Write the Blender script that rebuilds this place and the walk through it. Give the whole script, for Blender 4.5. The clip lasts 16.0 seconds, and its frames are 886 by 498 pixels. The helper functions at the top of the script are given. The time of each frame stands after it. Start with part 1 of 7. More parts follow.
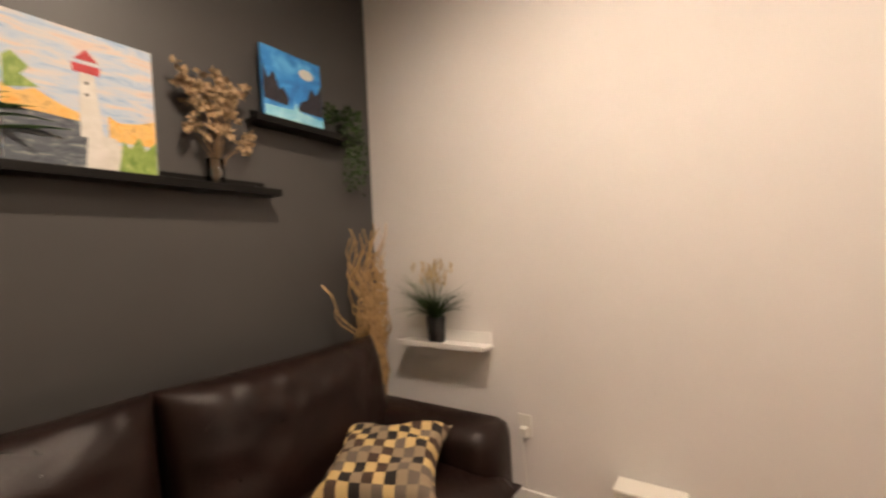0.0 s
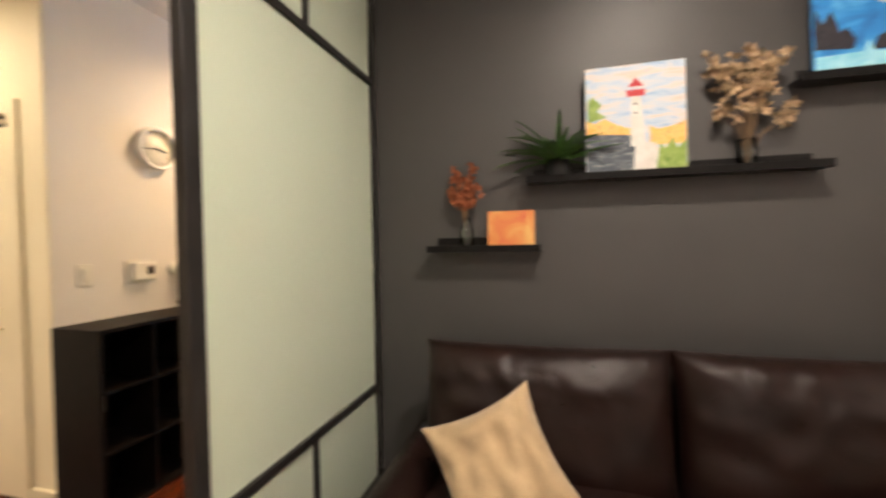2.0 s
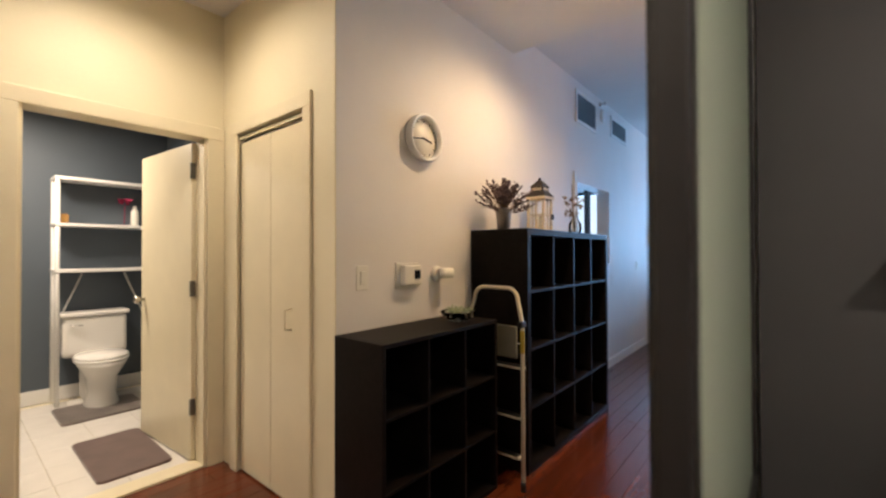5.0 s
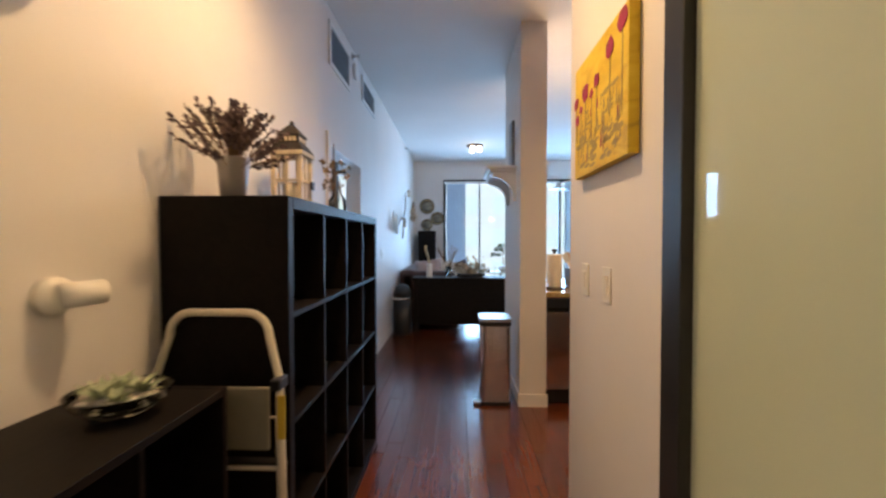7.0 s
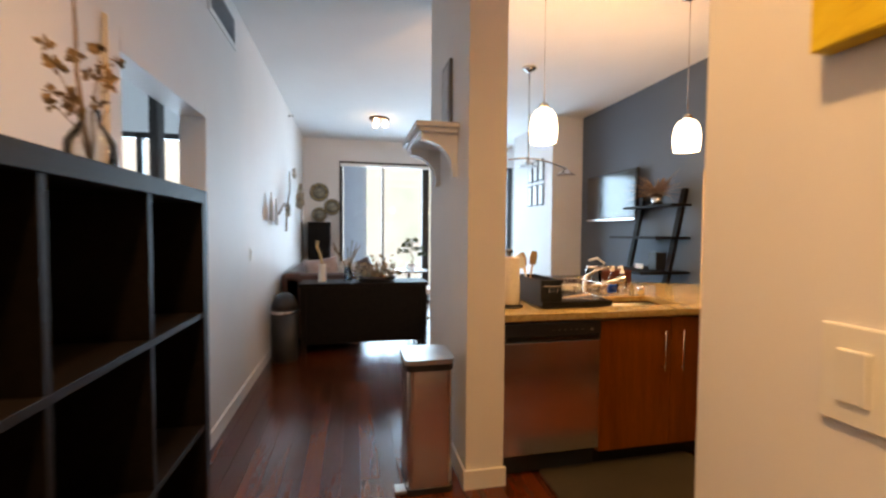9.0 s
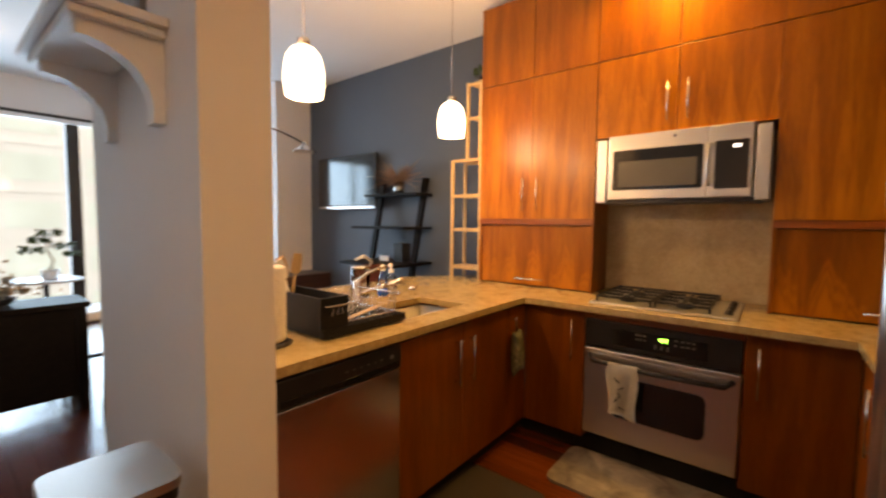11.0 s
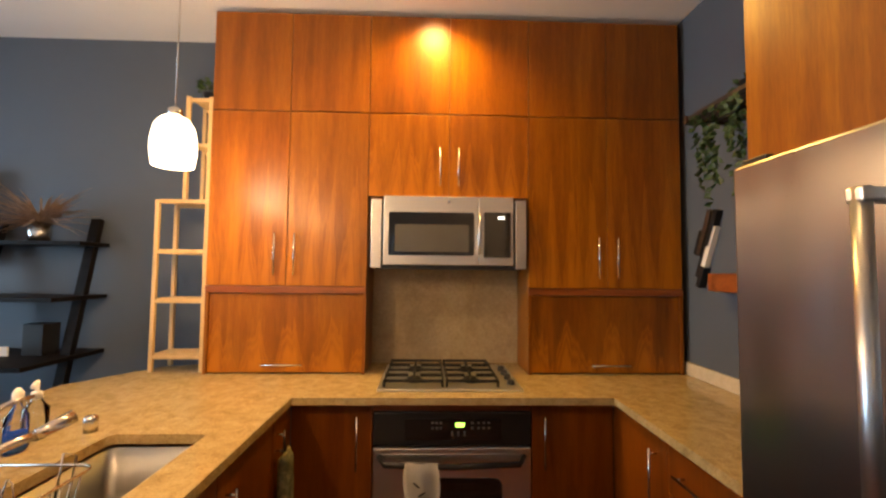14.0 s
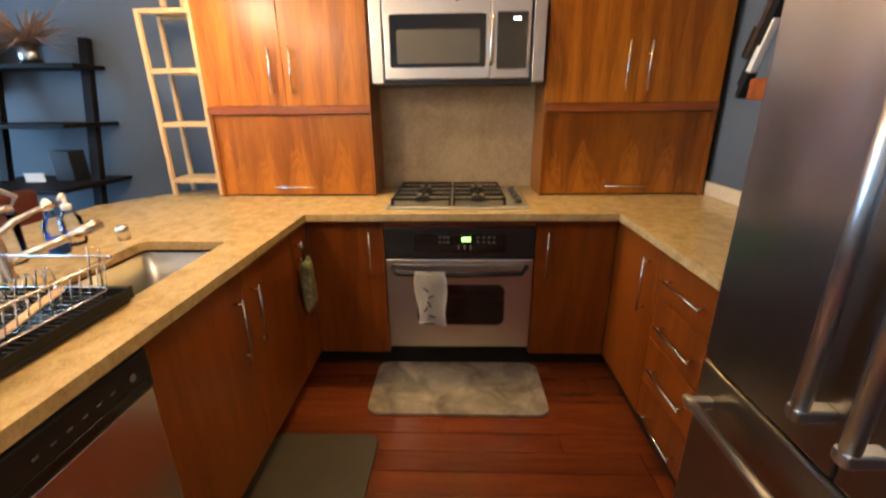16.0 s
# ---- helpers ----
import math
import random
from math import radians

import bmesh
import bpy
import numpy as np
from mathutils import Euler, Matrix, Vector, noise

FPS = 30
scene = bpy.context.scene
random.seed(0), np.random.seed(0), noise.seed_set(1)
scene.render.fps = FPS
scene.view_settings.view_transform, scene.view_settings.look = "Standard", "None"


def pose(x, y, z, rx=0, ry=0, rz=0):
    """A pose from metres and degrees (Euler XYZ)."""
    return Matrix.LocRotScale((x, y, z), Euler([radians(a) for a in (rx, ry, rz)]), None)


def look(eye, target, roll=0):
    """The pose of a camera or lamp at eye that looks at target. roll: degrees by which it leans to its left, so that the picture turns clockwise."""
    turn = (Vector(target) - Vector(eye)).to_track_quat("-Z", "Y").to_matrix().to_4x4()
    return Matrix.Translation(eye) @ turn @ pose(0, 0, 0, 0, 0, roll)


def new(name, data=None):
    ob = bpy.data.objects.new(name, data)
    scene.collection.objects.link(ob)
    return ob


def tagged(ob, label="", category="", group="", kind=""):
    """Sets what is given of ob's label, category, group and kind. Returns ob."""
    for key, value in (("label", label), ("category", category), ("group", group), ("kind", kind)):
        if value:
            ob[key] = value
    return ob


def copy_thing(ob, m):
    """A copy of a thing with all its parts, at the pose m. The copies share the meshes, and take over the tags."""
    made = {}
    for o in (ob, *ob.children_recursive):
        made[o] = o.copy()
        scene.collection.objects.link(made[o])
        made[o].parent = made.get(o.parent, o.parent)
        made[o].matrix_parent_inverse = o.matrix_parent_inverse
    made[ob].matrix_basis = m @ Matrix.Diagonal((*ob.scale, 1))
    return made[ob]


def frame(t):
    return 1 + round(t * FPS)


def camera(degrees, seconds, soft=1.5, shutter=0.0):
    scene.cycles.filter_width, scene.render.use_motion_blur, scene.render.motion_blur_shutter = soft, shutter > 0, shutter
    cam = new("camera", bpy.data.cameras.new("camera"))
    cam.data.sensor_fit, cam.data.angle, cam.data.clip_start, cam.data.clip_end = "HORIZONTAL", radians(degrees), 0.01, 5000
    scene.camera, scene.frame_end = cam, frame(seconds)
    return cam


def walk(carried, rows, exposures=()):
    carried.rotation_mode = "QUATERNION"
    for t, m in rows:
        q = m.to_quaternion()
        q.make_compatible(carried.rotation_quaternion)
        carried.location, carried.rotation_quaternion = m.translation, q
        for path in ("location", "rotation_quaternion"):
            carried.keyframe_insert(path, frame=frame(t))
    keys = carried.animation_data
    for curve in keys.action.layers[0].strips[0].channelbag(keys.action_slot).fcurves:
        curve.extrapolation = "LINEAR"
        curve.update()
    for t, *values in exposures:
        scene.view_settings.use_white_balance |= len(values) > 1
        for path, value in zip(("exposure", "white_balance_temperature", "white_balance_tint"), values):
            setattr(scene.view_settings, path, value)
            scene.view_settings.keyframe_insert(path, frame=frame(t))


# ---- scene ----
cam = camera(93.4, 16.0, soft=2.4, shutter=0.5)
PATH = [
    (0, (0.106, 0.106, 1.298), (1.752, 1.243, 1.324), -2.9),
    (0.5, (0.252, 0.036, 1.369), (1.486, 1.609, 1.333), -1.2),
    (1, (0.32, -0.065, 1.415), (0.984, 1.819, 1.318), -0.5),
    (1.5, (0.305, -0.111, 1.382), (0.35, 1.887, 1.31), -0.9),
    (2, (0.256, -0.147, 1.348), (-0.275, 1.781, 1.311), -1.1),
    (2.5, (0.198, -0.184, 1.352), (-0.761, 1.57, 1.319), -1.1),
    (3, (0.144, -0.177, 1.355), (-1.1, 1.388, 1.332), -1.1),
    (3.2, (0.112, -0.17, 1.364), (-1.214, 1.328, 1.342), -1.0),
    (5.3, (-0.797, 0.31, 1.306), (-2.042, 1.875, 1.345), 0.2),
    (5.5, (-0.918, 0.39, 1.301), (-2.013, 2.064, 1.337), -0.1),
    (6, (-1.139, 0.595, 1.32), (-1.851, 2.464, 1.318), 0.3),
    (6.5, (-1.232, 0.864, 1.331), (-1.578, 2.834, 1.308), 0.1),
    (7, (-1.287, 1.141, 1.331), (-1.357, 3.139, 1.287), 0.0),
    (7.5, (-1.34, 1.46, 1.345), (-1.251, 3.457, 1.284), 0.2),
    (8, (-1.366, 1.764, 1.331), (-1.193, 3.756, 1.278), 0.5),
    (8.2, (-1.372, 1.891, 1.338), (-1.171, 3.88, 1.279), 0.6),
    (10.3, (-1.339, 3.072, 1.353), (-0.194, 4.707, 1.23), 0.0),
    (10.5, (-1.313, 3.141, 1.36), (-0.033, 4.673, 1.232), 0.1),
    (11, (-1.264, 3.262, 1.381), (0.297, 4.506, 1.249), 0.6),
    (11.5, (-1.229, 3.312, 1.363), (0.52, 4.277, 1.26), 1.4),
    (12, (-1.2, 3.366, 1.415), (0.676, 4.056, 1.335), 1.8),
    (12.5, (-1.094, 3.482, 1.445), (0.857, 3.921, 1.424), 1.6),
    (13, (-0.989, 3.617, 1.466), (0.996, 3.853, 1.502), 1.4),
    (13.5, (-0.908, 3.778, 1.476), (1.09, 3.833, 1.564), 0.9),
    (14, (-0.88, 3.857, 1.497), (1.116, 3.789, 1.603), 0.6),
    (14.5, (-0.871, 3.864, 1.479), (1.126, 3.765, 1.457), 0.6),
    (15, (-0.87, 3.84, 1.432), (1.118, 3.772, 1.226), 0.6),
    (15.5, (-0.862, 3.801, 1.404), (1.088, 3.784, 0.959), 0.1),
    (16, (-0.847, 3.745, 1.398), (1.044, 3.811, 0.75), -0.6),
]
EXPOSURE = [
    (0, 0.08, 6600, 12), (0.5, 0.08, 6500, 12), (1.0, 0.35, 6300, 10), (1.5, 0.62, 6000, 6), (2.0, 0.5, 6000, 9), (2.5, 0.32, 6100, 13), (3.2, 0.2, 6000, 12),
    (5.5, -0.15, 5700, 9), (6.0, -0.15, 5900, 10), (6.5, -0.05, 6200, 11), (7.0, -0.05, 6600, 12), (8.0, 0.17, 7900, 15), (10.5, -0.1, 9600, 22), (12.0, -0.08, 9000, 20),
    (14.5, -0.1, 7900, 14), (15.2, -0.02, 7200, 12), (16.0, 0.42, 6200, 8),
]
walk(cam, [(t, look(eye, target, roll)) for t, eye, target, roll in PATH], EXPOSURE)
# ---- light ----
world = bpy.data.worlds.new("world")
scene.world = world
world.use_nodes = True
wn = world.node_tree
sky = wn.nodes.new("ShaderNodeTexSky")
sky.sky_type = "NISHITA"
sky.sun_disc = False
sky.sun_elevation = radians(35)
sky.sun_rotation = radians(120)
wn.links.new(sky.outputs[0], wn.nodes["Background"].inputs[0])
wn.nodes["Background"].inputs[1].default_value = 0.15

WARM = (1.0, 0.66, 0.36)
SOFT = (1.0, 0.76, 0.52)
DAY = (0.34, 0.63, 1.0)
GOLD = (1.0, 0.62, 0.17)
AMBER = (1.0, 0.64, 0.31)
DEN_WHITE = (1.0, 0.8, 0.62)


def lamp(name, kind, m, power, color, size=0.1, size_y=None, spot=None):
    d = bpy.data.lights.new(name, kind)
    d.energy, d.color = power, color
    if kind == "AREA":
        d.size = size
        if size_y:
            d.shape, d.size_y = "RECTANGLE", size_y
    elif kind == "SPOT":
        d.shadow_soft_size, d.spot_size, d.spot_blend = size, radians(spot), 0.9
    else:
        d.shadow_soft_size = size
    ob = new(name, d)
    ob.matrix_world = m
    return ob


def downlight(x, y, z, power, color=SOFT, spot=130):
    lamp("downlight_lamp", "SPOT", pose(x, y, z), power, color, 0.09, None, spot)


LOW, HIGH = 2.85, 3.04     # ceilings: den and entry, then kitchen and living room
KITCHEN_CANS = ((1.33, 3.84), (-0.1, 3.5))
ENTRY_CANS = ((-2.82, 0.7), (-1.5, -1.2), (-1.5, 2.6))
DEN_CANS = ((0.75, 0.6), (0.9, -0.9))
sun = lamp("sun", "SUN", look((0, 0, 0), (0.35, 0.8, -0.75)), 5.0, (1.0, 0.95, 0.88))
sun.data.angle = radians(0.5)
lamp("window_light", "AREA", look((0.15, 10.75, 1.5), (0.15, 0, 1.1)), 370, DAY, 3.4, 2.5)
lamp("bedroom_window_light", "AREA", look((-3.6, 7.7, 1.55), (-3.6, 0, 1.3)), 150, DAY, 1.3, 1.6)
for px in (-0.135, 0.972):
    lamp("pendant_lamp", "POINT", pose(px, 4.985, 1.99), 27, WARM, 0.05)
for cx, cy in KITCHEN_CANS:
    downlight(cx, cy, HIGH - 0.012, 180 if cx > 0 else 10, GOLD, 150)
for cx, cy in ENTRY_CANS:
    downlight(cx, cy, LOW - 0.012, (130 if cy > 0 else 100) if cy < 2 else 165, SOFT if cy < 2 else AMBER, 165)
for cx, cy in DEN_CANS:
    downlight(cx, cy, HIGH - 0.012, 270 if cy > 0 else 140, DEN_WHITE, 178)
lamp("bathroom_lamp", "AREA", look((-4.8, 0.4, 2.55), (-4.8, 0.4, 0)), 70, SOFT, 0.5)


# ---- mesh helpers ----
def put_box(bm, x0, x1, y0, y1, z0, z1, bev=0.0):
    r = bmesh.ops.create_cube(bm, size=1.0)
    vs = r["verts"]
    for v in vs:
        v.co = Vector(((x0 + x1) / 2 + v.co.x * (x1 - x0), (y0 + y1) / 2 + v.co.y * (y1 - y0), (z0 + z1) / 2 + v.co.z * (z1 - z0)))
    if bev:
        es = list({e for v in vs for e in v.link_edges})
        bmesh.ops.bevel(bm, geom=es, offset=bev, segments=2, profile=0.5, affect="EDGES")
    return bm


def box(x0, x1, y0, y1, z0, z1, bev=0.0):
    return put_box(bmesh.new(), x0, x1, y0, y1, z0, z1, bev)


def put_tube(bm, pts, r, seg=8, r1=None):
    """A round bar along a line of points, tapering from r to r1."""
    pts = [Vector(p) for p in pts]
    n = len(pts)
    rings = []
    up = Vector((0.31, 0.22, 0.92))
    for i, p in enumerate(pts):
        d = (pts[min(i + 1, n - 1)] - pts[max(i - 1, 0)]).normalized()
        a = d.cross(up)
        if a.length < 1e-3:
            a = d.cross(Vector((1, 0, 0)))
        a.normalize()
        b = d.cross(a)
        rr = r if r1 is None else r + (r1 - r) * i / max(n - 1, 1)
        rings.append([bm.verts.new(p + a * rr * math.cos(2 * math.pi * k / seg) + b * rr * math.sin(2 * math.pi * k / seg)) for k in range(seg)])
    for q, s in zip(rings, rings[1:]):
        for k in range(seg):
            f = bm.faces.new((q[k], q[(k + 1) % seg], s[(k + 1) % seg], s[k]))
            f.smooth = True
    bm.faces.new(rings[0][::-1])
    bm.faces.new(rings[-1])
    return bm


def tube(pts, r, seg=8, r1=None):
    return put_tube(bmesh.new(), pts, r, seg, r1)


def put_lathe(bm, profile, x=0, y=0, z=0, seg=24, sx=1.0, sy=1.0, close=True):
    """A turned form from (radius, height) pairs about the vertical."""
    rings = []
    for r, h in profile:
        rings.append([bm.verts.new((x + sx * r * math.cos(2 * math.pi * k / seg), y + sy * r * math.sin(2 * math.pi * k / seg), z + h)) for k in range(seg)])
    for q, s in zip(rings, rings[1:]):
        for k in range(seg):
            f = bm.faces.new((q[k], q[(k + 1) % seg], s[(k + 1) % seg], s[k]))
            f.smooth = True
    if close:
        bm.faces.new(rings[0][::-1])
        bm.faces.new(rings[-1])
    return bm


def lathe(profile, x=0, y=0, z=0, seg=24, sx=1.0, sy=1.0, close=True):
    return put_lathe(bmesh.new(), profile, x, y, z, seg, sx, sy, close)


def put_prism(bm, outline, axis, a, b):
    """A flat outline of (u, v) pairs pushed out from a to b along an axis."""
    def at(u, v, w):
        return {"x": (w, u, v), "y": (u, w, v), "z": (u, v, w)}[axis]
    lo = [bm.verts.new(at(u, v, a)) for u, v in outline]
    hi = [bm.verts.new(at(u, v, b)) for u, v in outline]
    n = len(outline)
    for i in range(n):
        bm.faces.new((lo[i], lo[(i + 1) % n], hi[(i + 1) % n], hi[i]))
    bm.faces.new(lo[::-1])
    bm.faces.new(hi)
    bmesh.ops.recalc_face_normals(bm, faces=bm.faces[:])
    return bm


def prism(outline, axis, a, b):
    return put_prism(bmesh.new(), outline, axis, a, b)


def rounded(u0, u1, v0, v1, r, n=4):
    out = []
    for cu, cv, a0 in ((u1 - r, v1 - r, 0), (u0 + r, v1 - r, 90), (u0 + r, v0 + r, 180), (u1 - r, v0 + r, 270)):
        for i in range(n + 1):
            a = radians(a0 + 90 * i / n)
            out.append((cu + r * math.cos(a), cv + r * math.sin(a)))
    return out


def spin(bm, m):
    bm.transform(m)
    return bm


def mesh_of(name, bm, material):
    me = bpy.data.meshes.new(name)
    bm.to_mesh(me)
    bm.free()
    me.materials.append(material)
    return me


def part(name, bm, material, parent, label=""):
    ob = new(name, mesh_of(name, bm, material))
    ob.parent = parent
    return tagged(ob, label)


def thing(name, label, category, group="", at=None):
    ob = new(name)
    ob.empty_display_size = 0.1
    if at is not None:
        ob.matrix_basis = at
    return tagged(ob, label, category, group)


def solid(name, bm, material, label, category, kind="", group=""):
    return tagged(new(name, mesh_of(name, bm, material)), label, category, group, kind)


def setting(name, bm, material, label, category):
    return solid(name, bm, material, label, category, "structure")


# ---- materials ----
def nodes_of(name):
    m = bpy.data.materials.new(name)
    m.use_nodes = True
    nt = m.node_tree
    return m, nt, nt.nodes["Principled BSDF"]


def ramp(nt, fac, stops):
    r = nt.nodes.new("ShaderNodeValToRGB")
    r.color_ramp.elements[0].position, r.color_ramp.elements[0].color = stops[0][0], (*stops[0][1], 1)
    r.color_ramp.elements[1].position, r.color_ramp.elements[1].color = stops[-1][0], (*stops[-1][1], 1)
    for p, c in stops[1:-1]:
        r.color_ramp.elements.new(p).color = (*c, 1)
    nt.links.new(fac, r.inputs[0])
    return r.outputs[0]


def coords(nt, scale=(1, 1, 1), kind="Object", rot=(0, 0, 0)):
    tc = nt.nodes.new("ShaderNodeTexCoord")
    mp = nt.nodes.new("ShaderNodeMapping")
    mp.inputs["Scale"].default_value = scale
    mp.inputs["Rotation"].default_value = rot
    nt.links.new(tc.outputs[kind], mp.inputs[0])
    return mp.outputs[0]


def noise_tex(nt, vec, scale, detail=4.0, rough=0.55, dist=0.0):
    n = nt.nodes.new("ShaderNodeTexNoise")
    n.inputs["Scale"].default_value, n.inputs["Detail"].default_value = scale, detail
    n.inputs["Roughness"].default_value, n.inputs["Distortion"].default_value = rough, dist
    nt.links.new(vec, n.inputs["Vector"])
    return n.outputs["Fac"]


def mix(nt, a, b, fac, mode="MIX"):
    n = nt.nodes.new("ShaderNodeMix")
    n.data_type, n.blend_type = "RGBA", mode
    for s, v in ((n.inputs[0], fac), (n.inputs[6], a), (n.inputs[7], b)):
        if isinstance(v, (int, float)):
            s.default_value = v
        elif isinstance(v, tuple):
            s.default_value = (*v, 1)
        else:
            nt.links.new(v, s)
    return n.outputs[2]


def bump(nt, p, height, strength, distance=0.002):
    b = nt.nodes.new("ShaderNodeBump")
    b.inputs["Strength"].default_value, b.inputs["Distance"].default_value = strength, distance
    nt.links.new(height, b.inputs["Height"])
    nt.links.new(b.outputs[0], p.inputs["Normal"])


def surface(name, color, rough=0.5, metal=0.0, vary=0.08, scale=6.0, grain=120.0, bumps=0.05, spec=0.5, squash=(1, 1, 1)):
    """A painted or plain surface: blotches, grain and fine relief."""
    m, nt, p = nodes_of(name)
    v = coords(nt, squash)
    big = noise_tex(nt, v, scale, 3)
    fine = noise_tex(nt, v, grain, 2)
    lo = tuple(c * (1 - vary) for c in color)
    hi = tuple(min(1, c * (1 + vary)) for c in color)
    nt.links.new(mix(nt, ramp(nt, big, [(0.3, lo), (0.7, hi)]), (0.5, 0.5, 0.5), 0.0), p.inputs["Base Color"])
    mr = nt.nodes.new("ShaderNodeMapRange")
    mr.inputs[3].default_value, mr.inputs[4].default_value = max(0.02, rough - 0.06), min(1, rough + 0.06)
    nt.links.new(big, mr.inputs[0])
    nt.links.new(mr.outputs[0], p.inputs["Roughness"])
    p.inputs["Metallic"].default_value = metal
    p.inputs["Specular IOR Level"].default_value = spec
    if bumps:
        bump(nt, p, fine, bumps)
    return m


def wood(name, dark, mid, light, axis, rough=0.3, rings=6.0, coat=0.3, vary=0.35, stretch=0.09, flame=False, spec=0.5):
    """Veneer or boards with the grain along an axis, shifted from piece to piece."""
    m, nt, p = nodes_of(name)
    sc = [1.0, 1.0, 1.0]
    sc["xyz".index(axis)] = stretch
    tc = nt.nodes.new("ShaderNodeTexCoord")
    info = nt.nodes.new("ShaderNodeObjectInfo")
    off = nt.nodes.new("ShaderNodeVectorMath")
    off.operation = "SCALE"
    off.inputs[0].default_value = (17.0, 31.0, 23.0)
    nt.links.new(info.outputs["Random"], off.inputs["Scale"])
    add = nt.nodes.new("ShaderNodeVectorMath")
    nt.links.new(tc.outputs["Object"], add.inputs[0])
    nt.links.new(off.outputs[0], add.inputs[1])
    mp = nt.nodes.new("ShaderNodeMapping")
    mp.inputs["Scale"].default_value = sc
    nt.links.new(add.outputs[0], mp.inputs[0])
    v = mp.outputs[0]
    figure = noise_tex(nt, v, rings, 2.5, 0.5, 1.2)
    streak = noise_tex(nt, v, rings * 9, 5, 0.65, 0.3)
    pore = noise_tex(nt, v, rings * 45, 2, 0.6)
    c = ramp(nt, figure, [(0.28, dark), (0.47, mid), (0.6, light), (0.74, mid)])
    c = mix(nt, c, ramp(nt, streak, [(0.3, dark), (0.7, light)]), 0.4)
    tone = nt.nodes.new("ShaderNodeMapRange")
    tone.inputs[3].default_value, tone.inputs[4].default_value = 1 - vary, 1 + vary * 0.4
    nt.links.new(info.outputs["Random"], tone.inputs[0])
    c = mix(nt, c, tone.outputs[0], 1.0, "MULTIPLY")
    c = mix(nt, c, ramp(nt, pore, [(0.35, (0.72, 0.7, 0.68)), (0.6, (1, 1, 1))]), 0.5, "MULTIPLY")
    if flame:
        sep = nt.nodes.new("ShaderNodeSeparateXYZ")
        nt.links.new(tc.outputs["Generated"], sep.inputs[0])

        def calc(op, a, b):
            n = nt.nodes.new("ShaderNodeMath")
            n.operation = op
            for s, q in zip(n.inputs, (a, b)):
                if isinstance(q, (int, float)):
                    s.default_value = q
                else:
                    nt.links.new(q, s)
            return n.outputs[0]
        peak = calc("PINGPONG", calc("ADD", sep.outputs[1], calc("MULTIPLY", figure, 0.34)), 0.125)
        lift = calc("SUBTRACT", calc("MULTIPLY", peak, 4.6), calc("MULTIPLY", sep.outputs[2], 0.8))
        lift = calc("ADD", lift, calc("MULTIPLY", calc("SUBTRACT", streak, 0.5), 0.3))
        c = mix(nt, c, tuple(min(1, 1.3 * q) for q in light), ramp(nt, lift, [(0.0, (0, 0, 0)), (0.06, (0.4, 0.4, 0.4)), (0.11, (0.12, 0.12, 0.12)), (0.18, (0.5, 0.5, 0.5)), (0.24, (0.2, 0.2, 0.2)), (0.36, (0.6, 0.6, 0.6))]))
    nt.links.new(c, p.inputs["Base Color"])
    p.inputs["Roughness"].default_value = rough
    p.inputs["Specular IOR Level"].default_value = spec
    p.inputs["Coat Weight"].default_value = coat
    p.inputs["Coat Roughness"].default_value = 0.2
    bump(nt, p, pore, 0.06, 0.001)
    return m


def steel(name, color=(0.5, 0.48, 0.46), rough=0.3, squash=(1, 1, 60), aniso=0.5):
    m, nt, p = nodes_of(name)
    v = coords(nt, squash)
    f = noise_tex(nt, v, 9, 4, 0.7)
    lo = tuple(c * 0.97 for c in color)
    nt.links.new(ramp(nt, f, [(0.3, lo), (0.7, color)]), p.inputs["Base Color"])
    p.inputs["Metallic"].default_value = 1.0
    mr = nt.nodes.new("ShaderNodeMapRange")
    mr.inputs[3].default_value, mr.inputs[4].default_value = rough - 0.02, rough + 0.03
    nt.links.new(f, mr.inputs[0])
    nt.links.new(mr.outputs[0], p.inputs["Roughness"])
    bump(nt, p, f, 0.006, 0.0003)
    p.inputs["Anisotropic"].default_value = aniso
    tg = nt.nodes.new("ShaderNodeTangent")
    tg.direction_type, tg.axis = "RADIAL", "Z"
    nt.links.new(tg.outputs[0], p.inputs["Tangent"])
    return m


def clear_glass(name, tint=(0.95, 0.98, 0.97), rough=0.0):
    m, nt, p = nodes_of(name)
    p.inputs["Base Color"].default_value = (*tint, 1)
    p.inputs["Transmission Weight"].default_value = 1.0
    p.inputs["Roughness"].default_value = rough
    p.inputs["IOR"].default_value = 1.45
    return m


def thin_glass(name, tint=(0.93, 0.96, 0.97)):
    """A thin pane: mostly clear, with a Fresnel sheen."""
    m = bpy.data.materials.new(name)
    m.use_nodes = True
    nt = m.node_tree
    nt.nodes.remove(nt.nodes["Principled BSDF"])
    t = nt.nodes.new("ShaderNodeBsdfTransparent")
    t.inputs[0].default_value = (*tint, 1)
    g = nt.nodes.new("ShaderNodeBsdfGlossy")
    g.inputs["Roughness"].default_value = 0.02
    fr = nt.nodes.new("ShaderNodeFresnel")
    fr.inputs[0].default_value = 1.45
    ms = nt.nodes.new("ShaderNodeMixShader")
    nt.links.new(fr.outputs[0], ms.inputs[0])
    nt.links.new(t.outputs[0], ms.inputs[1])
    nt.links.new(g.outputs[0], ms.inputs[2])
    nt.links.new(ms.outputs[0], nt.nodes["Material Output"].inputs[0])
    return m


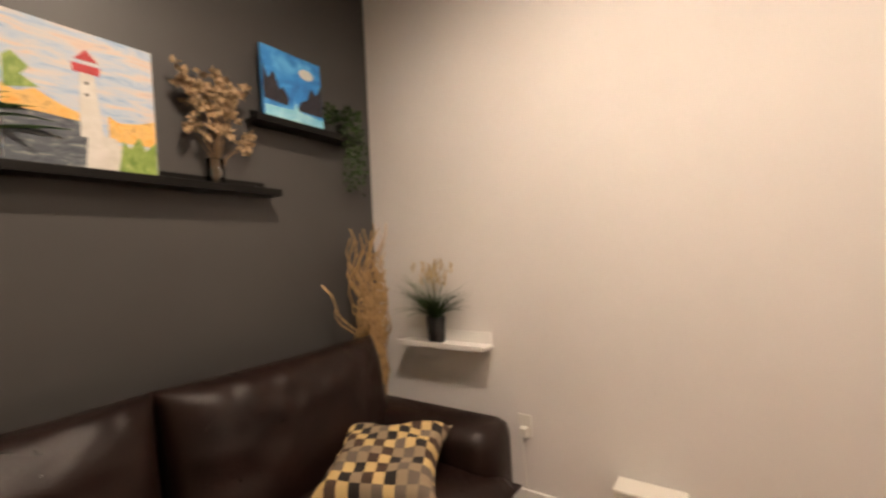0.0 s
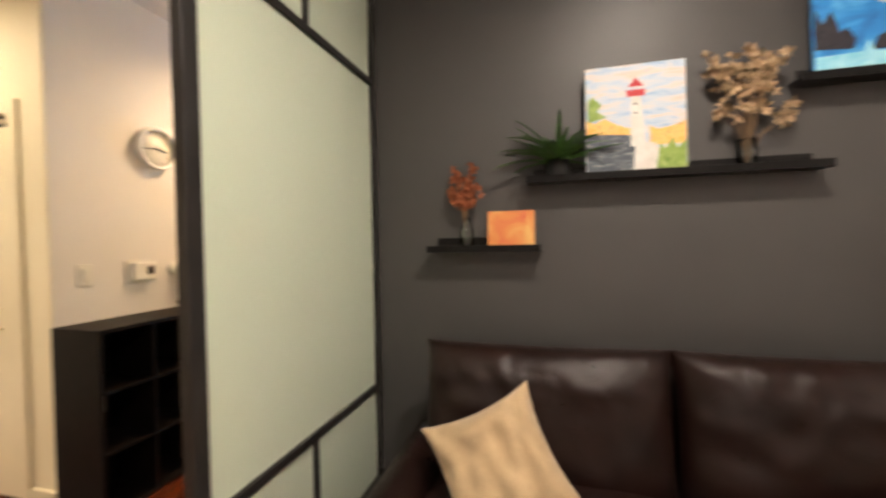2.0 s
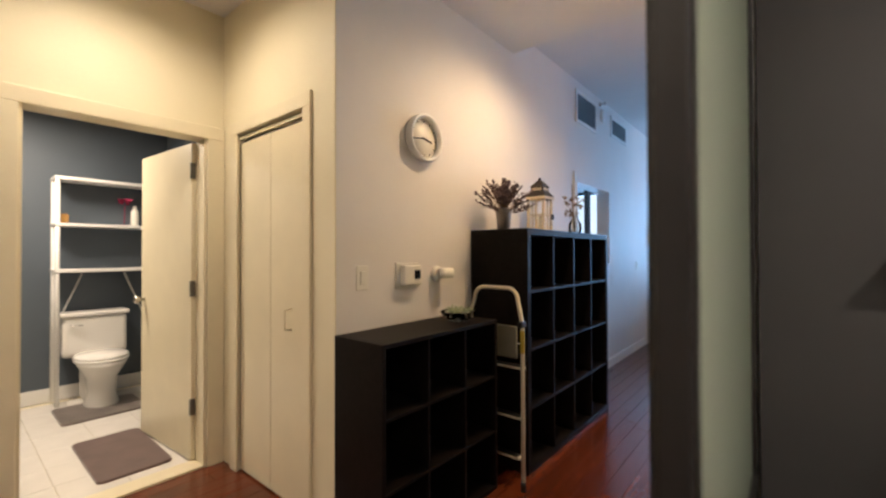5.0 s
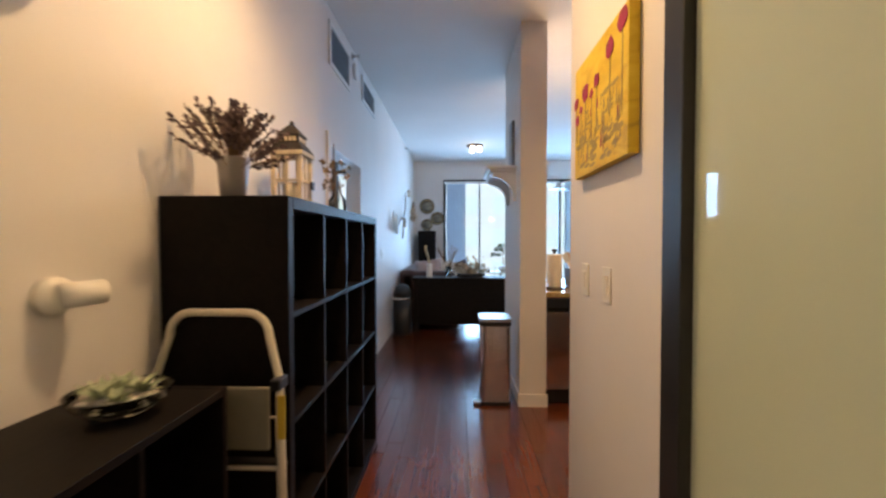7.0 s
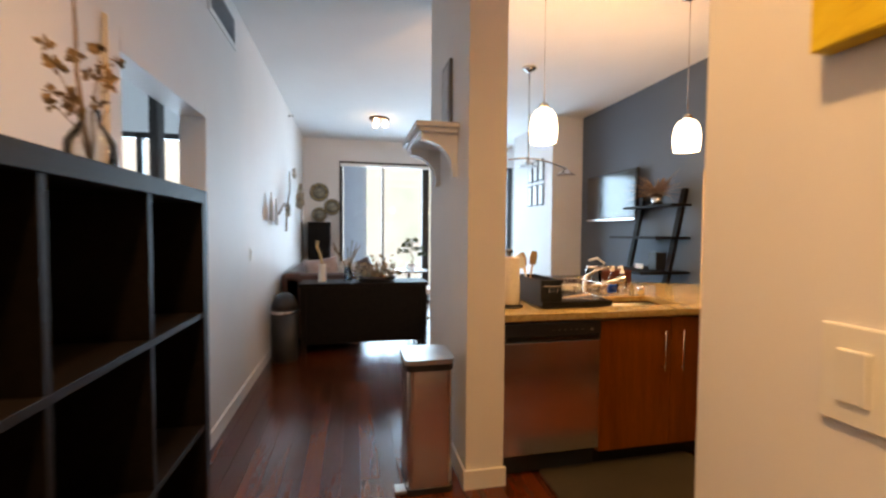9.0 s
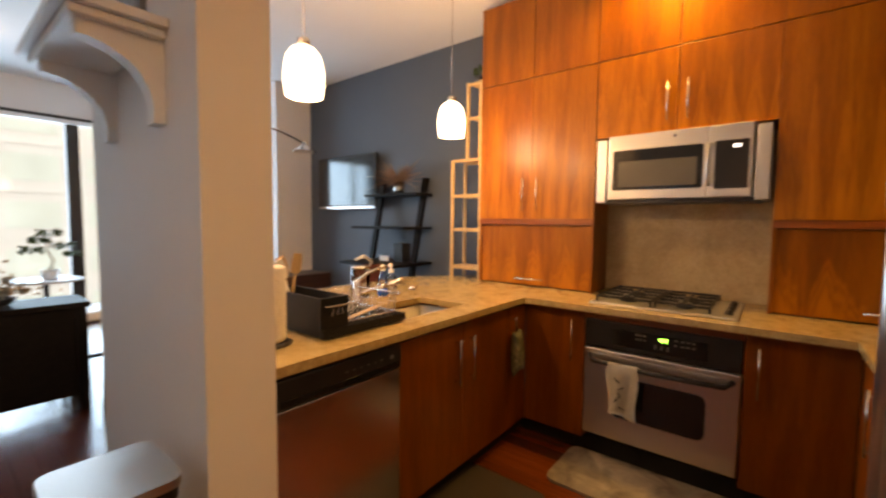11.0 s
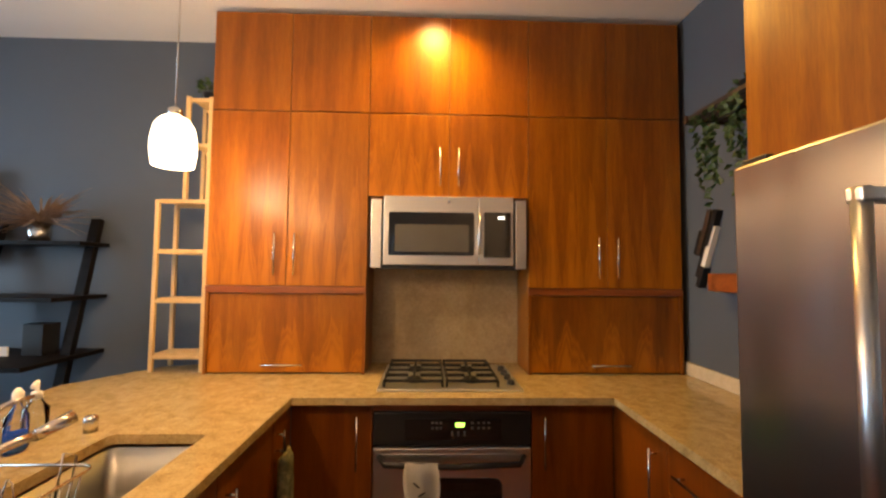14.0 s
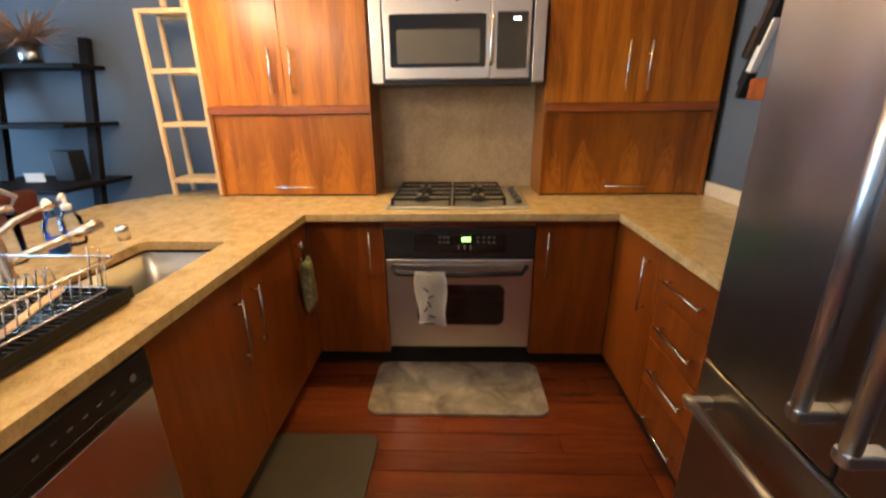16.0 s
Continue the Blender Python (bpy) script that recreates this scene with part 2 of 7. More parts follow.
def glow(name, color, strength):
    m, nt, p = nodes_of(name)
    p.inputs["Base Color"].default_value = (0.9, 0.88, 0.84, 1)
    p.inputs["Emission Color"].default_value = (*color, 1)
    p.inputs["Emission Strength"].default_value = strength
    return m


def frosted(name):
    """Pale green frosted glass: it lets light through as a soft glow and keeps a polished face."""
    m, nt, p = nodes_of(name)
    v = coords(nt)
    n = noise_tex(nt, v, 1.2, 2)
    nt.links.new(ramp(nt, n, [(0.3, (0.74, 0.82, 0.68)), (0.7, (0.78, 0.86, 0.72))]), p.inputs["Base Color"])
    p.inputs["Roughness"].default_value = 0.03
    p.inputs["Specular IOR Level"].default_value = 0.5
    tr = nt.nodes.new("ShaderNodeBsdfTranslucent")
    tr.inputs[0].default_value = (0.7, 0.78, 0.66, 1)
    ms = nt.nodes.new("ShaderNodeMixShader")
    ms.inputs[0].default_value = 0.33
    nt.links.new(p.outputs[0], ms.inputs[1])
    nt.links.new(tr.outputs[0], ms.inputs[2])
    nt.links.new(ms.outputs[0], nt.nodes["Material Output"].inputs[0])
    return m


def stone(name, base, dark, light, rough=0.25, scale=14.0):
    m, nt, p = nodes_of(name)
    v = coords(nt)
    a = noise_tex(nt, v, scale, 8, 0.7, 0.6)
    b = noise_tex(nt, v, scale * 7, 4, 0.7)
    vo = nt.nodes.new("ShaderNodeTexVoronoi")
    vo.inputs["Scale"].default_value = scale * 9
    nt.links.new(v, vo.inputs["Vector"])
    c = ramp(nt, a, [(0.3, dark), (0.5, base), (0.68, light)])
    c = mix(nt, c, ramp(nt, b, [(0.32, dark), (0.55, base), (0.75, light)]), 0.45)
    c = mix(nt, c, ramp(nt, vo.outputs["Distance"], [(0.0, (0.5, 0.45, 0.4)), (0.35, (1, 1, 1))]), 0.35, "MULTIPLY")
    nt.links.new(c, p.inputs["Base Color"])
    p.inputs["Roughness"].default_value = rough
    bump(nt, p, b, 0.012, 0.001)
    return m


def leather(name):
    m, nt, p = nodes_of(name)
    v = coords(nt)
    a = noise_tex(nt, v, 5, 4)
    cr = noise_tex(nt, v, 16, 4, 0.6, 2.0)
    vo = nt.nodes.new("ShaderNodeTexVoronoi")
    vo.inputs["Scale"].default_value = 260
    nt.links.new(v, vo.inputs["Vector"])
    nt.links.new(ramp(nt, a, [(0.3, (0.008, 0.0035, 0.003)), (0.7, (0.017, 0.0075, 0.0058))]), p.inputs["Base Color"])
    nt.links.new(ramp(nt, cr, [(0.3, (0.27, 0.27, 0.27)), (0.7, (0.46, 0.46, 0.46))]), p.inputs["Roughness"])
    h = mix(nt, vo.outputs["Distance"], cr, 0.75)
    bump(nt, p, h, 0.4, 0.006)
    p.inputs["Specular IOR Level"].default_value = 0.27
    return m


def weave(name, color, vary=0.15, scale=500.0, rough=0.9):
    m, nt, p = nodes_of(name)
    v = coords(nt)
    a = noise_tex(nt, v, 7, 4)
    b = noise_tex(nt, v, scale, 1)
    c = ramp(nt, a, [(0.3, tuple(x * (1 - vary) for x in color)), (0.7, tuple(min(1, x * (1 + vary)) for x in color))])
    c = mix(nt, c, ramp(nt, b, [(0.3, (0.7, 0.7, 0.7)), (0.7, (1, 1, 1))]), 0.6, "MULTIPLY")
    nt.links.new(c, p.inputs["Base Color"])
    p.inputs["Roughness"].default_value = rough
    p.inputs["Sheen Weight"].default_value = 0.3
    bump(nt, p, b, 0.4, 0.002)
    return m


WALL = surface("wall_paint", (0.76, 0.735, 0.715), 0.62, vary=0.025, scale=2.0, grain=260, bumps=0.12)
DARK_WALL = surface("charcoal_paint", (0.06, 0.0588, 0.058), 0.48, spec=0.5, vary=0.06, scale=2.0, grain=260, bumps=0.12)
BLUE_WALL = surface("slate_paint", (0.082, 0.102, 0.128), 0.55, vary=0.05, scale=2.0, grain=260, bumps=0.12)
CEIL = surface("ceiling_paint", (0.78, 0.77, 0.76), 0.8, vary=0.02, scale=2.0, grain=200, bumps=0.1)
TRIM = surface("trim_paint", (0.74, 0.665, 0.47), 0.35, vary=0.03, bumps=0.02)
CREAM = surface("cream_wall_paint", (0.76, 0.69, 0.49), 0.6, vary=0.025, scale=2.0, grain=260, bumps=0.12)
WHITE = surface("white_paint", (0.8, 0.79, 0.77), 0.4, vary=0.02, bumps=0.02)
PLASTIC = surface("white_plastic", (0.78, 0.76, 0.7), 0.35, vary=0.02, bumps=0.0)
BLACK_FRAME = surface("black_metal", (0.02, 0.019, 0.018), 0.4, vary=0.2, bumps=0.03)
BLACK = surface("black_plastic", (0.012, 0.012, 0.013), 0.35, vary=0.2, bumps=0.02)
MATT_BLACK = surface("matt_black", (0.011, 0.011, 0.011), 0.5, vary=0.2, bumps=0.1, spec=0.25)
SHELF_BLACK = wood("black_brown_veneer", (0.004, 0.003, 0.0026), (0.007, 0.0052, 0.0045), (0.011, 0.008, 0.007), "y", 0.5, 20, 0.0, 0.1, spec=0.12)
FLOOR_WOOD = wood("jatoba_boards", (0.075, 0.014, 0.005), (0.12, 0.025, 0.007), (0.165, 0.038, 0.011), "y", 0.22, 9, 0.35, 0.42)
CHERRY = wood("reddish_veneer", (0.16, 0.037, 0.004), (0.27, 0.075, 0.006), (0.37, 0.12, 0.009), "z", 0.36, 5, 0.12, 0.14, spec=0.35)
FLAME = wood("flame_veneer", (0.155, 0.036, 0.004), (0.28, 0.078, 0.006), (0.4, 0.135, 0.01), "z", 0.36, 5, 0.12, 0.14, flame=True, spec=0.35)
# CHERRY darkened for base fronts: redder stain, plus their shade put into the colour
CHERRY_BASE = wood("dark_shaded_veneer", (0.1, 0.02, 0.003), (0.18, 0.042, 0.004), (0.255, 0.066, 0.006), "z", 0.34, 5, 0.12, 0.14, spec=0.35)
CHERRY_EDGE = wood("reddish_edge", (0.13, 0.03, 0.009), (0.26, 0.065, 0.016), (0.36, 0.1, 0.024), "y", 0.3, 10, 0.3, 0.1)
STEEL = steel("brushed_steel", (0.62, 0.615, 0.6), 0.37, (1, 60, 1), 0.3)
STEEL_V = steel("brushed_steel_vertical", (0.74, 0.73, 0.72), 0.24, (1, 1, 60), 0.5)
CHROME = steel("satin_nickel", (0.62, 0.6, 0.57), 0.2, (3, 3, 3))
GRANITE = stone("beige_granite", (0.43, 0.315, 0.15), (0.2, 0.135, 0.055), (0.57, 0.45, 0.25), 0.09, 19)
SPLASH = stone("stone_splash", (0.43, 0.34, 0.205), (0.27, 0.205, 0.12), (0.52, 0.43, 0.29), 0.3, 7)
FROST = frosted("frosted_glass")
PANE = thin_glass("window_pane")
GLASS = thin_glass("clear_glass", (0.97, 0.98, 0.97))
LEATHER = leather("brown_leather")
DARK_GLASS = surface("black_glass", (0.01, 0.01, 0.011), 0.06, vary=0.0, bumps=0.0)

# ---- structure ----
WEST, DEN_E, DEN_N = -2.235, 2.05, 1.98
GX = -0.72                  # plane of the glass partition
BATH_X, CLOSET_Y = -3.42, 1.365
KITCHEN_S, BLUE_X, FAR_Y = 2.33, 1.95, 10.3
SOUTH = -2.2

setting("floor", box(-3.5, 2.4, SOUTH - 0.2, FAR_Y + 0.1, -0.1, -0.012), MATT_BLACK, "dark underfloor below the wooden boards", "floor")

# den
setting("wall_den_north", box(GX + 0.02, DEN_E + 0.1, DEN_N, 2.16, 0, LOW + 0.3), DARK_WALL, "charcoal painted wall behind the sofa", "wall")
setting("wall_den_east", box(DEN_E, DEN_E + 0.12, SOUTH, DEN_N, 0, HIGH), WALL, "off-white painted wall beside the sofa", "wall")
setting("wall_den_south", box(-3.5, DEN_E + 0.12, SOUTH - 0.12, SOUTH, 0, HIGH), WALL, "off-white painted wall", "wall")
setting("wall_den_west", box(GX - 0.06, GX + 0.06, SOUTH, -0.1, 0, LOW - 0.002), WALL, "off-white wall ending at the sliding glass", "wall")
bm = bmesh.new()
put_box(bm, -3.5, GX + 0.03, SOUTH, 2.16, LOW, HIGH + 0.12)
put_box(bm, -3.5, -0.79, 2.16, 3.0, LOW, LOW + 0.12)
setting("ceiling_low", bm, CEIL, "white painted lower ceiling", "ceiling")
setting("ceiling_den", box(GX + 0.03, DEN_E + 0.12, SOUTH, DEN_N, HIGH, HIGH + 0.12), CEIL, "white painted den ceiling", "ceiling")
setting("trim_den_east", box(DEN_E - 0.014, DEN_E, SOUTH, DEN_N - 0.003, 0, 0.1), WHITE, "white painted skirting board", "baseboard")

# entry
bm = bmesh.new()
put_box(bm, BATH_X - 0.12, BATH_X, SOUTH, 0.40, 0, LOW)
put_box(bm, BATH_X - 0.12, BATH_X, 1.27, CLOSET_Y, 0, LOW)
put_box(bm, BATH_X - 0.12, BATH_X, 0.40, 1.27, 2.06, LOW)
setting("wall_entry_west", bm, CREAM, "cream wall with the bathroom doorway", "wall")
bm = bmesh.new()
put_box(bm, BATH_X - 0.12, -3.22, CLOSET_Y, CLOSET_Y + 0.1, 0, LOW)
put_box(bm, -2.47, WEST - 0.14, CLOSET_Y, CLOSET_Y + 0.1, 0, LOW)
put_box(bm, WEST - 0.14, WEST - 0.001, CLOSET_Y, CLOSET_Y + 0.006, 0, LOW)
put_box(bm, -3.22, -2.47, CLOSET_Y, CLOSET_Y + 0.1, 2.05, LOW)
setting("wall_closet", bm, CREAM, "cream wall with the closet door", "wall")

# long west wall with its high opening into the bedroom
bm = bmesh.new()
O0, O1, OZ0, OZ1 = 4.17, 5.2, 1.2, 2.07
put_box(bm, WEST - 0.14, WEST, CLOSET_Y + 0.006, O0, 0, HIGH)
put_box(bm, WEST - 0.14, WEST, O1, FAR_Y, 0, HIGH)
put_box(bm, WEST - 0.14, WEST, O0, O1, 0, OZ0)
put_box(bm, WEST - 0.14, WEST, O0, O1, OZ1, HIGH)
setting("wall_west", bm, WALL, "long off-white hall wall with a high opening", "wall")
setting("trim_west", box(WEST, WEST + 0.014, 3.88, FAR_Y - 0.003, 0, 0.1), WHITE, "white painted skirting board", "baseboard")

# wall between hall and fridge, pillar, kitchen
setting("wall_hall_east", box(-0.79, -0.69, 2.135, 3.0, 0, HIGH), WALL, "off-white wall end that carries the switches", "wall")
setting("wall_pillar", box(-0.79, -0.585, 4.47, 5.53, 0, HIGH), WALL, "off-white pillar at the end of the counter", "wall")
bm = bmesh.new()
put_box(bm, -0.803, -0.572, 4.457, 4.47, 0, 0.1)
put_box(bm, -0.803, -0.79, 4.47, 5.53, 0, 0.1)
setting("trim_pillar", bm, WHITE, "white painted skirting round the pillar", "baseboard")
setting("wall_kitchen_south", box(-0.69, BLUE_X + 0.1, 2.2, KITCHEN_S, 0, HIGH), BLUE_WALL, "slate blue painted kitchen wall", "wall")
setting("wall_living_east", box(BLUE_X, BLUE_X + 0.12, KITCHEN_S, 8.03, 0, HIGH), BLUE_WALL, "slate blue painted wall that carries the television", "wall")
setting("wall_stub", box(1.47, BLUE_X + 0.12, 8.03, 9.5, 0, HIGH), WALL, "off-white wall stub beside the window", "wall")
setting("wall_living_corner", box(BLUE_X + 0.12, BLUE_X + 0.24, 8.9, FAR_Y + 0.1, 0, HIGH), WALL, "off-white corner wall", "wall")
bm = bmesh.new()
put_box(bm, WEST - 0.14, 2.3, 3.0, FAR_Y + 0.1, HIGH, HIGH + 0.12)
put_box(bm, -0.79, 2.3, 2.16, 3.0, HIGH, HIGH + 0.12)
setting("ceiling_high", bm, CEIL, "white painted high ceiling", "ceiling")
setting("ceiling_step", box(WEST, -0.79, 2.9, 3.0, LOW + 0.12, HIGH), CEIL, "white painted step in the ceiling", "ceiling")

# bathroom shell
BX0, BY0, BY1 = -5.75, -0.6, 1.75
for nm, a in (("west", (BX0 - 0.1, BX0, BY0, BY1)), ("north", (BX0 - 0.1, -3.54, BY1, BY1 + 0.1)), ("south", (BX0 - 0.1, -3.54, BY0 - 0.1, BY0))):
    setting("wall_bathroom_" + nm, box(*a, 0, 2.6), BLUE_WALL, "slate grey painted bathroom wall", "wall")
setting("ceiling_bathroom", box(BX0 - 0.1, -3.54, BY0 - 0.1, BY1 + 0.1, 2.6, 2.7), CEIL, "white bathroom ceiling", "ceiling")
setting("trim_bathroom", box(BX0, BX0 + 0.015, BY0, BY1, 0, 0.12), WHITE, "white tiled bathroom skirting", "baseboard")
# closet and bedroom shells behind the openings
bm = bmesh.new()
put_box(bm, -3.4, -2.4, 1.95, 2.0, 0, LOW)
put_box(bm, -3.45, -3.4, 1.48, 2.0, 0, LOW)
setting("wall_closet_inside", bm, WALL, "plain closet inside", "wall")
bm = bmesh.new()
put_box(bm, -5.6, -2.375, 2.6, 2.7, 0, HIGH)
put_box(bm, -5.6, -5.5, 2.7, 7.6, 0, HIGH)
put_box(bm, -5.5, -4.3, 7.5, 7.6, 0, HIGH)
put_box(bm, -2.9, -2.375, 7.5, 7.6, 0, HIGH)
put_box(bm, -4.3, -2.9, 7.5, 7.6, 0, 0.7)
put_box(bm, -4.3, -2.9, 7.5, 7.6, 2.4, HIGH)
setting("wall_bedroom", bm, WALL, "off-white bedroom walls beyond the opening", "wall")
setting("ceiling_bedroom", box(-5.6, -2.375, 2.6, 7.6, HIGH, HIGH + 0.1), CEIL, "white bedroom ceiling", "ceiling")
setting("floor_bedroom", box(-5.6, -2.375, 2.6, 7.6, -0.1, 0), FLOOR_WOOD, "dark red bedroom floor", "floor")
win2 = tagged(thing("window_2", "bedroom window with dark frame", "window"), kind="structure")
for a in ((-4.3, -4.24, 0.7, 2.4), (-2.96, -2.9, 0.7, 2.4), (-3.63, -3.57, 0.7, 2.4), (-4.24, -2.96, 2.34, 2.4), (-4.24, -2.96, 0.7, 0.76)):
    part("window_frame", box(a[0], a[1], 7.5, 7.57, a[2], a[3]), BLACK_FRAME, win2)

# far wall and its glazing
WX0, WX1, WZ = -1.60, 1.74, 2.64
bm = bmesh.new()
put_box(bm, WEST - 0.14, WX0, FAR_Y, FAR_Y + 0.15, 0, HIGH)
put_box(bm, WX0, 2.3, FAR_Y, FAR_Y + 0.15, WZ, HIGH)
put_box(bm, WX1, 2.3, FAR_Y, FAR_Y + 0.15, 0, WZ)
setting("wall_north", bm, WALL, "off-white end wall round the balcony window", "wall")
win = tagged(thing("window_1", "floor-to-ceiling balcony window with dark metal frame", "window"), kind="structure")
for x0, x1 in ((WX0, WX0 + 0.06), (-0.83, -0.795), (-0.07, 0.06), (0.9, 0.95), (WX1 - 0.1, WX1)):
    part("window_frame", box(x0, x1, FAR_Y - 0.02, FAR_Y + 0.07, 0, WZ), BLACK_FRAME, win)
part("window_frame", box(WX0, WX1, FAR_Y - 0.025, FAR_Y + 0.075, WZ - 0.06, WZ), BLACK_FRAME, win)
part("window_sill", box(WX0, WX1, FAR_Y - 0.025, FAR_Y + 0.075, 0, 0.05), BLACK_FRAME, win)
for x0, x1 in ((WX0 + 0.06, -0.83), (-0.795, -0.07), (0.06, 0.9), (0.95, WX1 - 0.1)):
    pane = part("pane", box(x0, x1, FAR_Y + 0.02, FAR_Y + 0.03, 0.05, WZ - 0.06), PANE, win)
    pane.visible_shadow = False


# ---- shared small builders ----
def leafy(bm, c, n, reach, leaf, rise=0.5, droop=0.0, seed=1, width=0.35):
    """Many small pointed leaves scattered about stems."""
    rnd = random.Random(seed)
    for _ in range(n):
        a, u = rnd.uniform(0, 6.283), rnd.uniform(-0.3, 1)
        r = reach * rnd.random() ** 0.6
        p = Vector((c[0] + r * math.cos(a), c[1] + r * math.sin(a) * 0.8, c[2] + reach * rise * u - droop * rnd.random()))
        d = Vector((math.cos(a), math.sin(a), rnd.uniform(-0.6, 0.9))).normalized()
        leaf_at(bm, p, d, leaf * rnd.uniform(0.6, 1.3), width, rnd)


def leaf_at(bm, p, d, size, width, rnd):
    s = d.cross(Vector((rnd.uniform(-1, 1), rnd.uniform(-1, 1), rnd.uniform(-1, 1)))).normalized() * size * width
    nrm = d.cross(s).normalized() * size * 0.12
    a, b, c, e = bm.verts.new(p), bm.verts.new(p + d * size * 0.5 + s + nrm), bm.verts.new(p + d * size), bm.verts.new(p + d * size * 0.5 - s + nrm)
    m = bm.verts.new(p + d * size * 0.55 - nrm * 0.5)
    for f in ((a, b, m), (b, c, m), (c, e, m), (e, a, m)):
        bm.faces.new(f)


def blade(bm, p, a, length, lift, width, sag, n=6):
    """One arching strap leaf."""
    out = Vector((math.cos(a), math.sin(a), 0))
    side = Vector((-math.sin(a), math.cos(a), 0))
    prev = None
    for i in range(n + 1):
        t = i / n
        c = Vector(p) + out * length * t * math.cos(lift * (1 - 0.4 * t)) + Vector((0, 0, length * (math.sin(lift) * t - sag * t * t)))
        w = width * (1 - t) ** 0.7 * (0.5 + t) if i < n else 0.0004
        row = (bm.verts.new(c - side * w), bm.verts.new(c + Vector((0, 0, -w * 0.4))), bm.verts.new(c + side * w))
        if prev:
            bm.faces.new((prev[0], prev[1], row[1], row[0]))
            bm.faces.new((prev[1], prev[2], row[2], row[1]))
        prev = row


def ball(bm, c, r, sub=1, squash=1.0, seed=0):
    m = Matrix.Translation(c) @ Matrix.Diagonal((r, r, r * squash, 1))
    res = bmesh.ops.create_icosphere(bm, subdivisions=sub, radius=1, matrix=m)
    for v in res["verts"]:
        k = 1 + 0.12 * noise.noise(v.co * (3 / max(r, 0.01)) * 0.3 + Vector((seed, 0, 0)))
        v.co = Vector(c) + (v.co - Vector(c)) * k
        for f in v.link_faces:
            f.smooth = True


def cushion_form(w, h, t, n=14, pinch=0.1, crease=0.0, seed=0.0, fine=2.2, gather=0.0):
    """A stuffed square: thick in the middle, thin at the seams, corners drawn out."""
    bm = bmesh.new()
    grid = {}
    for side in (1, -1):
        for i in range(n + 1):
            for j in range(n + 1):
                u, v = 2 * i / n - 1, 2 * j / n - 1
                edge = (1 - u ** 4) * (1 - v ** 4)
                k = 1 - pinch * (1 - abs(u) ** 2) * abs(v) ** 2 * 1.0
                q = 1 - pinch * (1 - abs(v) ** 2) * abs(u) ** 2
                z = side * (0.004 + t / 2 * max(edge, 0) ** 0.5)
                z += crease * noise.noise(Vector((u * fine + seed, v * fine * 0.7, side))) * max(edge, 0) ** 0.4
                fold = math.sin(u * 17 + 6 * noise.noise(Vector((u * 3 + seed, v * 2, 5)))) * noise.noise(Vector((u * 4 + seed, v * 3, 9)))
                z += gather * fold * math.exp(-((v - 0.62) / 0.3) ** 2) * max(edge, 0) ** 0.5
                grid[side, i, j] = bm.verts.new((u * w / 2 * q, v * h / 2 * k, z))
    for side in (1, -1):
        for i in range(n):
            for j in range(n):
                f = [grid[side, i, j], grid[side, i + 1, j], grid[side, i + 1, j + 1], grid[side, i, j + 1]]
                bm.faces.new(f if side == 1 else f[::-1]).smooth = True
    rim = [(i, 0) for i in range(n)] + [(n, j) for j in range(n)] + [(n - i, n) for i in range(n)] + [(0, n - j) for j in range(n)]
    for a, b in zip(rim, rim[1:] + rim[:1]):
        bm.faces.new((grid[-1, *a], grid[-1, *b], grid[1, *b], grid[1, *a])).smooth = True
    return bm


def handle_bar(name, p0, p1, out, parent, mat, r=0.005, stand=0.032, inset=0.02):
    """A round bar pull on two posts; out is the way it stands off."""
    p0, p1, out = Vector(p0), Vector(p1), Vector(out)
    d = (p1 - p0).normalized()
    bm = tube([p0 + out * stand, p1 + out * stand], r, 10)
    for q in (p0 + d * inset, p1 - d * inset):
        put_tube(bm, [q - out * 0.002, q + out * stand], r * 0.8, 8)
    return part(name, bm, mat, parent, "satin nickel bar handle")


LEAF = surface("dark_leaf", (0.035, 0.075, 0.02), 0.5, vary=0.4, scale=30, bumps=0.0)
FERN = surface("fern_leaf", (0.07, 0.16, 0.035), 0.5, vary=0.35, scale=30, bumps=0.0)
DRY = surface("dried_petals", (0.38, 0.27, 0.155), 0.8, vary=0.3, scale=30, bumps=0.1)
DRY_RED = surface("dried_rust_petals", (0.26, 0.075, 0.025), 0.8, vary=0.4, scale=30, bumps=0.1)
LAVENDER = surface("dried_grey_flowers", (0.13, 0.09, 0.095), 0.85, vary=0.4, scale=40, bumps=0.1)
STRAW = surface("straw", (0.55, 0.42, 0.22), 0.8, vary=0.25, scale=30, bumps=0.1)
BRANCH = surface("curly_branches", (0.45, 0.3, 0.14), 0.75, vary=0.3, scale=20, bumps=0.2)
STEM = surface("dry_stem", (0.2, 0.13, 0.07), 0.8, vary=0.2, scale=20, bumps=0.1)
TAN = weave("tan_linen", (0.5, 0.37, 0.21))
TOWEL = weave("towel_cotton", (0.68, 0.66, 0.6), 0.06, 300)
RUG = weave("grey_rug", (0.16, 0.13, 0.115), 0.2, 220)
BATHMAT = weave("mauve_bath_mat", (0.13, 0.085, 0.075), 0.2, 300)
RUBBER = surface("dark_rubber_mat", (0.035, 0.028, 0.022), 0.55, vary=0.2, grain=60, bumps=0.4)
CERAMIC = surface("white_ceramic", (0.8, 0.78, 0.74), 0.12, vary=0.01, bumps=0.0)
TILE = surface("white_floor_tile", (0.74, 0.71, 0.66), 0.25, vary=0.04, scale=5, bumps=0.02)
BAMBOO = wood("bamboo", (0.5, 0.32, 0.13), (0.62, 0.42, 0.19), (0.7, 0.5, 0.25), "z", 0.45, 14, 0.1, 0.1)
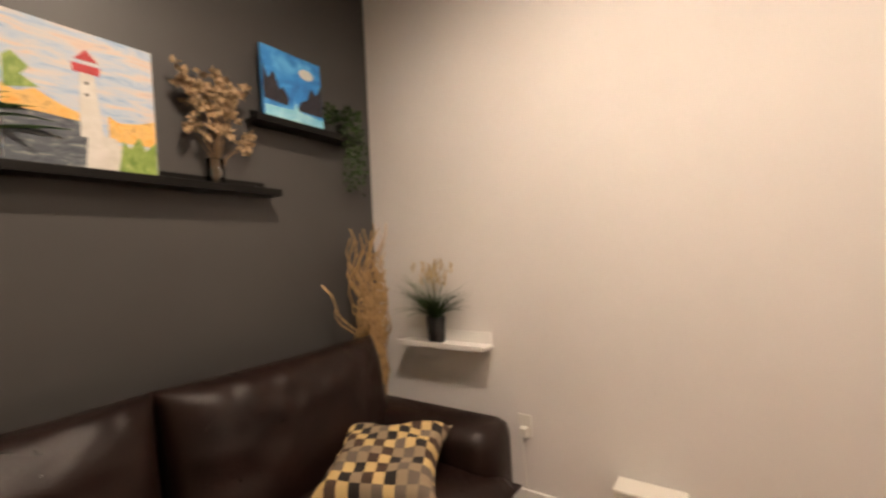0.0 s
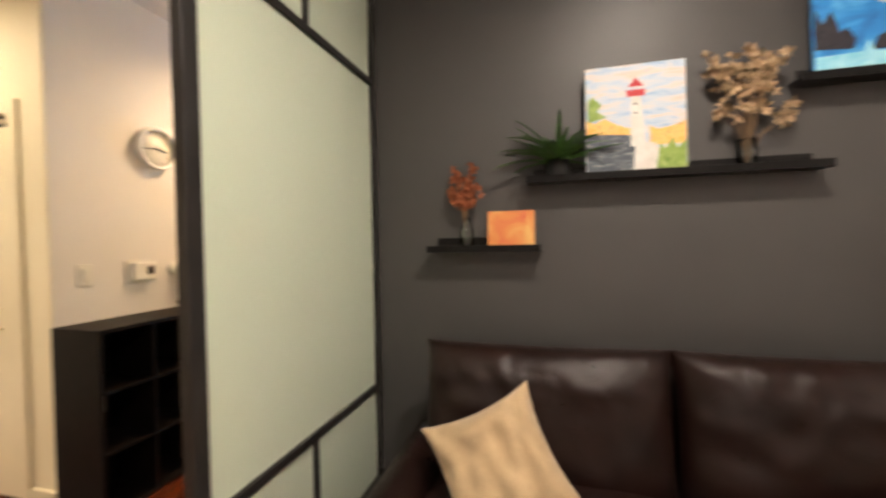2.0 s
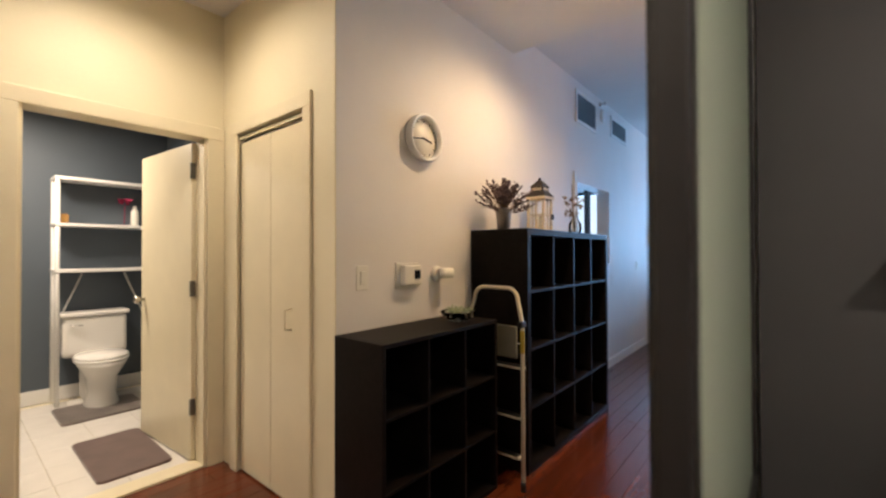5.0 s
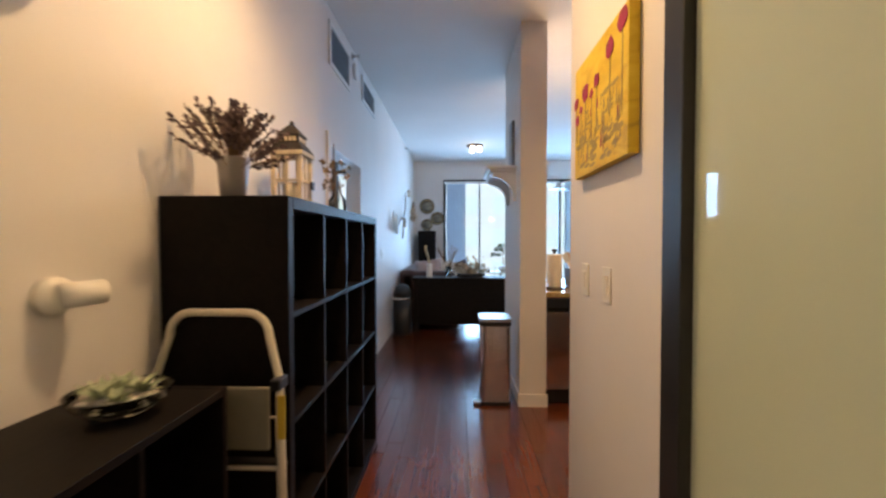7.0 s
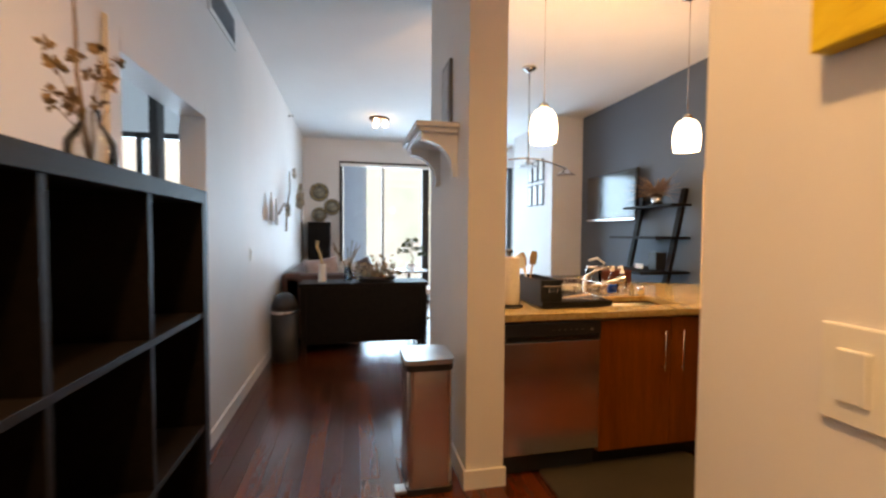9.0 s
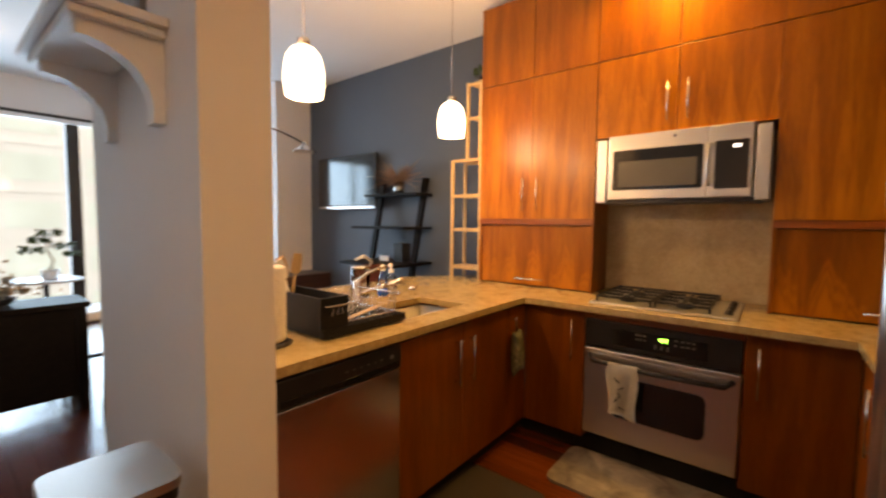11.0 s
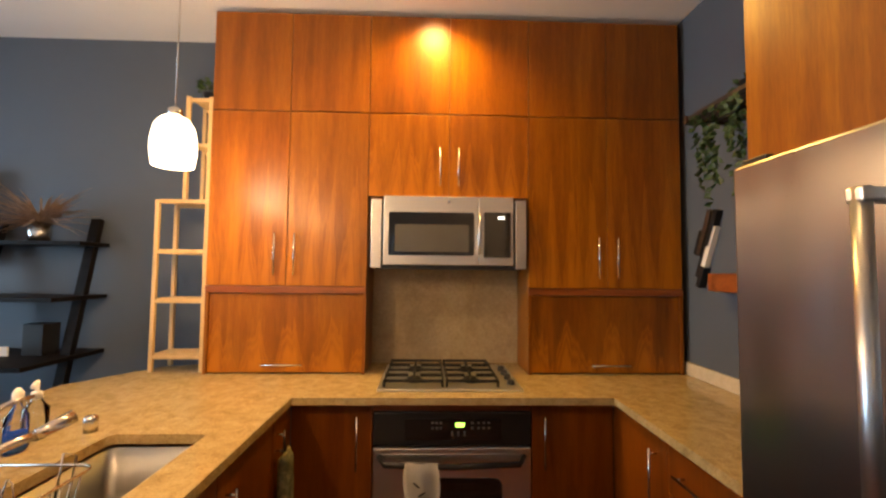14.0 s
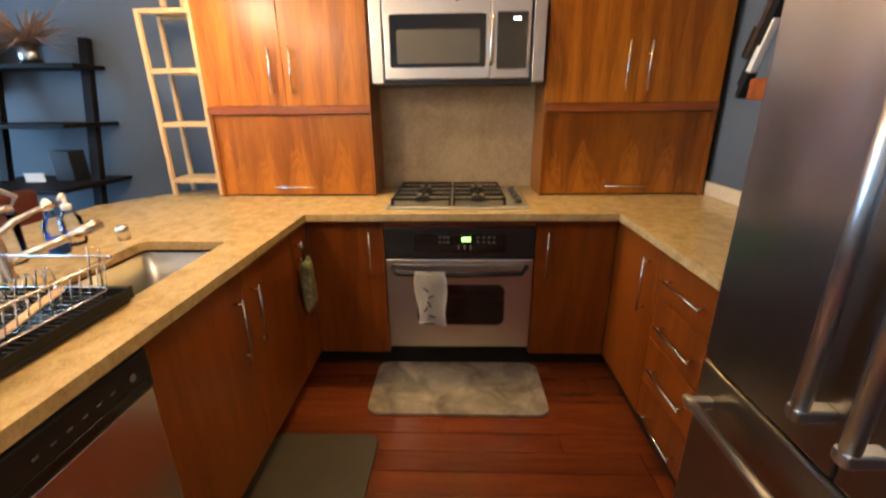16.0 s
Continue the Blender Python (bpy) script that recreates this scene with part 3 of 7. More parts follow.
ALU = surface("cream_enamel", (0.68, 0.64, 0.52), 0.35, vary=0.03, bumps=0.02)


# ================= den =================
# sliding glass partition
def glass_panel(x, y0, y1, z1, far=0.025, inset=0.0):
    g = tagged(thing("sliding_glass_partition", "frosted greenish glass sliding panel in a black metal frame", "partition"))
    w, d = 0.055, 0.02
    part("frame", box(x - d, x + d, y0, y0 + w, 0.01, z1, 0.003), BLACK_FRAME, g)
    part("frame", box(x - d, x + d, y1 - far, y1, 0.01, z1, 0.003), BLACK_FRAME, g)
    part("frame", box(x - d, x + d, y0 + w, y1 - far, z1 - w, z1, 0.003), BLACK_FRAME, g)
    part("frame", box(x - d, x + d, y0 + w, y1 - far, 0.01, 0.01 + w, 0.003), BLACK_FRAME, g)
    for z in (0.54, 2.2):
        part("crossbar", box(x - d, x + d, y0 + w, y1 - far, z, z + 0.035, 0.003), BLACK_FRAME, g)
    ym = y0 + (y1 - y0) * 0.475
    part("muntin", box(x - d, x + d, ym, ym + 0.03, 0.065, 0.54, 0.003), BLACK_FRAME, g)
    part("muntin", box(x - d, x + d, ym, ym + 0.03, 2.235, z1 - w, 0.003), BLACK_FRAME, g)
    for a in ((y0 + w, y1 - far, 0.575, 2.2), (y0 + w, ym, 0.065, 0.54), (ym + 0.03, y1 - far, 0.065, 0.54), (y0 + w, ym, 2.235, z1 - w), (ym + 0.03, y1 - far, 2.235, z1 - w)):
        part("pane", box(x + inset - 0.005, x + inset + 0.005, *a), FROST, g, "pale green frosted glass pane")
    return g


glass_panel(GX - 0.005, 0.755, 1.975, 2.84)
glass_panel(-0.792, 1.0, 2.132, 2.84, 0.085, 0.012)


# sofa
def sofa():
    s = thing("sofa", "dark brown leather two-seat sofa with creased back cushions", "sofa")
    part("base", box(-0.36, 1.72, 1.0, 1.9, 0.08, 0.3, 0.03), LEATHER, s)
    part("back_frame", box(-0.33, 1.7, 1.72, 1.93, 0.28, 0.76, 0.05), LEATHER, s)
    for x0, x1 in ((-0.33, 0.685), (0.695, 1.71)):
        bm = cushion_form(x1 - x0 + 0.02, 0.62, 0.3, 70, 0.03, 0.012, x0, 4.5, 0.02)
        spin(bm, Matrix.Translation(((x0 + x1) / 2, 1.66, 0.585)) @ Matrix.Rotation(radians(78), 4, "X"))
        part("back_cushion", bm, LEATHER, s)
        bm = cushion_form(x1 - x0 + 0.02, 0.86, 0.22, 16, 0.02, 0.02, x1)
        spin(bm, Matrix.Translation(((x0 + x1) / 2, 1.31, 0.31)))
        part("seat_cushion", bm, LEATHER, s)
    for x0, x1, zt in ((-0.43, -0.24, 0.48), (1.56, 1.85, 0.56)):
        bm = bmesh.new()
        put_box(bm, x0, x1, 0.95, 1.88, 0.08, zt, 0.085)
        for f in bm.faces:
            f.smooth = True
        part("armrest", bm, LEATHER, s)
    for x in (-0.3, 1.66):
        for y in (1.05, 1.85):
            part("leg", lathe([(0.02, 0), (0.028, 0.09)], x, y, 0, 12), SHELF_BLACK, s)


sofa()
bm = spin(cushion_form(0.46, 0.46, 0.17, 30, 0.15, 0.035, 2.0, 3.6), Matrix.Translation((0.035, 1.35, 0.53)) @ Matrix.Rotation(radians(58), 4, "X") @ Matrix.Rotation(radians(28), 4, "Z"))
solid("throw_pillow", bm, TAN, "plain tan linen throw pillow leaning on the sofa", "pillow")


def checker_cloth():
    m, nt, p = nodes_of("checker_cloth")
    v = coords(nt, (1, 1, 1), "UV")
    ck = nt.nodes.new("ShaderNodeTexChecker")
    ck.inputs["Scale"].default_value = 1 / 0.042
    nt.links.new(v, ck.inputs["Vector"])
    sn = nt.nodes.new("ShaderNodeVectorMath")
    sn.operation = "SNAP"
    sn.inputs[1].default_value = (0.042, 0.042, 0.042)
    nt.links.new(v, sn.inputs[0])
    wn_ = nt.nodes.new("ShaderNodeTexWhiteNoise")
    wn_.noise_dimensions = "2D"
    nt.links.new(sn.outputs[0], wn_.inputs["Vector"])
    r = nt.nodes.new("ShaderNodeValToRGB")
    r.color_ramp.interpolation = "CONSTANT"
    r.color_ramp.elements[0].color = (0.015, 0.012, 0.011, 1)
    r.color_ramp.elements[1].position, r.color_ramp.elements[1].color = 0.4, (0.06, 0.035, 0.022, 1)
    for q, c in ((0.7, (0.14, 0.11, 0.085)),):
        r.color_ramp.elements.new(q).color = (*c, 1)
    nt.links.new(wn_.outputs["Value"], r.inputs[0])
    r2 = nt.nodes.new("ShaderNodeValToRGB")
    r2.color_ramp.interpolation = "CONSTANT"
    r2.color_ramp.elements[0].color = (0.55, 0.4, 0.18, 1)
    r2.color_ramp.elements[1].position, r2.color_ramp.elements[1].color = 0.6, (0.26, 0.2, 0.13, 1)
    nt.links.new(wn_.outputs["Value"], r2.inputs[0])
    nt.links.new(mix(nt, r.outputs[0], r2.outputs[0], ck.outputs["Fac"]), p.inputs["Base Color"])
    p.inputs["Roughness"].default_value = 0.9
    bump(nt, p, noise_tex(nt, coords(nt), 400, 1), 0.4, 0.002)
    return m


bm = cushion_form(0.46, 0.48, 0.13, 20, 0.17, 0.03, 4, 3.0)
uv = bm.loops.layers.uv.new("uv")
for f in bm.faces:
    for l in f.loops:
        l[uv].uv = (l.vert.co.x + 0.5, l.vert.co.y + 0.5)
spin(bm, Matrix.Translation((1.31, 1.26, 0.495)) @ Matrix.Rotation(radians(27), 4, "Z") @ Matrix.Rotation(radians(-13), 4, "Y"))
solid("checked_pillow", bm, checker_cloth(), "throw pillow with brown black and gold checks", "pillow")


# picture ledges
def ledge(x0, x1, z, mat, name, label):
    s = thing(name, label, "shelf", "picture ledges")
    part("shelf_board", box(x0, x1, DEN_N - 0.1, DEN_N - 0.012, z - 0.012, z + 0.006, 0.002), mat, s)
    part("front_lip", box(x0, x1, DEN_N - 0.112, DEN_N - 0.1, z - 0.014, z + 0.02, 0.002), mat, s)
    part("back_plate", box(x0 + 0.03, x1 - 0.03, DEN_N - 0.012, DEN_N - 0.001, z - 0.012, z + 0.06, 0.002), mat, s)
    return s


LEDGE_BLACK = surface("black_lacquer", (0.007, 0.0065, 0.0065), 0.4, vary=0.2, bumps=0.03, spec=0.15)
ledge(-0.385, 0.18, 1.305, LEDGE_BLACK, "picture_ledge", "short black picture ledge on the charcoal wall")
ledge(0.115, 1.325, 1.63, LEDGE_BLACK, "picture_ledge", "long black picture ledge on the charcoal wall")
ledge(1.21, 1.86, 1.98, LEDGE_BLACK, "picture_ledge", "short black picture ledge near the corner")


def paint(name, stops, scale, squash=(1, 1, 1), rough=0.6, dist=0.8):
    m, nt, p = nodes_of(name)
    n = noise_tex(nt, coords(nt, squash), scale, 4, 0.6, dist)
    nt.links.new(ramp(nt, n, stops), p.inputs["Base Color"])
    p.inputs["Roughness"].default_value = rough
    bump(nt, p, noise_tex(nt, coords(nt), 90, 3), 0.25, 0.002)
    return m


def canvas(name, x0, x1, y, z0, z1, mat, label, lean=3):
    t = thing(name, label, "painting", at=pose(x0, y, z0, -lean, 0, 0))
    part("canvas", box(0, x1 - x0, 0, 0.018, 0, z1 - z0, 0.002), mat, t)
    return t


def dab(t, name, outline, depth, mat, label=""):
    return part(name, prism(outline, "y", -0.001 - depth, 0.001), mat, t, label)


def oval(cx, cz, rx, rz, n=14):
    return [(cx + rx * math.cos(2 * math.pi * i / n), cz + rz * math.sin(2 * math.pi * i / n)) for i in range(n)]


SKY_P = paint("painted_sky", [(0.3, (0.22, 0.37, 0.6)), (0.45, (0.45, 0.55, 0.66)), (0.58, (0.62, 0.57, 0.55)), (0.66, (0.66, 0.52, 0.44)), (0.78, (0.36, 0.47, 0.64))], 7, (1, 1, 4))
FALL_P = paint("painted_autumn", [(0.3, (0.75, 0.35, 0.05)), (0.5, (0.8, 0.5, 0.15)), (0.7, (0.45, 0.25, 0.08))], 25)
SEA_P = paint("painted_dark_rocks", [(0.3, (0.03, 0.04, 0.06)), (0.55, (0.09, 0.11, 0.13)), (0.72, (0.3, 0.32, 0.3))], 22, (1, 1, 3))
GRASS_P = paint("painted_grass", [(0.3, (0.1, 0.2, 0.02)), (0.55, (0.25, 0.36, 0.07)), (0.75, (0.5, 0.5, 0.2))], 30, (3, 1, 1))
WHITE_P = paint("painted_white", [(0.3, (0.56, 0.54, 0.49)), (0.7, (0.68, 0.66, 0.62))], 20)
RED_P = paint("painted_red", [(0.3, (0.4, 0.02, 0.025)), (0.7, (0.55, 0.04, 0.05))], 20)
NAVY_P = paint("painted_black", [(0.3, (0.01, 0.012, 0.018)), (0.7, (0.035, 0.03, 0.04))], 30)
MOON_P = paint("painted_night", [(0.3, (0.02, 0.14, 0.45)), (0.5, (0.03, 0.25, 0.65)), (0.7, (0.12, 0.45, 0.8))], 9)
ICE_P = paint("painted_ice", [(0.3, (0.15, 0.5, 0.7)), (0.7, (0.4, 0.72, 0.82))], 18)
ORANGE_P = paint("painted_orange", [(0.3, (0.6, 0.12, 0.06)), (0.5, (0.65, 0.25, 0.07)), (0.68, (0.7, 0.42, 0.14))], 8)

p = canvas("lighthouse_painting", 0.387, 0.804, 1.885, 1.637, 2.13, SKY_P, "square canvas painting of a white lighthouse with red top")
dab(p, "painted_tree", [(0.003, 0.17), (0.19, 0.17), (0.19, 0.2), (0.14, 0.22), (0.08, 0.255), (0.04, 0.235), (0.003, 0.25)], 0.0005, FALL_P)
dab(p, "painted_tree", [(0.27, 0.12), (0.414, 0.12), (0.414, 0.22), (0.36, 0.2), (0.3, 0.19), (0.27, 0.21)], 0.0005, FALL_P)
dab(p, "painted_fir", [(0.01, 0.24), (0.09, 0.26), (0.05, 0.29), (0.07, 0.32), (0.03, 0.36), (0.01, 0.34)], 0.0007, GRASS_P)
dab(p, "painted_rock", [(0.003, 0.003), (0.21, 0.003), (0.21, 0.17), (0.1, 0.18), (0.003, 0.185)], 0.0009, SEA_P)
dab(p, "painted_path", [(0.2, 0.003), (0.32, 0.003), (0.29, 0.13), (0.21, 0.14)], 0.0011, WHITE_P)
dab(p, "painted_grass", [(0.29, 0.003), (0.414, 0.003), (0.414, 0.14), (0.38, 0.1), (0.36, 0.15), (0.33, 0.1), (0.31, 0.13), (0.3, 0.06)], 0.0013, GRASS_P)
dab(p, "painted_tower", [(0.19, 0.12), (0.255, 0.12), (0.235, 0.35), (0.195, 0.35)], 0.0015, WHITE_P)
dab(p, "painted_gallery", [(0.178, 0.345), (0.25, 0.345), (0.253, 0.375), (0.175, 0.375)], 0.0017, RED_P)
dab(p, "painted_roof", [(0.183, 0.39), (0.247, 0.39), (0.23, 0.41), (0.215, 0.43), (0.2, 0.41)], 0.0017, RED_P)
for z in (0.27, 0.31):
    dab(p, "painted_window", oval(0.213, z, 0.006, 0.006, 8), 0.0018, NAVY_P)

p = canvas("moonlight_painting", 1.262, 1.612, 1.885, 1.987, 2.355, MOON_P, "canvas painting of a blue moonlit night lake")
dab(p, "painted_tree", [(0.003, 0.1), (0.13, 0.09), (0.14, 0.13), (0.11, 0.18), (0.09, 0.16), (0.06, 0.25), (0.03, 0.2), (0.003, 0.27)], 0.0006, NAVY_P)
dab(p, "painted_tree", [(0.347, 0.08), (0.19, 0.08), (0.21, 0.13), (0.25, 0.15), (0.28, 0.22), (0.31, 0.19), (0.347, 0.25)], 0.0006, NAVY_P)
dab(p, "painted_ice", [(0.003, 0.003), (0.347, 0.003), (0.347, 0.06), (0.2, 0.075), (0.18, 0.12), (0.16, 0.075), (0.003, 0.07)], 0.0008, ICE_P)
dab(p, "painted_moon", oval(0.255, 0.285, 0.045, 0.028), 0.001, WHITE_P)
canvas("small_orange_painting", -0.075, 0.15, 1.885, 1.312, 1.49, ORANGE_P, "small canvas with abstract orange and yellow paint")


def pot_plant(name, c, pot_r, pot_h, mat_pot, label):
    t = thing(name, label, "plant", at=pose(*c))
    part("pot", lathe([(pot_r * 0.75, 0), (pot_r * 0.8, 0.004), (pot_r, pot_h), (pot_r * 0.92, pot_h), (pot_r * 0.88, pot_h - 0.015)], seg=20), mat_pot, t)
    return t


fern = pot_plant("fern", (0.262, 1.925, 1.637), 0.055, 0.09, BLACK, "green fern in a small black pot on the ledge")
bm, rnd = bmesh.new(), random.Random(3)
for i in range(40):
    blade(bm, (0, 0, 0.07), rnd.uniform(3.3, 6.1) if i < 24 else rnd.uniform(0, 6.28) , rnd.uniform(0.18, 0.3) * (1 if i < 24 else 0.3), rnd.uniform(0.35, 1.4), 0.02, rnd.uniform(0.1, 0.55))
    if i < 24:
        a = rnd.choice((0.05, 3.1)) + rnd.uniform(-0.25, 0.25)
        blade(bm, (0, -0.01, 0.07), a, rnd.uniform(0.19, 0.34), rnd.uniform(0.25, 1.3), 0.026, rnd.uniform(0.1, 0.5))
tagged(part("foliage", bm, FERN, fern), kind="stuff")


def dried_bunch(t, base, n, reach, up, petal, mat, seed, flat=0.45):
    rnd = random.Random(seed)
    st, fl = bmesh.new(), bmesh.new()
    for i in range(n):
        dx, dy = rnd.gauss(0, 0.5) * reach, -abs(rnd.gauss(0, 0.3)) * reach * flat
        top = Vector((base[0] + dx, base[1] + dy, base[2] + up * rnd.uniform(0.4, 1.0)))
        mid = Vector(base).lerp(top, 0.5) + Vector((dx * -0.15, 0, 0.02))
        put_tube(st, [base, mid, top], 0.0022, 5, 0.001)
        for _ in range(rnd.randint(2, 4)):
            q = top + Vector((rnd.gauss(0, 0.02), rnd.gauss(0, 0.012), rnd.gauss(0, 0.025)))
            for k in range(5):
                a = k * 1.26 + rnd.random()
                leaf_at(fl, q, Vector((math.cos(a), rnd.uniform(-0.7, 0.2), math.sin(a))).normalized(), petal * rnd.uniform(0.7, 1.3), 0.42, rnd)
    tagged(part("dry_stem", st, STEM, t), kind="stuff")
    tagged(part("flower_mass", fl, mat, t), kind="stuff")


t = thing("dried_flower_vase", "beige dried flowers in a glass vase", "vase", at=pose(1.04, 1.925, 1.637))
part("vase", lathe([(0.034, 0), (0.036, 0.01), (0.033, 0.07), (0.038, 0.12), (0.035, 0.12), (0.03, 0.07), (0.032, 0.012)], seg=20), GLASS, t)
dried_bunch(t, (0, 0, 0.02), 27, 0.21, 0.46, 0.03, DRY, 5)
t = thing("rust_flower_vase", "rust dried flowers in a slim bottle vase", "vase", at=pose(-0.185, 1.92, 1.312))
part("vase", lathe([(0.034, 0), (0.036, 0.01), (0.034, 0.08), (0.016, 0.125), (0.017, 0.15), (0.014, 0.15), (0.013, 0.125), (0.03, 0.08), (0.032, 0.012)], seg=20), GLASS, t)
dried_bunch(t, (-0.01, 0, 0.1), 22, 0.045, 0.27, 0.026, DRY_RED, 8)
ivy = pot_plant("trailing_plant", (1.78, 1.92, 1.987), 0.045, 0.08, BLACK, "dark trailing plant in a small pot")
bm, rnd = bmesh.new(), random.Random(4)
leafy(bm, (0, 0, 0.1), 130, 0.11, 0.035, 0.6, 0, 11, 0.4)
for i in range(9):
    x, y, ln = rnd.uniform(-0.06, 0.1), rnd.uniform(-0.07, -0.04), rnd.uniform(0.2, 0.42)
    for k in range(24):
        leaf_at(bm, Vector((x + rnd.gauss(0, 0.008), y, 0.08 - ln * k / 24)), Vector((rnd.uniform(-1, 1), rnd.uniform(-1, 0), -0.5)).normalized(), 0.028, 0.4, rnd)
tagged(part("foliage", bm, LEAF, ivy), kind="stuff")

# tall curly branches in the corner behind the armrest
t = thing("branch_vase", "tall bunch of curly beige branches in the corner", "vase", at=pose(1.85, 1.82, 0))
part("vase", lathe([(0.06, 0), (0.075, 0.05), (0.07, 0.4), (0.05, 0.55), (0.055, 0.57), (0.045, 0.57), (0.04, 0.5), (0.06, 0.06)], seg=20), BLACK, t)
bm, rnd = bmesh.new(), random.Random(7)
for i in range(78):
    a = rnd.uniform(0, 6.283)
    top = rnd.uniform(0.95, 1.5)
    r1 = (0.03 + 0.07 * rnd.random()) * (3.4 if i < 9 else 1.25)
    a = rnd.uniform(2.6, 4.0) if i < 5 else a
    ph, amp = rnd.uniform(0, 6), rnd.uniform(0.014, 0.036)
    w = [(k / 14) ** (2.2 if i < 9 else 1) for k in range(15)]
    pts = [Vector((r1 * math.cos(a) * w[k] + amp * math.sin(ph + k * 1.1), r1 * math.sin(a) * 0.6 * w[k] + amp * math.cos(ph + k * 1.3), 0.4 + (top - 0.4) * k / 14)) for k in range(15)]
    pts = [Vector((min(q.x, 0.13) - 0.035 * (q.z - 0.4), min(q.y, 0.12) - 0.02, q.z)) for q in pts]
    put_tube(bm, pts, 0.007, 5, 0.004)
tagged(part("bare_branch", bm, BRANCH, t), kind="stuff")

# small white shelf with a grass plant
s = thing("white_wall_shelf", "small white picture ledge on the off-white wall", "shelf")
part("shelf_board", box(DEN_E - 0.115, DEN_E - 0.012, 1.155, 1.72, 0.80, 0.815, 0.002), WHITE, s)
part("front_lip", box(DEN_E - 0.127, DEN_E - 0.115, 1.155, 1.72, 0.797, 0.825, 0.002), WHITE, s)
part("back_plate", box(DEN_E - 0.012, DEN_E - 0.001, 1.165, 1.71, 0.8, 0.875, 0.002), WHITE, s)
g = pot_plant("grass_plant", (DEN_E - 0.065, 1.475, 0.816), 0.055, 0.14, BLACK, "grassy green plant with feathery tops in black pot")
bm, bp, rnd = bmesh.new(), bmesh.new(), random.Random(9)
for i in range(150):
    a = rnd.choice((1.57, -1.57)) + rnd.gauss(0, 0.6) if i < 80 else rnd.uniform(1.6, 4.7)
    blade(bm, (0, 0, 0.12), a, rnd.uniform(0.18, 0.34), rnd.uniform(0.7, 1.5), 0.0055, rnd.uniform(0.0, 0.55), 7)
for i in range(26):
    a = rnd.uniform(1.2, 5.0)
    x, y, z = rnd.uniform(-0.02, 0.02), rnd.gauss(0, 0.05), rnd.uniform(0.27, 0.4)
    for k in range(9):
        leaf_at(bp, Vector((x, y, z + 0.006 * k)), Vector((rnd.uniform(-0.6, 0.2), rnd.uniform(-0.6, 0.6), 0.8)).normalized(), 0.03, 0.1, rnd)
tagged(part("blade_tuft", bm, LEAF, g), kind="stuff")
tagged(part("feathery_plume", bp, STRAW, g), kind="stuff")


# switches, sockets
def plate(name, at, w, h, n, label, category="switch"):
    """A wall plate with n rockers; local x runs along the wall, -y faces the room."""
    t = thing(name, label, category, at=at)
    part("cover_plate", box(-w / 2, w / 2, -0.007, 0, -h / 2, h / 2, 0.003), PLASTIC, t)
    for i in range(n):
        c = (i - (n - 1) / 2) * 0.046
        part("rocker", spin(box(c - 0.016, c + 0.016, -0.013, -0.004, -0.032, 0.032, 0.002), Matrix.Rotation(radians(3), 4, "X")), PLASTIC, t)
    return t


t = thing("wall_socket", "white wall socket with a plug and hanging cord", "socket", at=pose(DEN_E, 1.0, 0.42, 0, 0, -90))
part("cover_plate", box(-0.035, 0.035, -0.007, 0, -0.057, 0.057, 0.003), PLASTIC, t)
part("plug", box(-0.016, 0.02, -0.045, -0.007, -0.045, 0.0, 0.004), PLASTIC, t)
part("cord", tube([(0, -0.04, -0.04), (0.0, -0.045, -0.1), (0.006, -0.03, -0.25), (0.0, -0.03, -0.41)], 0.003, 6), PLASTIC, t)
t = thing("white_box", "low white plastic box on the floor by the wall", "box")
part("body", box(DEN_E - 0.13, DEN_E - 0.02, 0.3, 0.56, 0, 0.27, 0.012), PLASTIC, t)
part("lid", box(DEN_E - 0.135, DEN_E - 0.016, 0.295, 0.565, 0.27, 0.29, 0.006), PLASTIC, t)

# ================= entry, bathroom, hall =================
# bathroom door frame and open door
f = tagged(thing("door_1", "cream painted door frame of the bathroom", "door frame"), kind="structure")
J = BATH_X
part("casing", box(J, J + 0.018, 0.34, 0.43, 0, 2.04, 0.004), TRIM, f)
part("casing", box(J, J + 0.018, 1.262, 1.362, 0, 2.04, 0.004), TRIM, f)
part("casing", box(J, J + 0.018, 0.34, 1.362, 2.04, 2.12, 0.004), TRIM, f)
part("jamb", box(J - 0.13, J - 0.001, 0.40, 0.445, 0, 2.055), TRIM, f)
part("jamb", box(J - 0.13, J - 0.001, 1.247, 1.262, 0, 2.055), TRIM, f)
part("head_jamb", box(J - 0.13, J - 0.001, 0.425, 1.247, 2.04, 2.055), TRIM, f)
part("threshold", box(J - 0.13, J + 0.002, 0.425, 1.247, 0.0, 0.012), TRIM, f)
d = thing("bathroom_door", "cream painted flush bathroom door standing open inwards", "door", at=pose(-3.545, 1.24, 0, 0, 0, 184.5))
part("leaf", box(0, 0.79, -0.02, 0.02, 0.015, 2.03, 0.003), TRIM, d)
k = part("door_knob", spin(lathe([(0.012, 0), (0.012, 0.03), (0.027, 0.04), (0.03, 0.055), (0.02, 0.07), (0.004, 0.072)], seg=16), Matrix.Translation((0.73, 0.02, 0.99)) @ Matrix.Rotation(radians(-90), 4, "X")), CHROME, d)
for z in (0.3, 1.05, 1.8):
    part("hinge", box(-0.012, 0.004, 0.0, 0.03, z, z + 0.1, 0.002), surface("dark_hinge", (0.13, 0.12, 0.1), 0.4, 0.6) if z < 0.5 else bpy.data.materials["dark_hinge"], d)

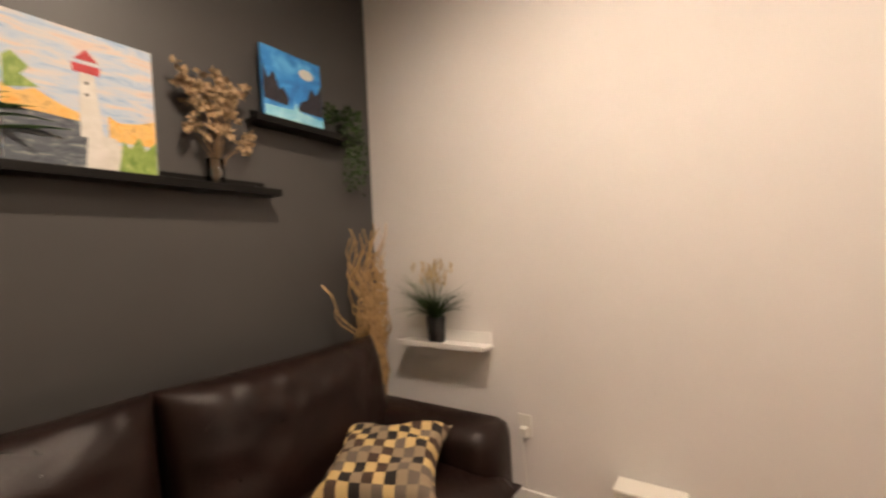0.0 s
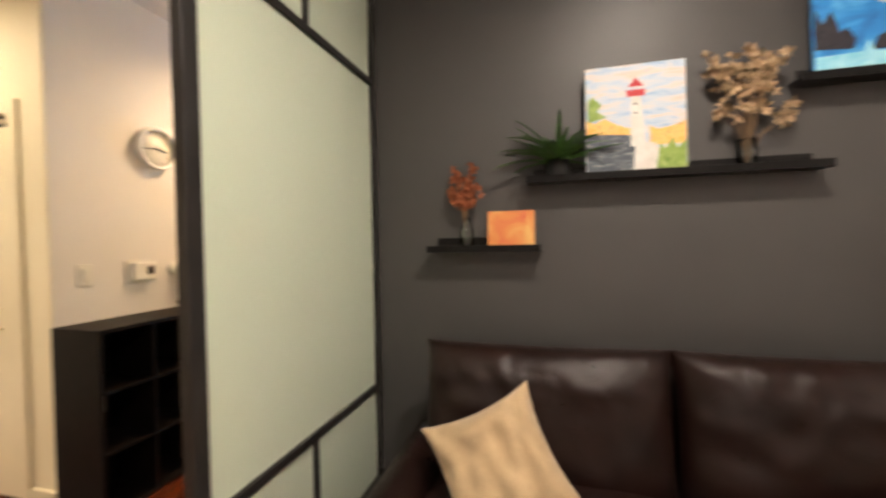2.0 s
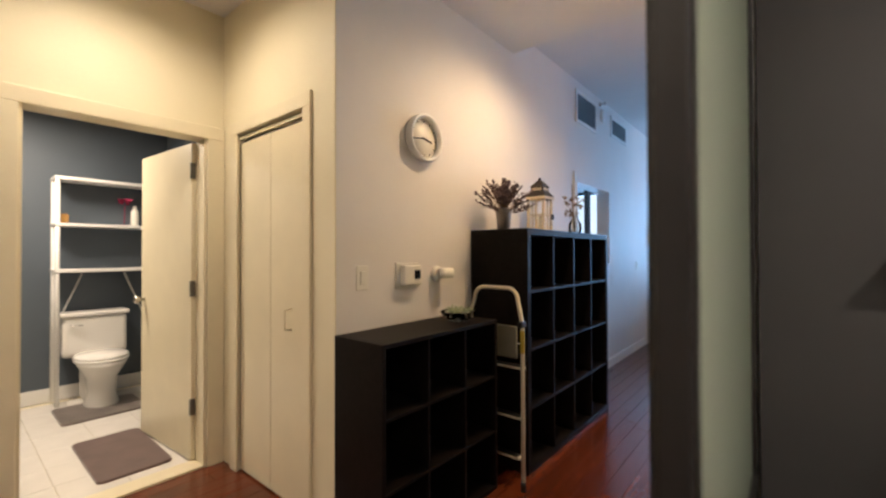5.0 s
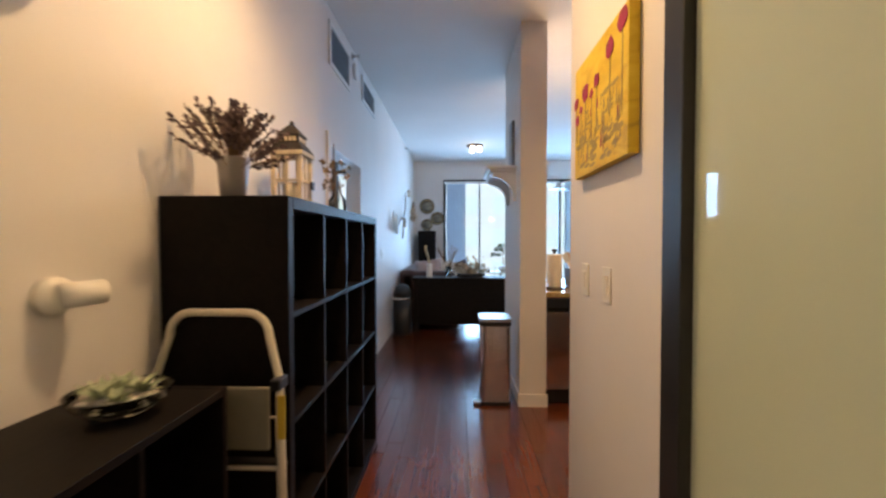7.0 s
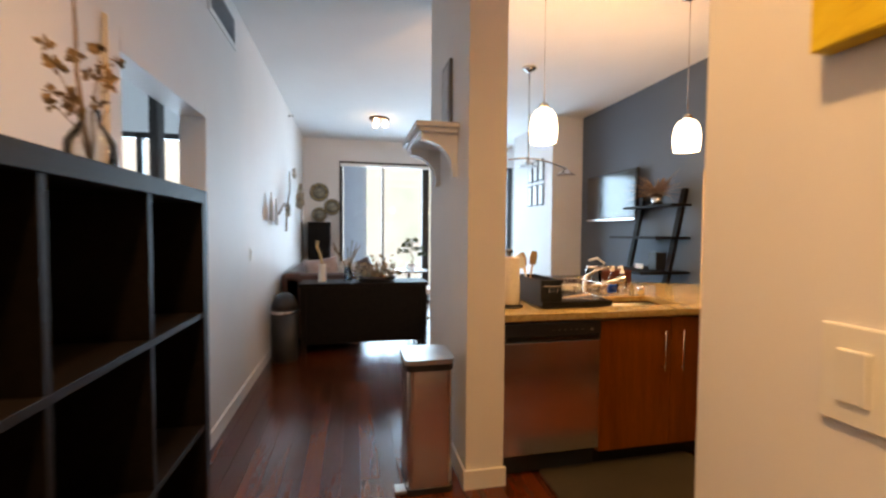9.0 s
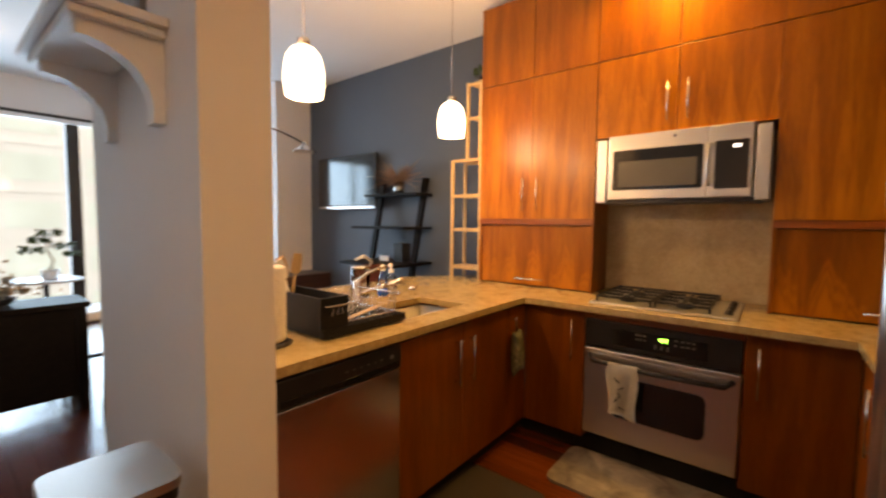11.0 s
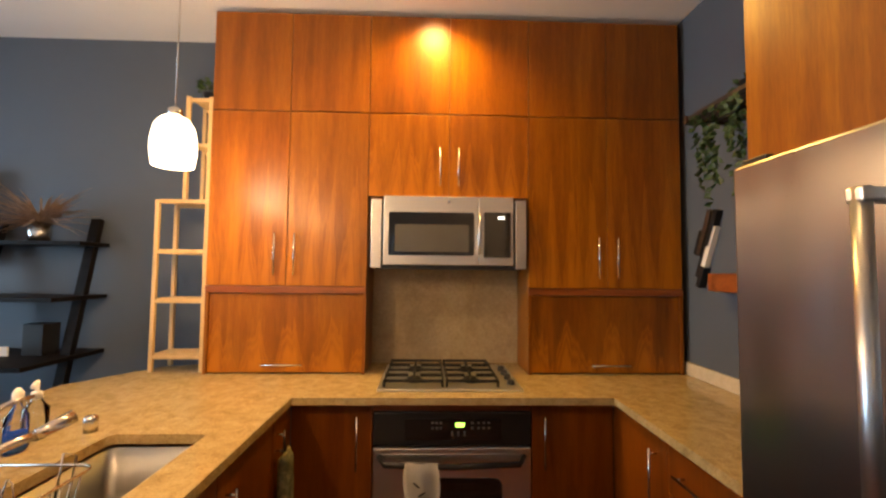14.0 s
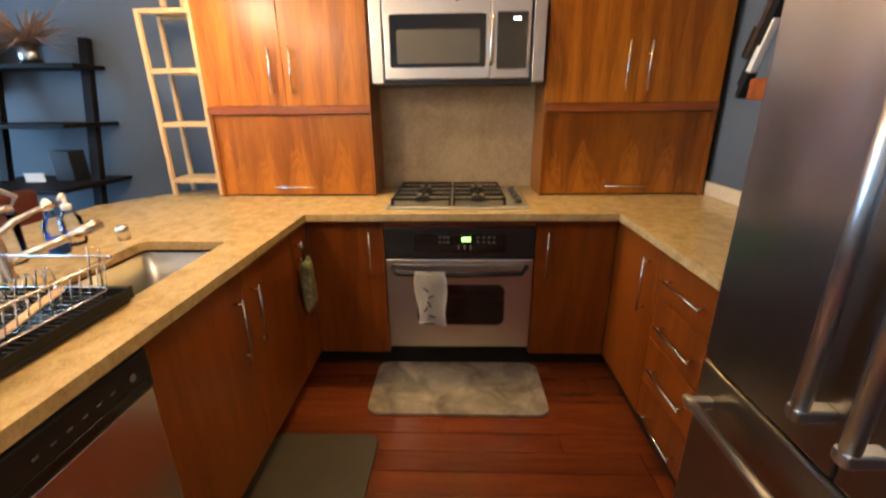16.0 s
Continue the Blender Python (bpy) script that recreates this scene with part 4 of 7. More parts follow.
# closet
f = tagged(thing("door_2", "cream painted closet door frame", "door frame"), kind="structure")
C = CLOSET_Y
part("casing", box(-2.485, -2.415, C - 0.018, C, 0, 2.05, 0.004), TRIM, f)
part("casing", box(-3.29, -3.205, C - 0.018, C, 0, 2.05, 0.004), TRIM, f)
part("casing", box(-3.29, -2.415, C - 0.018, C, 2.05, 2.125, 0.004), TRIM, f)
part("track", box(-3.205, -2.485, C + 0.004, C + 0.03, 2.018, 2.036), TRIM, f)
part("track_gap", box(-3.205, -2.485, C + 0.03, C + 0.06, 1.99, 2.05), BLACK_FRAME, f)
d = thing("closet_door", "cream painted bifold closet door", "door")
for x0, x1 in ((-3.203, -2.847), (-2.843, -2.487)):
    part("leaf", box(x0, x1, C + 0.012, C + 0.042, 0.012, 1.998, 0.003), TRIM, d)
bm = tube([(-2.63, C + 0.013, 0.92), (-2.63, C - 0.025, 0.925), (-2.63, C - 0.028, 0.97), (-2.63, C - 0.025, 1.025), (-2.63, C + 0.013, 1.03)], 0.006, 8)
part("handle", bm, TRIM, d, "cream painted loop handle")
bm = bmesh.new()
put_box(bm, -2.415, WEST + 0.013, C - 0.014, C, 0, 0.1)
setting("trim_closet", bm, TRIM, "cream painted skirting at the corner", "baseboard")
bm = bmesh.new()
put_box(bm, J, J + 0.014, SOUTH, 0.31, 0, 0.1)
setting("trim_entry", bm, TRIM, "cream painted skirting board", "baseboard")

# bathroom things
t = thing("toilet", "white ceramic two-piece toilet with closed lid", "toilet", at=pose(BX0 + 0.02, 1.12, 0))
part("base", lathe([(0.12, 0), (0.125, 0.02), (0.1, 0.12), (0.11, 0.25), (0.17, 0.36), (0.18, 0.39), (0.12, 0.39)], 0.42, 0, 0, 24, 1.45, 1.0), CERAMIC, t)
part("bowl_foot", box(0.06, 0.4, -0.1, 0.1, 0.0, 0.36, 0.04), CERAMIC, t)
part("seat", lathe([(0.19, 0.395), (0.195, 0.405), (0.19, 0.42)], 0.42, 0, 0, 28, 1.3, 1.0), CERAMIC, t)
part("lid", lathe([(0.19, 0.424), (0.195, 0.432), (0.18, 0.445), (0.05, 0.452)], 0.41, 0, 0, 28, 1.3, 1.0), CERAMIC, t)
part("tank", box(0.02, 0.21, -0.235, 0.235, 0.4, 0.76, 0.03), CERAMIC, t)
part("tank_lid", box(0.005, 0.225, -0.25, 0.25, 0.76, 0.8, 0.012), CERAMIC, t)
part("flush_lever", tube([(0.21, -0.17, 0.69), (0.235, -0.17, 0.69), (0.24, -0.1, 0.685)], 0.007, 8), CHROME, t)
t = thing("over_toilet_shelf", "white metal shelf rack standing over the toilet", "shelf", at=pose(BX0 + 0.015, 1.21, 0))
for y in (-0.36, 0.36):
    for x in (0.02, 0.22):
        part("post", tube([(x, y, 0), (x, y, 2.0)], 0.018, 8), WHITE, t)
for z in (1.16, 1.57, 1.98):
    part("shelf_board", box(0.0, 0.24, -0.38, 0.38, z, z + 0.028, 0.004), WHITE, t)
for sgn in (-1, 1):
    part("brace", tube([(0.02, sgn * 0.33, 0.7), (0.02, sgn * 0.16, 1.14)], 0.008, 6), WHITE, t)
t = thing("candle_jar", "small amber candle jar on the bathroom shelf", "candle", at=pose(BX0 + 0.14, 0.9, 1.598))
part("jar", lathe([(0.035, 0), (0.038, 0.01), (0.038, 0.08), (0.034, 0.085)], seg=16), paint("amber_wax", [(0.3, (0.5, 0.25, 0.05)), (0.7, (0.65, 0.36, 0.1))], 12), t)
t = thing("white_bottle", "white bottle on the bathroom shelf", "bottle", at=pose(BX0 + 0.14, 1.43, 1.598))
part("body", lathe([(0.03, 0), (0.033, 0.01), (0.033, 0.14), (0.014, 0.17)], seg=16), PLASTIC, t)
part("cap", lathe([(0.015, 0.17), (0.015, 0.2)], seg=12), WHITE, t)
t = thing("pink_flower", "small dark pink flower ornament on the shelf", "ornament", at=pose(BX0 + 0.16, 1.34, 1.598))
bm = bmesh.new()
put_tube(bm, [(0, 0, 0), (0, 0.005, 0.2)], 0.004, 6)
leafy(bm, (0, 0.005, 0.22), 30, 0.035, 0.04, 0.8, 0, 5, 0.5)
part("blossom", bm, surface("magenta_petals", (0.25, 0.01, 0.06), 0.7, bumps=0.0), t)


def mat_rug(name, x0, x1, y0, y1, h, mat, label, r=0.04):
    return solid(name, prism(rounded(x0, x1, y0, y1, r), "z", 0.0, h), mat, label, "rug")


mat_rug("toilet_mat", -5.4, -4.9, 0.8, 1.36, 0.016, RUG, "grey pile mat around the toilet foot")
mat_rug("bath_mat", -4.42, -3.66, 0.78, 1.16, 0.016, BATHMAT, "mauve grey bath mat behind the threshold")

# clock
t = thing("wall_clock", "round white wall clock with pale face", "clock", at=pose(WEST, 1.958, 1.974, 90, 0, 90))
part("rim", lathe([(0.13, 0.0), (0.135, 0.01), (0.135, 0.045), (0.127, 0.05), (0.115, 0.042), (0.113, 0.014)], seg=40, close=False), WHITE, t)
part("face", lathe([(0.115, 0.0), (0.115, 0.016), (0.001, 0.0165)], seg=40), PLASTIC, t)
for a, ln, w in ((100, 0.07, 0.004), (262, 0.1, 0.003)):
    part("pointer", spin(box(-w, w, -0.015, ln, 0.018, 0.021), Matrix.Rotation(radians(-a), 4, "Z")), BLACK, t)
for i in range(12):
    part("hour_mark", spin(box(-0.002, 0.002, 0.092, 0.105, 0.0165, 0.018), Matrix.Rotation(radians(30 * i), 4, "Z")), BLACK, t)

plate("light_switch", pose(WEST, 1.522, 1.2, 0, 0, 90), 0.075, 0.12, 1, "white rocker light switch on the hall wall")
t = thing("thermostat", "white wall thermostat with a dark display", "thermostat", at=pose(WEST, 1.835, 1.2, 0, 0, 90))
part("back_plate", box(-0.09, 0.09, -0.008, 0, -0.07, 0.07, 0.006), PLASTIC, t)
part("body", box(-0.06, 0.075, -0.045, -0.008, -0.055, 0.055, 0.008), PLASTIC, t)
part("display", box(0.018, 0.06, -0.048, -0.044, -0.02, 0.028), DARK_GLASS, t)
t = thing("wall_detector", "white round wall detector", "detector", at=pose(WEST, 2.075, 1.2, 0, 0, 90))
part("foot", spin(lathe([(0.045, 0), (0.045, 0.02), (0.03, 0.03)], seg=20), Matrix.Rotation(radians(90), 4, "X")), PLASTIC, t)
part("head", tube([(0, -0.03, 0.0), (0.02, -0.05, 0.002), (0.07, -0.07, 0.004)], 0.03, 14), PLASTIC, t)
plate("light_switch", pose(-0.79, 2.77, 1.18, 0, 0, -90), 0.075, 0.12, 1, "white rocker switch on the wall end")
plate("dimmer_switch", pose(-0.79, 2.54, 1.18, 0, 0, -90), 0.075, 0.12, 1, "white dimmer switch on the wall end")


# cube shelves
def cube_shelf(name, label, x0, x1, y0, y1, h, cols, rows, frame_t, div_t):
    s = thing(name, label, "shelf", "cube shelves")
    part("side", box(x0, x1, y0, y0 + frame_t, 0, h, 0.002), SHELF_BLACK, s)
    part("side", box(x0, x1, y1 - frame_t, y1, 0, h, 0.002), SHELF_BLACK, s)
    part("top", box(x0, x1 + 0.001, y0 + frame_t, y1 - frame_t, h - frame_t, h, 0.002), SHELF_BLACK, s)
    part("bottom", box(x0, x1 + 0.001, y0 + frame_t, y1 - frame_t, 0, frame_t, 0.002), SHELF_BLACK, s)
    part("back_panel", box(x0, x0 + 0.006, y0 + frame_t, y1 - frame_t, frame_t, h - frame_t), SHELF_BLACK, s)
    cw = (y1 - y0 - 2 * frame_t - (cols - 1) * div_t) / cols
    rh = (h - 2 * frame_t - (rows - 1) * div_t) / rows
    for r in range(1, rows):
        z = frame_t + r * rh + (r - 1) * div_t
        part("shelf_board", box(x0 + 0.006, x1 - 0.004, y0 + frame_t, y1 - frame_t, z, z + div_t, 0.001), SHELF_BLACK, s)
    for c in range(1, cols):
        y = y0 + frame_t + c * cw + (c - 1) * div_t
        for r in range(rows):
            z = frame_t + r * (rh + div_t)
            part("divider", box(x0 + 0.006, x1 - 0.005, y, y + div_t, z, z + rh, 0.001), SHELF_BLACK, s)
    return s


cube_shelf("cube_shelf", "tall black-brown cube shelf with sixteen empty compartments", WEST + 0.005, -1.816, 2.43, 3.845, 1.47, 4, 4, 0.04, 0.017)
cube_shelf("cube_shelf", "low black-brown cube shelf against the hall wall", WEST + 0.016, -1.895, 1.35, 2.215, 0.945, 3, 3, 0.02, 0.014)
# thin white strips just before the back panel of the low shelf
for y, z in ((1.945, 0.78), (1.56, 0.49), (1.945, 0.205)):
    t = thing("white_card", "small white upright strip at the back of the low shelf", "card")
    part("sheet", box(WEST + 0.024, WEST + 0.027, y, y + 0.035, z - 0.065, z + 0.06), PLASTIC, t)

# bowl of succulents
t = thing("succulent_bowl", "glass bowl with succulents and white pebbles", "bowl", at=pose(-2.03, 2.03, 0.946))
part("bowl", lathe([(0.035, 0), (0.06, 0.008), (0.092, 0.04), (0.1, 0.055), (0.096, 0.055), (0.088, 0.042), (0.055, 0.012)], seg=28), GLASS, t)
bm, rnd = bmesh.new(), random.Random(2)
for i in range(70):
    a, r = rnd.uniform(0, 6.28), 0.075 * rnd.random() ** 0.5
    ball(bm, (r * math.cos(a), r * math.sin(a), 0.03 + 0.012 * rnd.random()), rnd.uniform(0.008, 0.014), 1, 0.7, i)
tagged(part("pebble_fill", bm, surface("pebbles", (0.74, 0.7, 0.64), 0.6, vary=0.2, scale=40), t), kind="stuff")
bm = bmesh.new()
for cx, cy, rr, n in ((-0.02, -0.03, 0.055, 16), (0.035, 0.02, 0.05, 14), (0.025, -0.04, 0.035, 10), (-0.03, 0.035, 0.045, 12)):
    for i in range(n):
        blade(bm, (cx, cy, 0.045), i * 2.4, rr, 0.3 + 0.9 * i / n, 0.012, 0.1, 3)
tagged(part("succulent", bm, surface("pale_succulent", (0.34, 0.4, 0.26), 0.5, vary=0.3, scale=30, bumps=0.0), t), kind="stuff")


# folded step ladder between the two shelves
def step_ladder():
    t = thing("step_ladder", "cream metal folding step ladder leaning folded at the shelf", "ladder")
    yb, yt = 2.27, 2.395
    right = [(-1.762, yb, 0.02), (-1.826, yt - 0.015, 0.905)] + [(-1.934 + 0.07 * math.cos(a * 0.157), yt, 1.038 + 0.07 * math.sin(a * 0.157)) for a in range(11)]
    left = [(max(-4.039 - x, -2.212), y, z) for x, y, z in reversed(right)]
    part("front_frame", tube(right + left, 0.0125, 12), ALU, t)
    for x in (-1.762, -2.212):
        part("rubber_foot", tube([(x, yb, 0.0), (x - 0.002, yb, 0.05)], 0.016, 10), BLACK, t)
    part("rear_frame", tube([(-1.83, 2.4, 0.02), (-1.845, 2.408, 0.78), (-2.1, 2.408, 0.78), (-2.13, 2.4, 0.02)], 0.008, 8), ALU, t)
    part("platform", box(-2.14, -1.85, 2.355, 2.372, 0.7, 0.89, 0.006), surface("grey_ladder_plastic", (0.22, 0.21, 0.16), 0.5), t, "grey folded platform")
    part("hinge_cap", box(-1.838, -1.806, 2.335, 2.4, 0.885, 0.92, 0.006), BLACK, t)
    for z in (0.64, 0.36, 0.14):
        part("tread", box(-2.19, -1.81, 2.29 + 0.1 * z, 2.33 + 0.1 * z, z, z + 0.016, 0.004), ALU, t)
        part("tread_grip", box(-2.18, -1.82, 2.292 + 0.1 * z, 2.328 + 0.1 * z, z + 0.015, z + 0.022), BLACK, t)
    part("side_label", box(-1.82, -1.797, 2.345, 2.352, 0.74, 0.87), surface("yellow_label", (0.6, 0.45, 0.05), 0.5), t, "yellow warning sticker")


step_ladder()

# on top of the tall shelf
t = thing("lavender_vase", "grey metal vase full of dried lavender", "vase", at=pose(-2.06, 2.56, 1.471))
part("vase", lathe([(0.038, 0), (0.041, 0.005), (0.052, 0.135), (0.055, 0.14), (0.049, 0.138), (0.037, 0.02)], seg=24), steel("zinc", (0.45, 0.43, 0.42), 0.45, (3, 3, 3)), t)
rnd, st, fl = random.Random(6), bmesh.new(), bmesh.new()
for i in range(70):
    a, tilt = rnd.uniform(0, 6.283), abs(rnd.gauss(0, 0.75))
    ln = rnd.uniform(0.12, 0.2)
    top = Vector((math.sin(tilt) * math.cos(a) * ln * 1.1, math.sin(tilt) * math.sin(a) * ln * 1.2, 0.13 + math.cos(tilt) * ln))
    top.x, top.y = min(max(top.x, -0.115), 0.16), min(top.y, 0.16)
    put_tube(st, [(0, 0, 0.08), top * 0.6 + Vector((0, 0, 0.05)), top], 0.002, 4, 0.001)
    d = (top - Vector((0, 0, 0.1))).normalized()
    for k in range(18):
        leaf_at(fl, top - d * 0.006 * (k - 2), (d * 1.2 + Vector((rnd.uniform(-1, 1), rnd.uniform(-1, 1), rnd.uniform(-1, 1)))).normalized(), 0.019, 0.42, rnd)
tagged(part("dry_stem", st, STEM, t), kind="stuff")
tagged(part("flower_mass", fl, LAVENDER, t), kind="stuff")


def lantern():
    t = thing("candle_lantern", "white wooden candle lantern with dark metal roof", "lantern", at=pose(-2.07, 3.1, 1.471))
    w, h = 0.062, 0.25
    cream = surface("distressed_white", (0.62, 0.54, 0.42), 0.6, vary=0.15, scale=30, bumps=0.2)
    part("base", box(-w - 0.012, w + 0.012, -w - 0.012, w + 0.012, 0, 0.025, 0.003), cream, t)
    for sx in (-1, 1):
        for sy in (-1, 1):
            part("post", box(sx * w - 0.01, sx * w + 0.01, sy * w - 0.01, sy * w + 0.01, 0.025, h, 0.002), cream, t)
    part("crown", box(-w - 0.018, w + 0.018, -w - 0.018, w + 0.018, h, h + 0.02, 0.004), cream, t)
    for s_ in (-1, 1):
        part("glazing_bar", box(s_ * w - 0.005, s_ * w + 0.005, -w, w, 0.13, 0.14), cream, t)
        part("glazing_bar", box(-w, w, s_ * w - 0.005, s_ * w + 0.005, 0.13, 0.14), cream, t)
        part("glazing_bar", box(s_ * w - 0.005, s_ * w + 0.005, -0.005, 0.005, 0.025, h), cream, t)
        part("glazing_bar", box(-0.005, 0.005, s_ * w - 0.005, s_ * w + 0.005, 0.025, h), cream, t)
    dark = surface("bronze_tin", (0.022, 0.016, 0.013), 0.45, 0.3, vary=0.3, scale=20)
    bm = lathe([(0.112, h + 0.02), (0.075, h + 0.062), (0.069, h + 0.063), (0.069, h + 0.095), (0.078, h + 0.097), (0.02, h + 0.148), (0.01, h + 0.15), (0.013, h + 0.162), (0.004, h + 0.172)], seg=4)
    for f_ in bm.faces:
        f_.smooth = False
    part("roof", spin(bm, Matrix.Rotation(radians(45), 4, "Z")), dark, t)
    for k in range(4):
        for q in (-0.03, -0.01, 0.01, 0.03):
            part("perforation", spin(box(q - 0.006, q + 0.006, -0.0505, -0.047, h + 0.068, h + 0.088, 0.001), Matrix.Rotation(radians(90 * k), 4, "Z")), cream, t)
    part("latch", box(w + 0.01, w + 0.025, w - 0.03, w, 0.1, 0.14, 0.004), dark, t)
    part("candle", lathe([(0.035, 0.025), (0.036, 0.03), (0.036, 0.12), (0.03, 0.122)], seg=18), PLASTIC, t)


lantern()
t = thing("bottle_vase", "clear glass bottle with dried cotton twigs", "vase", at=pose(-2.0, 3.6, 1.471))
part("bottle", lathe([(0.05, 0), (0.055, 0.01), (0.052, 0.09), (0.022, 0.14), (0.022, 0.17), (0.018, 0.17), (0.018, 0.14), (0.047, 0.09), (0.05, 0.014)], seg=20), GLASS, t)
dried_bunch(t, (0, 0, 0.03), 6, 0.11, 0.33, 0.022, STEM, 21, 0.9)
part("twig", tube([(0, 0, 0.03), (-0.01, -0.03, 0.25), (-0.015, -0.02, 0.36), (-0.01, -0.035, 0.42)], 0.005, 6, 0.003), STEM, t)

# vents and detectors high on the west wall
VENT = surface("vent_louvres", (0.3, 0.31, 0.33), 0.5, bumps=0.0)
for y0, y1, z0, z1 in ((4.2, 4.78, 2.62, 2.95), (5.25, 5.86, 2.7, 2.95)):
    v = thing("air_vent", "white wall air vent with grey louvres", "vent")
    x = WEST
    part("frame", box(x, x + 0.014, y0, y1, z0, z0 + 0.035, 0.002), WHITE, v)
    part("frame", box(x, x + 0.014, y0, y1, z1 - 0.035, z1, 0.002), WHITE, v)
    part("frame", box(x, x + 0.014, y0, y0 + 0.035, z0 + 0.035, z1 - 0.035, 0.002), WHITE, v)
    part("frame", box(x, x + 0.014, y1 - 0.035, y1, z0 + 0.035, z1 - 0.035, 0.002), WHITE, v)
    part("backing", box(x, x + 0.002, y0 + 0.035, y1 - 0.035, z0 + 0.035, z1 - 0.035), BLACK, v)
    n = int((z1 - z0 - 0.07) / 0.022)
    for i in range(n):
        z = z0 + 0.04 + i * 0.022
        part("slat", spin(box(-0.007, 0.007, y0 + 0.035, y1 - 0.035, -0.001, 0.001), Matrix.Translation((x + 0.008, 0, z + 0.006)) @ Matrix.Rotation(radians(35), 4, "Y")), VENT, v)
t = thing("wall_speaker", "small round white wall fitting", "fitting", at=pose(WEST, 4.97, 2.87, 90, 0, 90))
part("disc", lathe([(0.07, 0), (0.075, 0.008), (0.07, 0.02), (0.03, 0.026)], seg=24), WHITE, t)
for y, z in ((4.9, 2.98), (8.6, 2.96)):
    t = thing("sprinkler_head", "small metal side-wall sprinkler head", "sprinkler", at=pose(WEST, y, z, 0, 90, 0))
    part("head", lathe([(0.03, 0), (0.03, 0.006), (0.01, 0.01), (0.01, 0.05), (0.02, 0.055), (0.02, 0.06)], seg=14), CHROME, t)
op = tagged(thing("opening_trim", "off-white painted trim round the high opening", "window frame"), kind="structure")
for a in ((O0 - 0.03, O0 + 0.05, OZ0 + 0.003, OZ1 + 0.05), (O1 - 0.05, O1 + 0.03, OZ0 + 0.003, OZ1 + 0.05), (O0 + 0.05, O1 - 0.05, OZ1 - 0.05, OZ1 + 0.05)):
    part("trim_board", box(WEST - 0.13, WEST + 0.014, *a, 0.003), WALL, op)
b = thing("sliding_screen", "dark sliding screen behind the high opening", "panel")
part("panel", box(-2.46, -2.42, 5.0, 5.1, 0.9, 2.3, 0.004), BLACK_FRAME, b)

# yellow painting
YEL = paint("painted_yellow", [(0.25, (0.45, 0.28, 0.02)), (0.45, (0.7, 0.48, 0.02)), (0.62, (0.78, 0.58, 0.04)), (0.8, (0.6, 0.5, 0.1))], 7, (1, 1, 2.5))
p = thing("poppy_painting", "yellow canvas with magenta poppies on grey stems", "painting", at=pose(-0.792, 2.3, 1.567, 0, 0, -90))
part("canvas", box(-0.515, 0, -0.032, 0, 0, 0.42, 0.003), YEL, p)
STEM_P = paint("painted_grey_stems", [(0.3, (0.27, 0.2, 0.09)), (0.7, (0.5, 0.38, 0.08))], 15)
POPPY = paint("painted_magenta", [(0.3, (0.25, 0.01, 0.05)), (0.7, (0.42, 0.02, 0.08))], 25)
rnd = random.Random(12)
for u, v, r in ((-0.55, 0.3, 0.022), (-0.57, 0.39, 0.025), (-0.44, 0.4, 0.034), (-0.36, 0.36, 0.018), (-0.3, 0.4, 0.022), (-0.16, 0.47, 0.032), (-0.05, 0.52, 0.036), (-0.5, 0.34, 0.016)):
    u, v = u * 0.87, v * 0.74
    part("painted_stem", prism([(u - 0.003, 0.12 + 0.1 * rnd.random()), (u + 0.003, 0.12), (u + 0.004, v), (u - 0.002, v)], "y", -0.0336, -0.031), STEM_P, p)
    o = oval(u, v, r, r * 0.9, 10)
    part("painted_poppy", prism([(a + rnd.gauss(0, 0.003), b_ + rnd.gauss(0, 0.003)) for a, b_ in o], "y", -0.0346, -0.031), POPPY, p)
WASH = paint("painted_violet_wash", [(0.3, (0.26, 0.19, 0.08)), (0.55, (0.42, 0.31, 0.06)), (0.75, (0.6, 0.45, 0.03))], 26, (1, 1, 3))
for i in range(46):
    u, v = rnd.uniform(-0.5, -0.09), abs(rnd.gauss(0.09, 0.055)) + 0.012
    w, hh = rnd.uniform(0.025, 0.08), rnd.uniform(0.006, 0.018)
    part("painted_wash", prism([(u, v), (u + w * 0.5, v - hh * 0.3), (u + w, v + hh * 0.2), (u + w * 0.9, v + hh), (u + w * 0.3, v + hh * 0.8)], "y", -0.03295, -0.031), WASH, p)
for i in range(60):
    u, v, w = rnd.uniform(-0.5, -0.05), rnd.uniform(0.03, 0.2), rnd.uniform(0.004, 0.014)
    part("painted_stroke", prism([(u, v), (u + w, v + 0.008), (u + w * 0.8, v + rnd.uniform(0.02, 0.07)), (u + 0.003, v + 0.03)], "y", -0.0332, -0.031), STEM_P if i % 9 else POPPY, p)

# steel pedal bin at the pillar
t = thing("pedal_bin", "brushed steel pedal bin with flat lid", "trash can")
part("body", prism(rounded(-1.1, -0.86, 4.47, 4.74, 0.035), "z", 0.03, 0.64), STEEL_V, t)
part("base_ring", prism(rounded(-1.105, -0.855, 4.465, 4.745, 0.035), "z", 0.0, 0.03), BLACK, t)
part("rim", prism(rounded(-1.104, -0.856, 4.466, 4.744, 0.036), "z", 0.64, 0.675), BLACK, t)
part("lid", spin(prism(rounded(-1.112, -0.85, 4.458, 4.75, 0.04), "z", 0.675, 0.7), Matrix.Identity(4)), STEEL, t)
part("pedal", box(-1.16, -1.1, 4.47, 4.54, 0.012, 0.03, 0.005), STEEL, t)

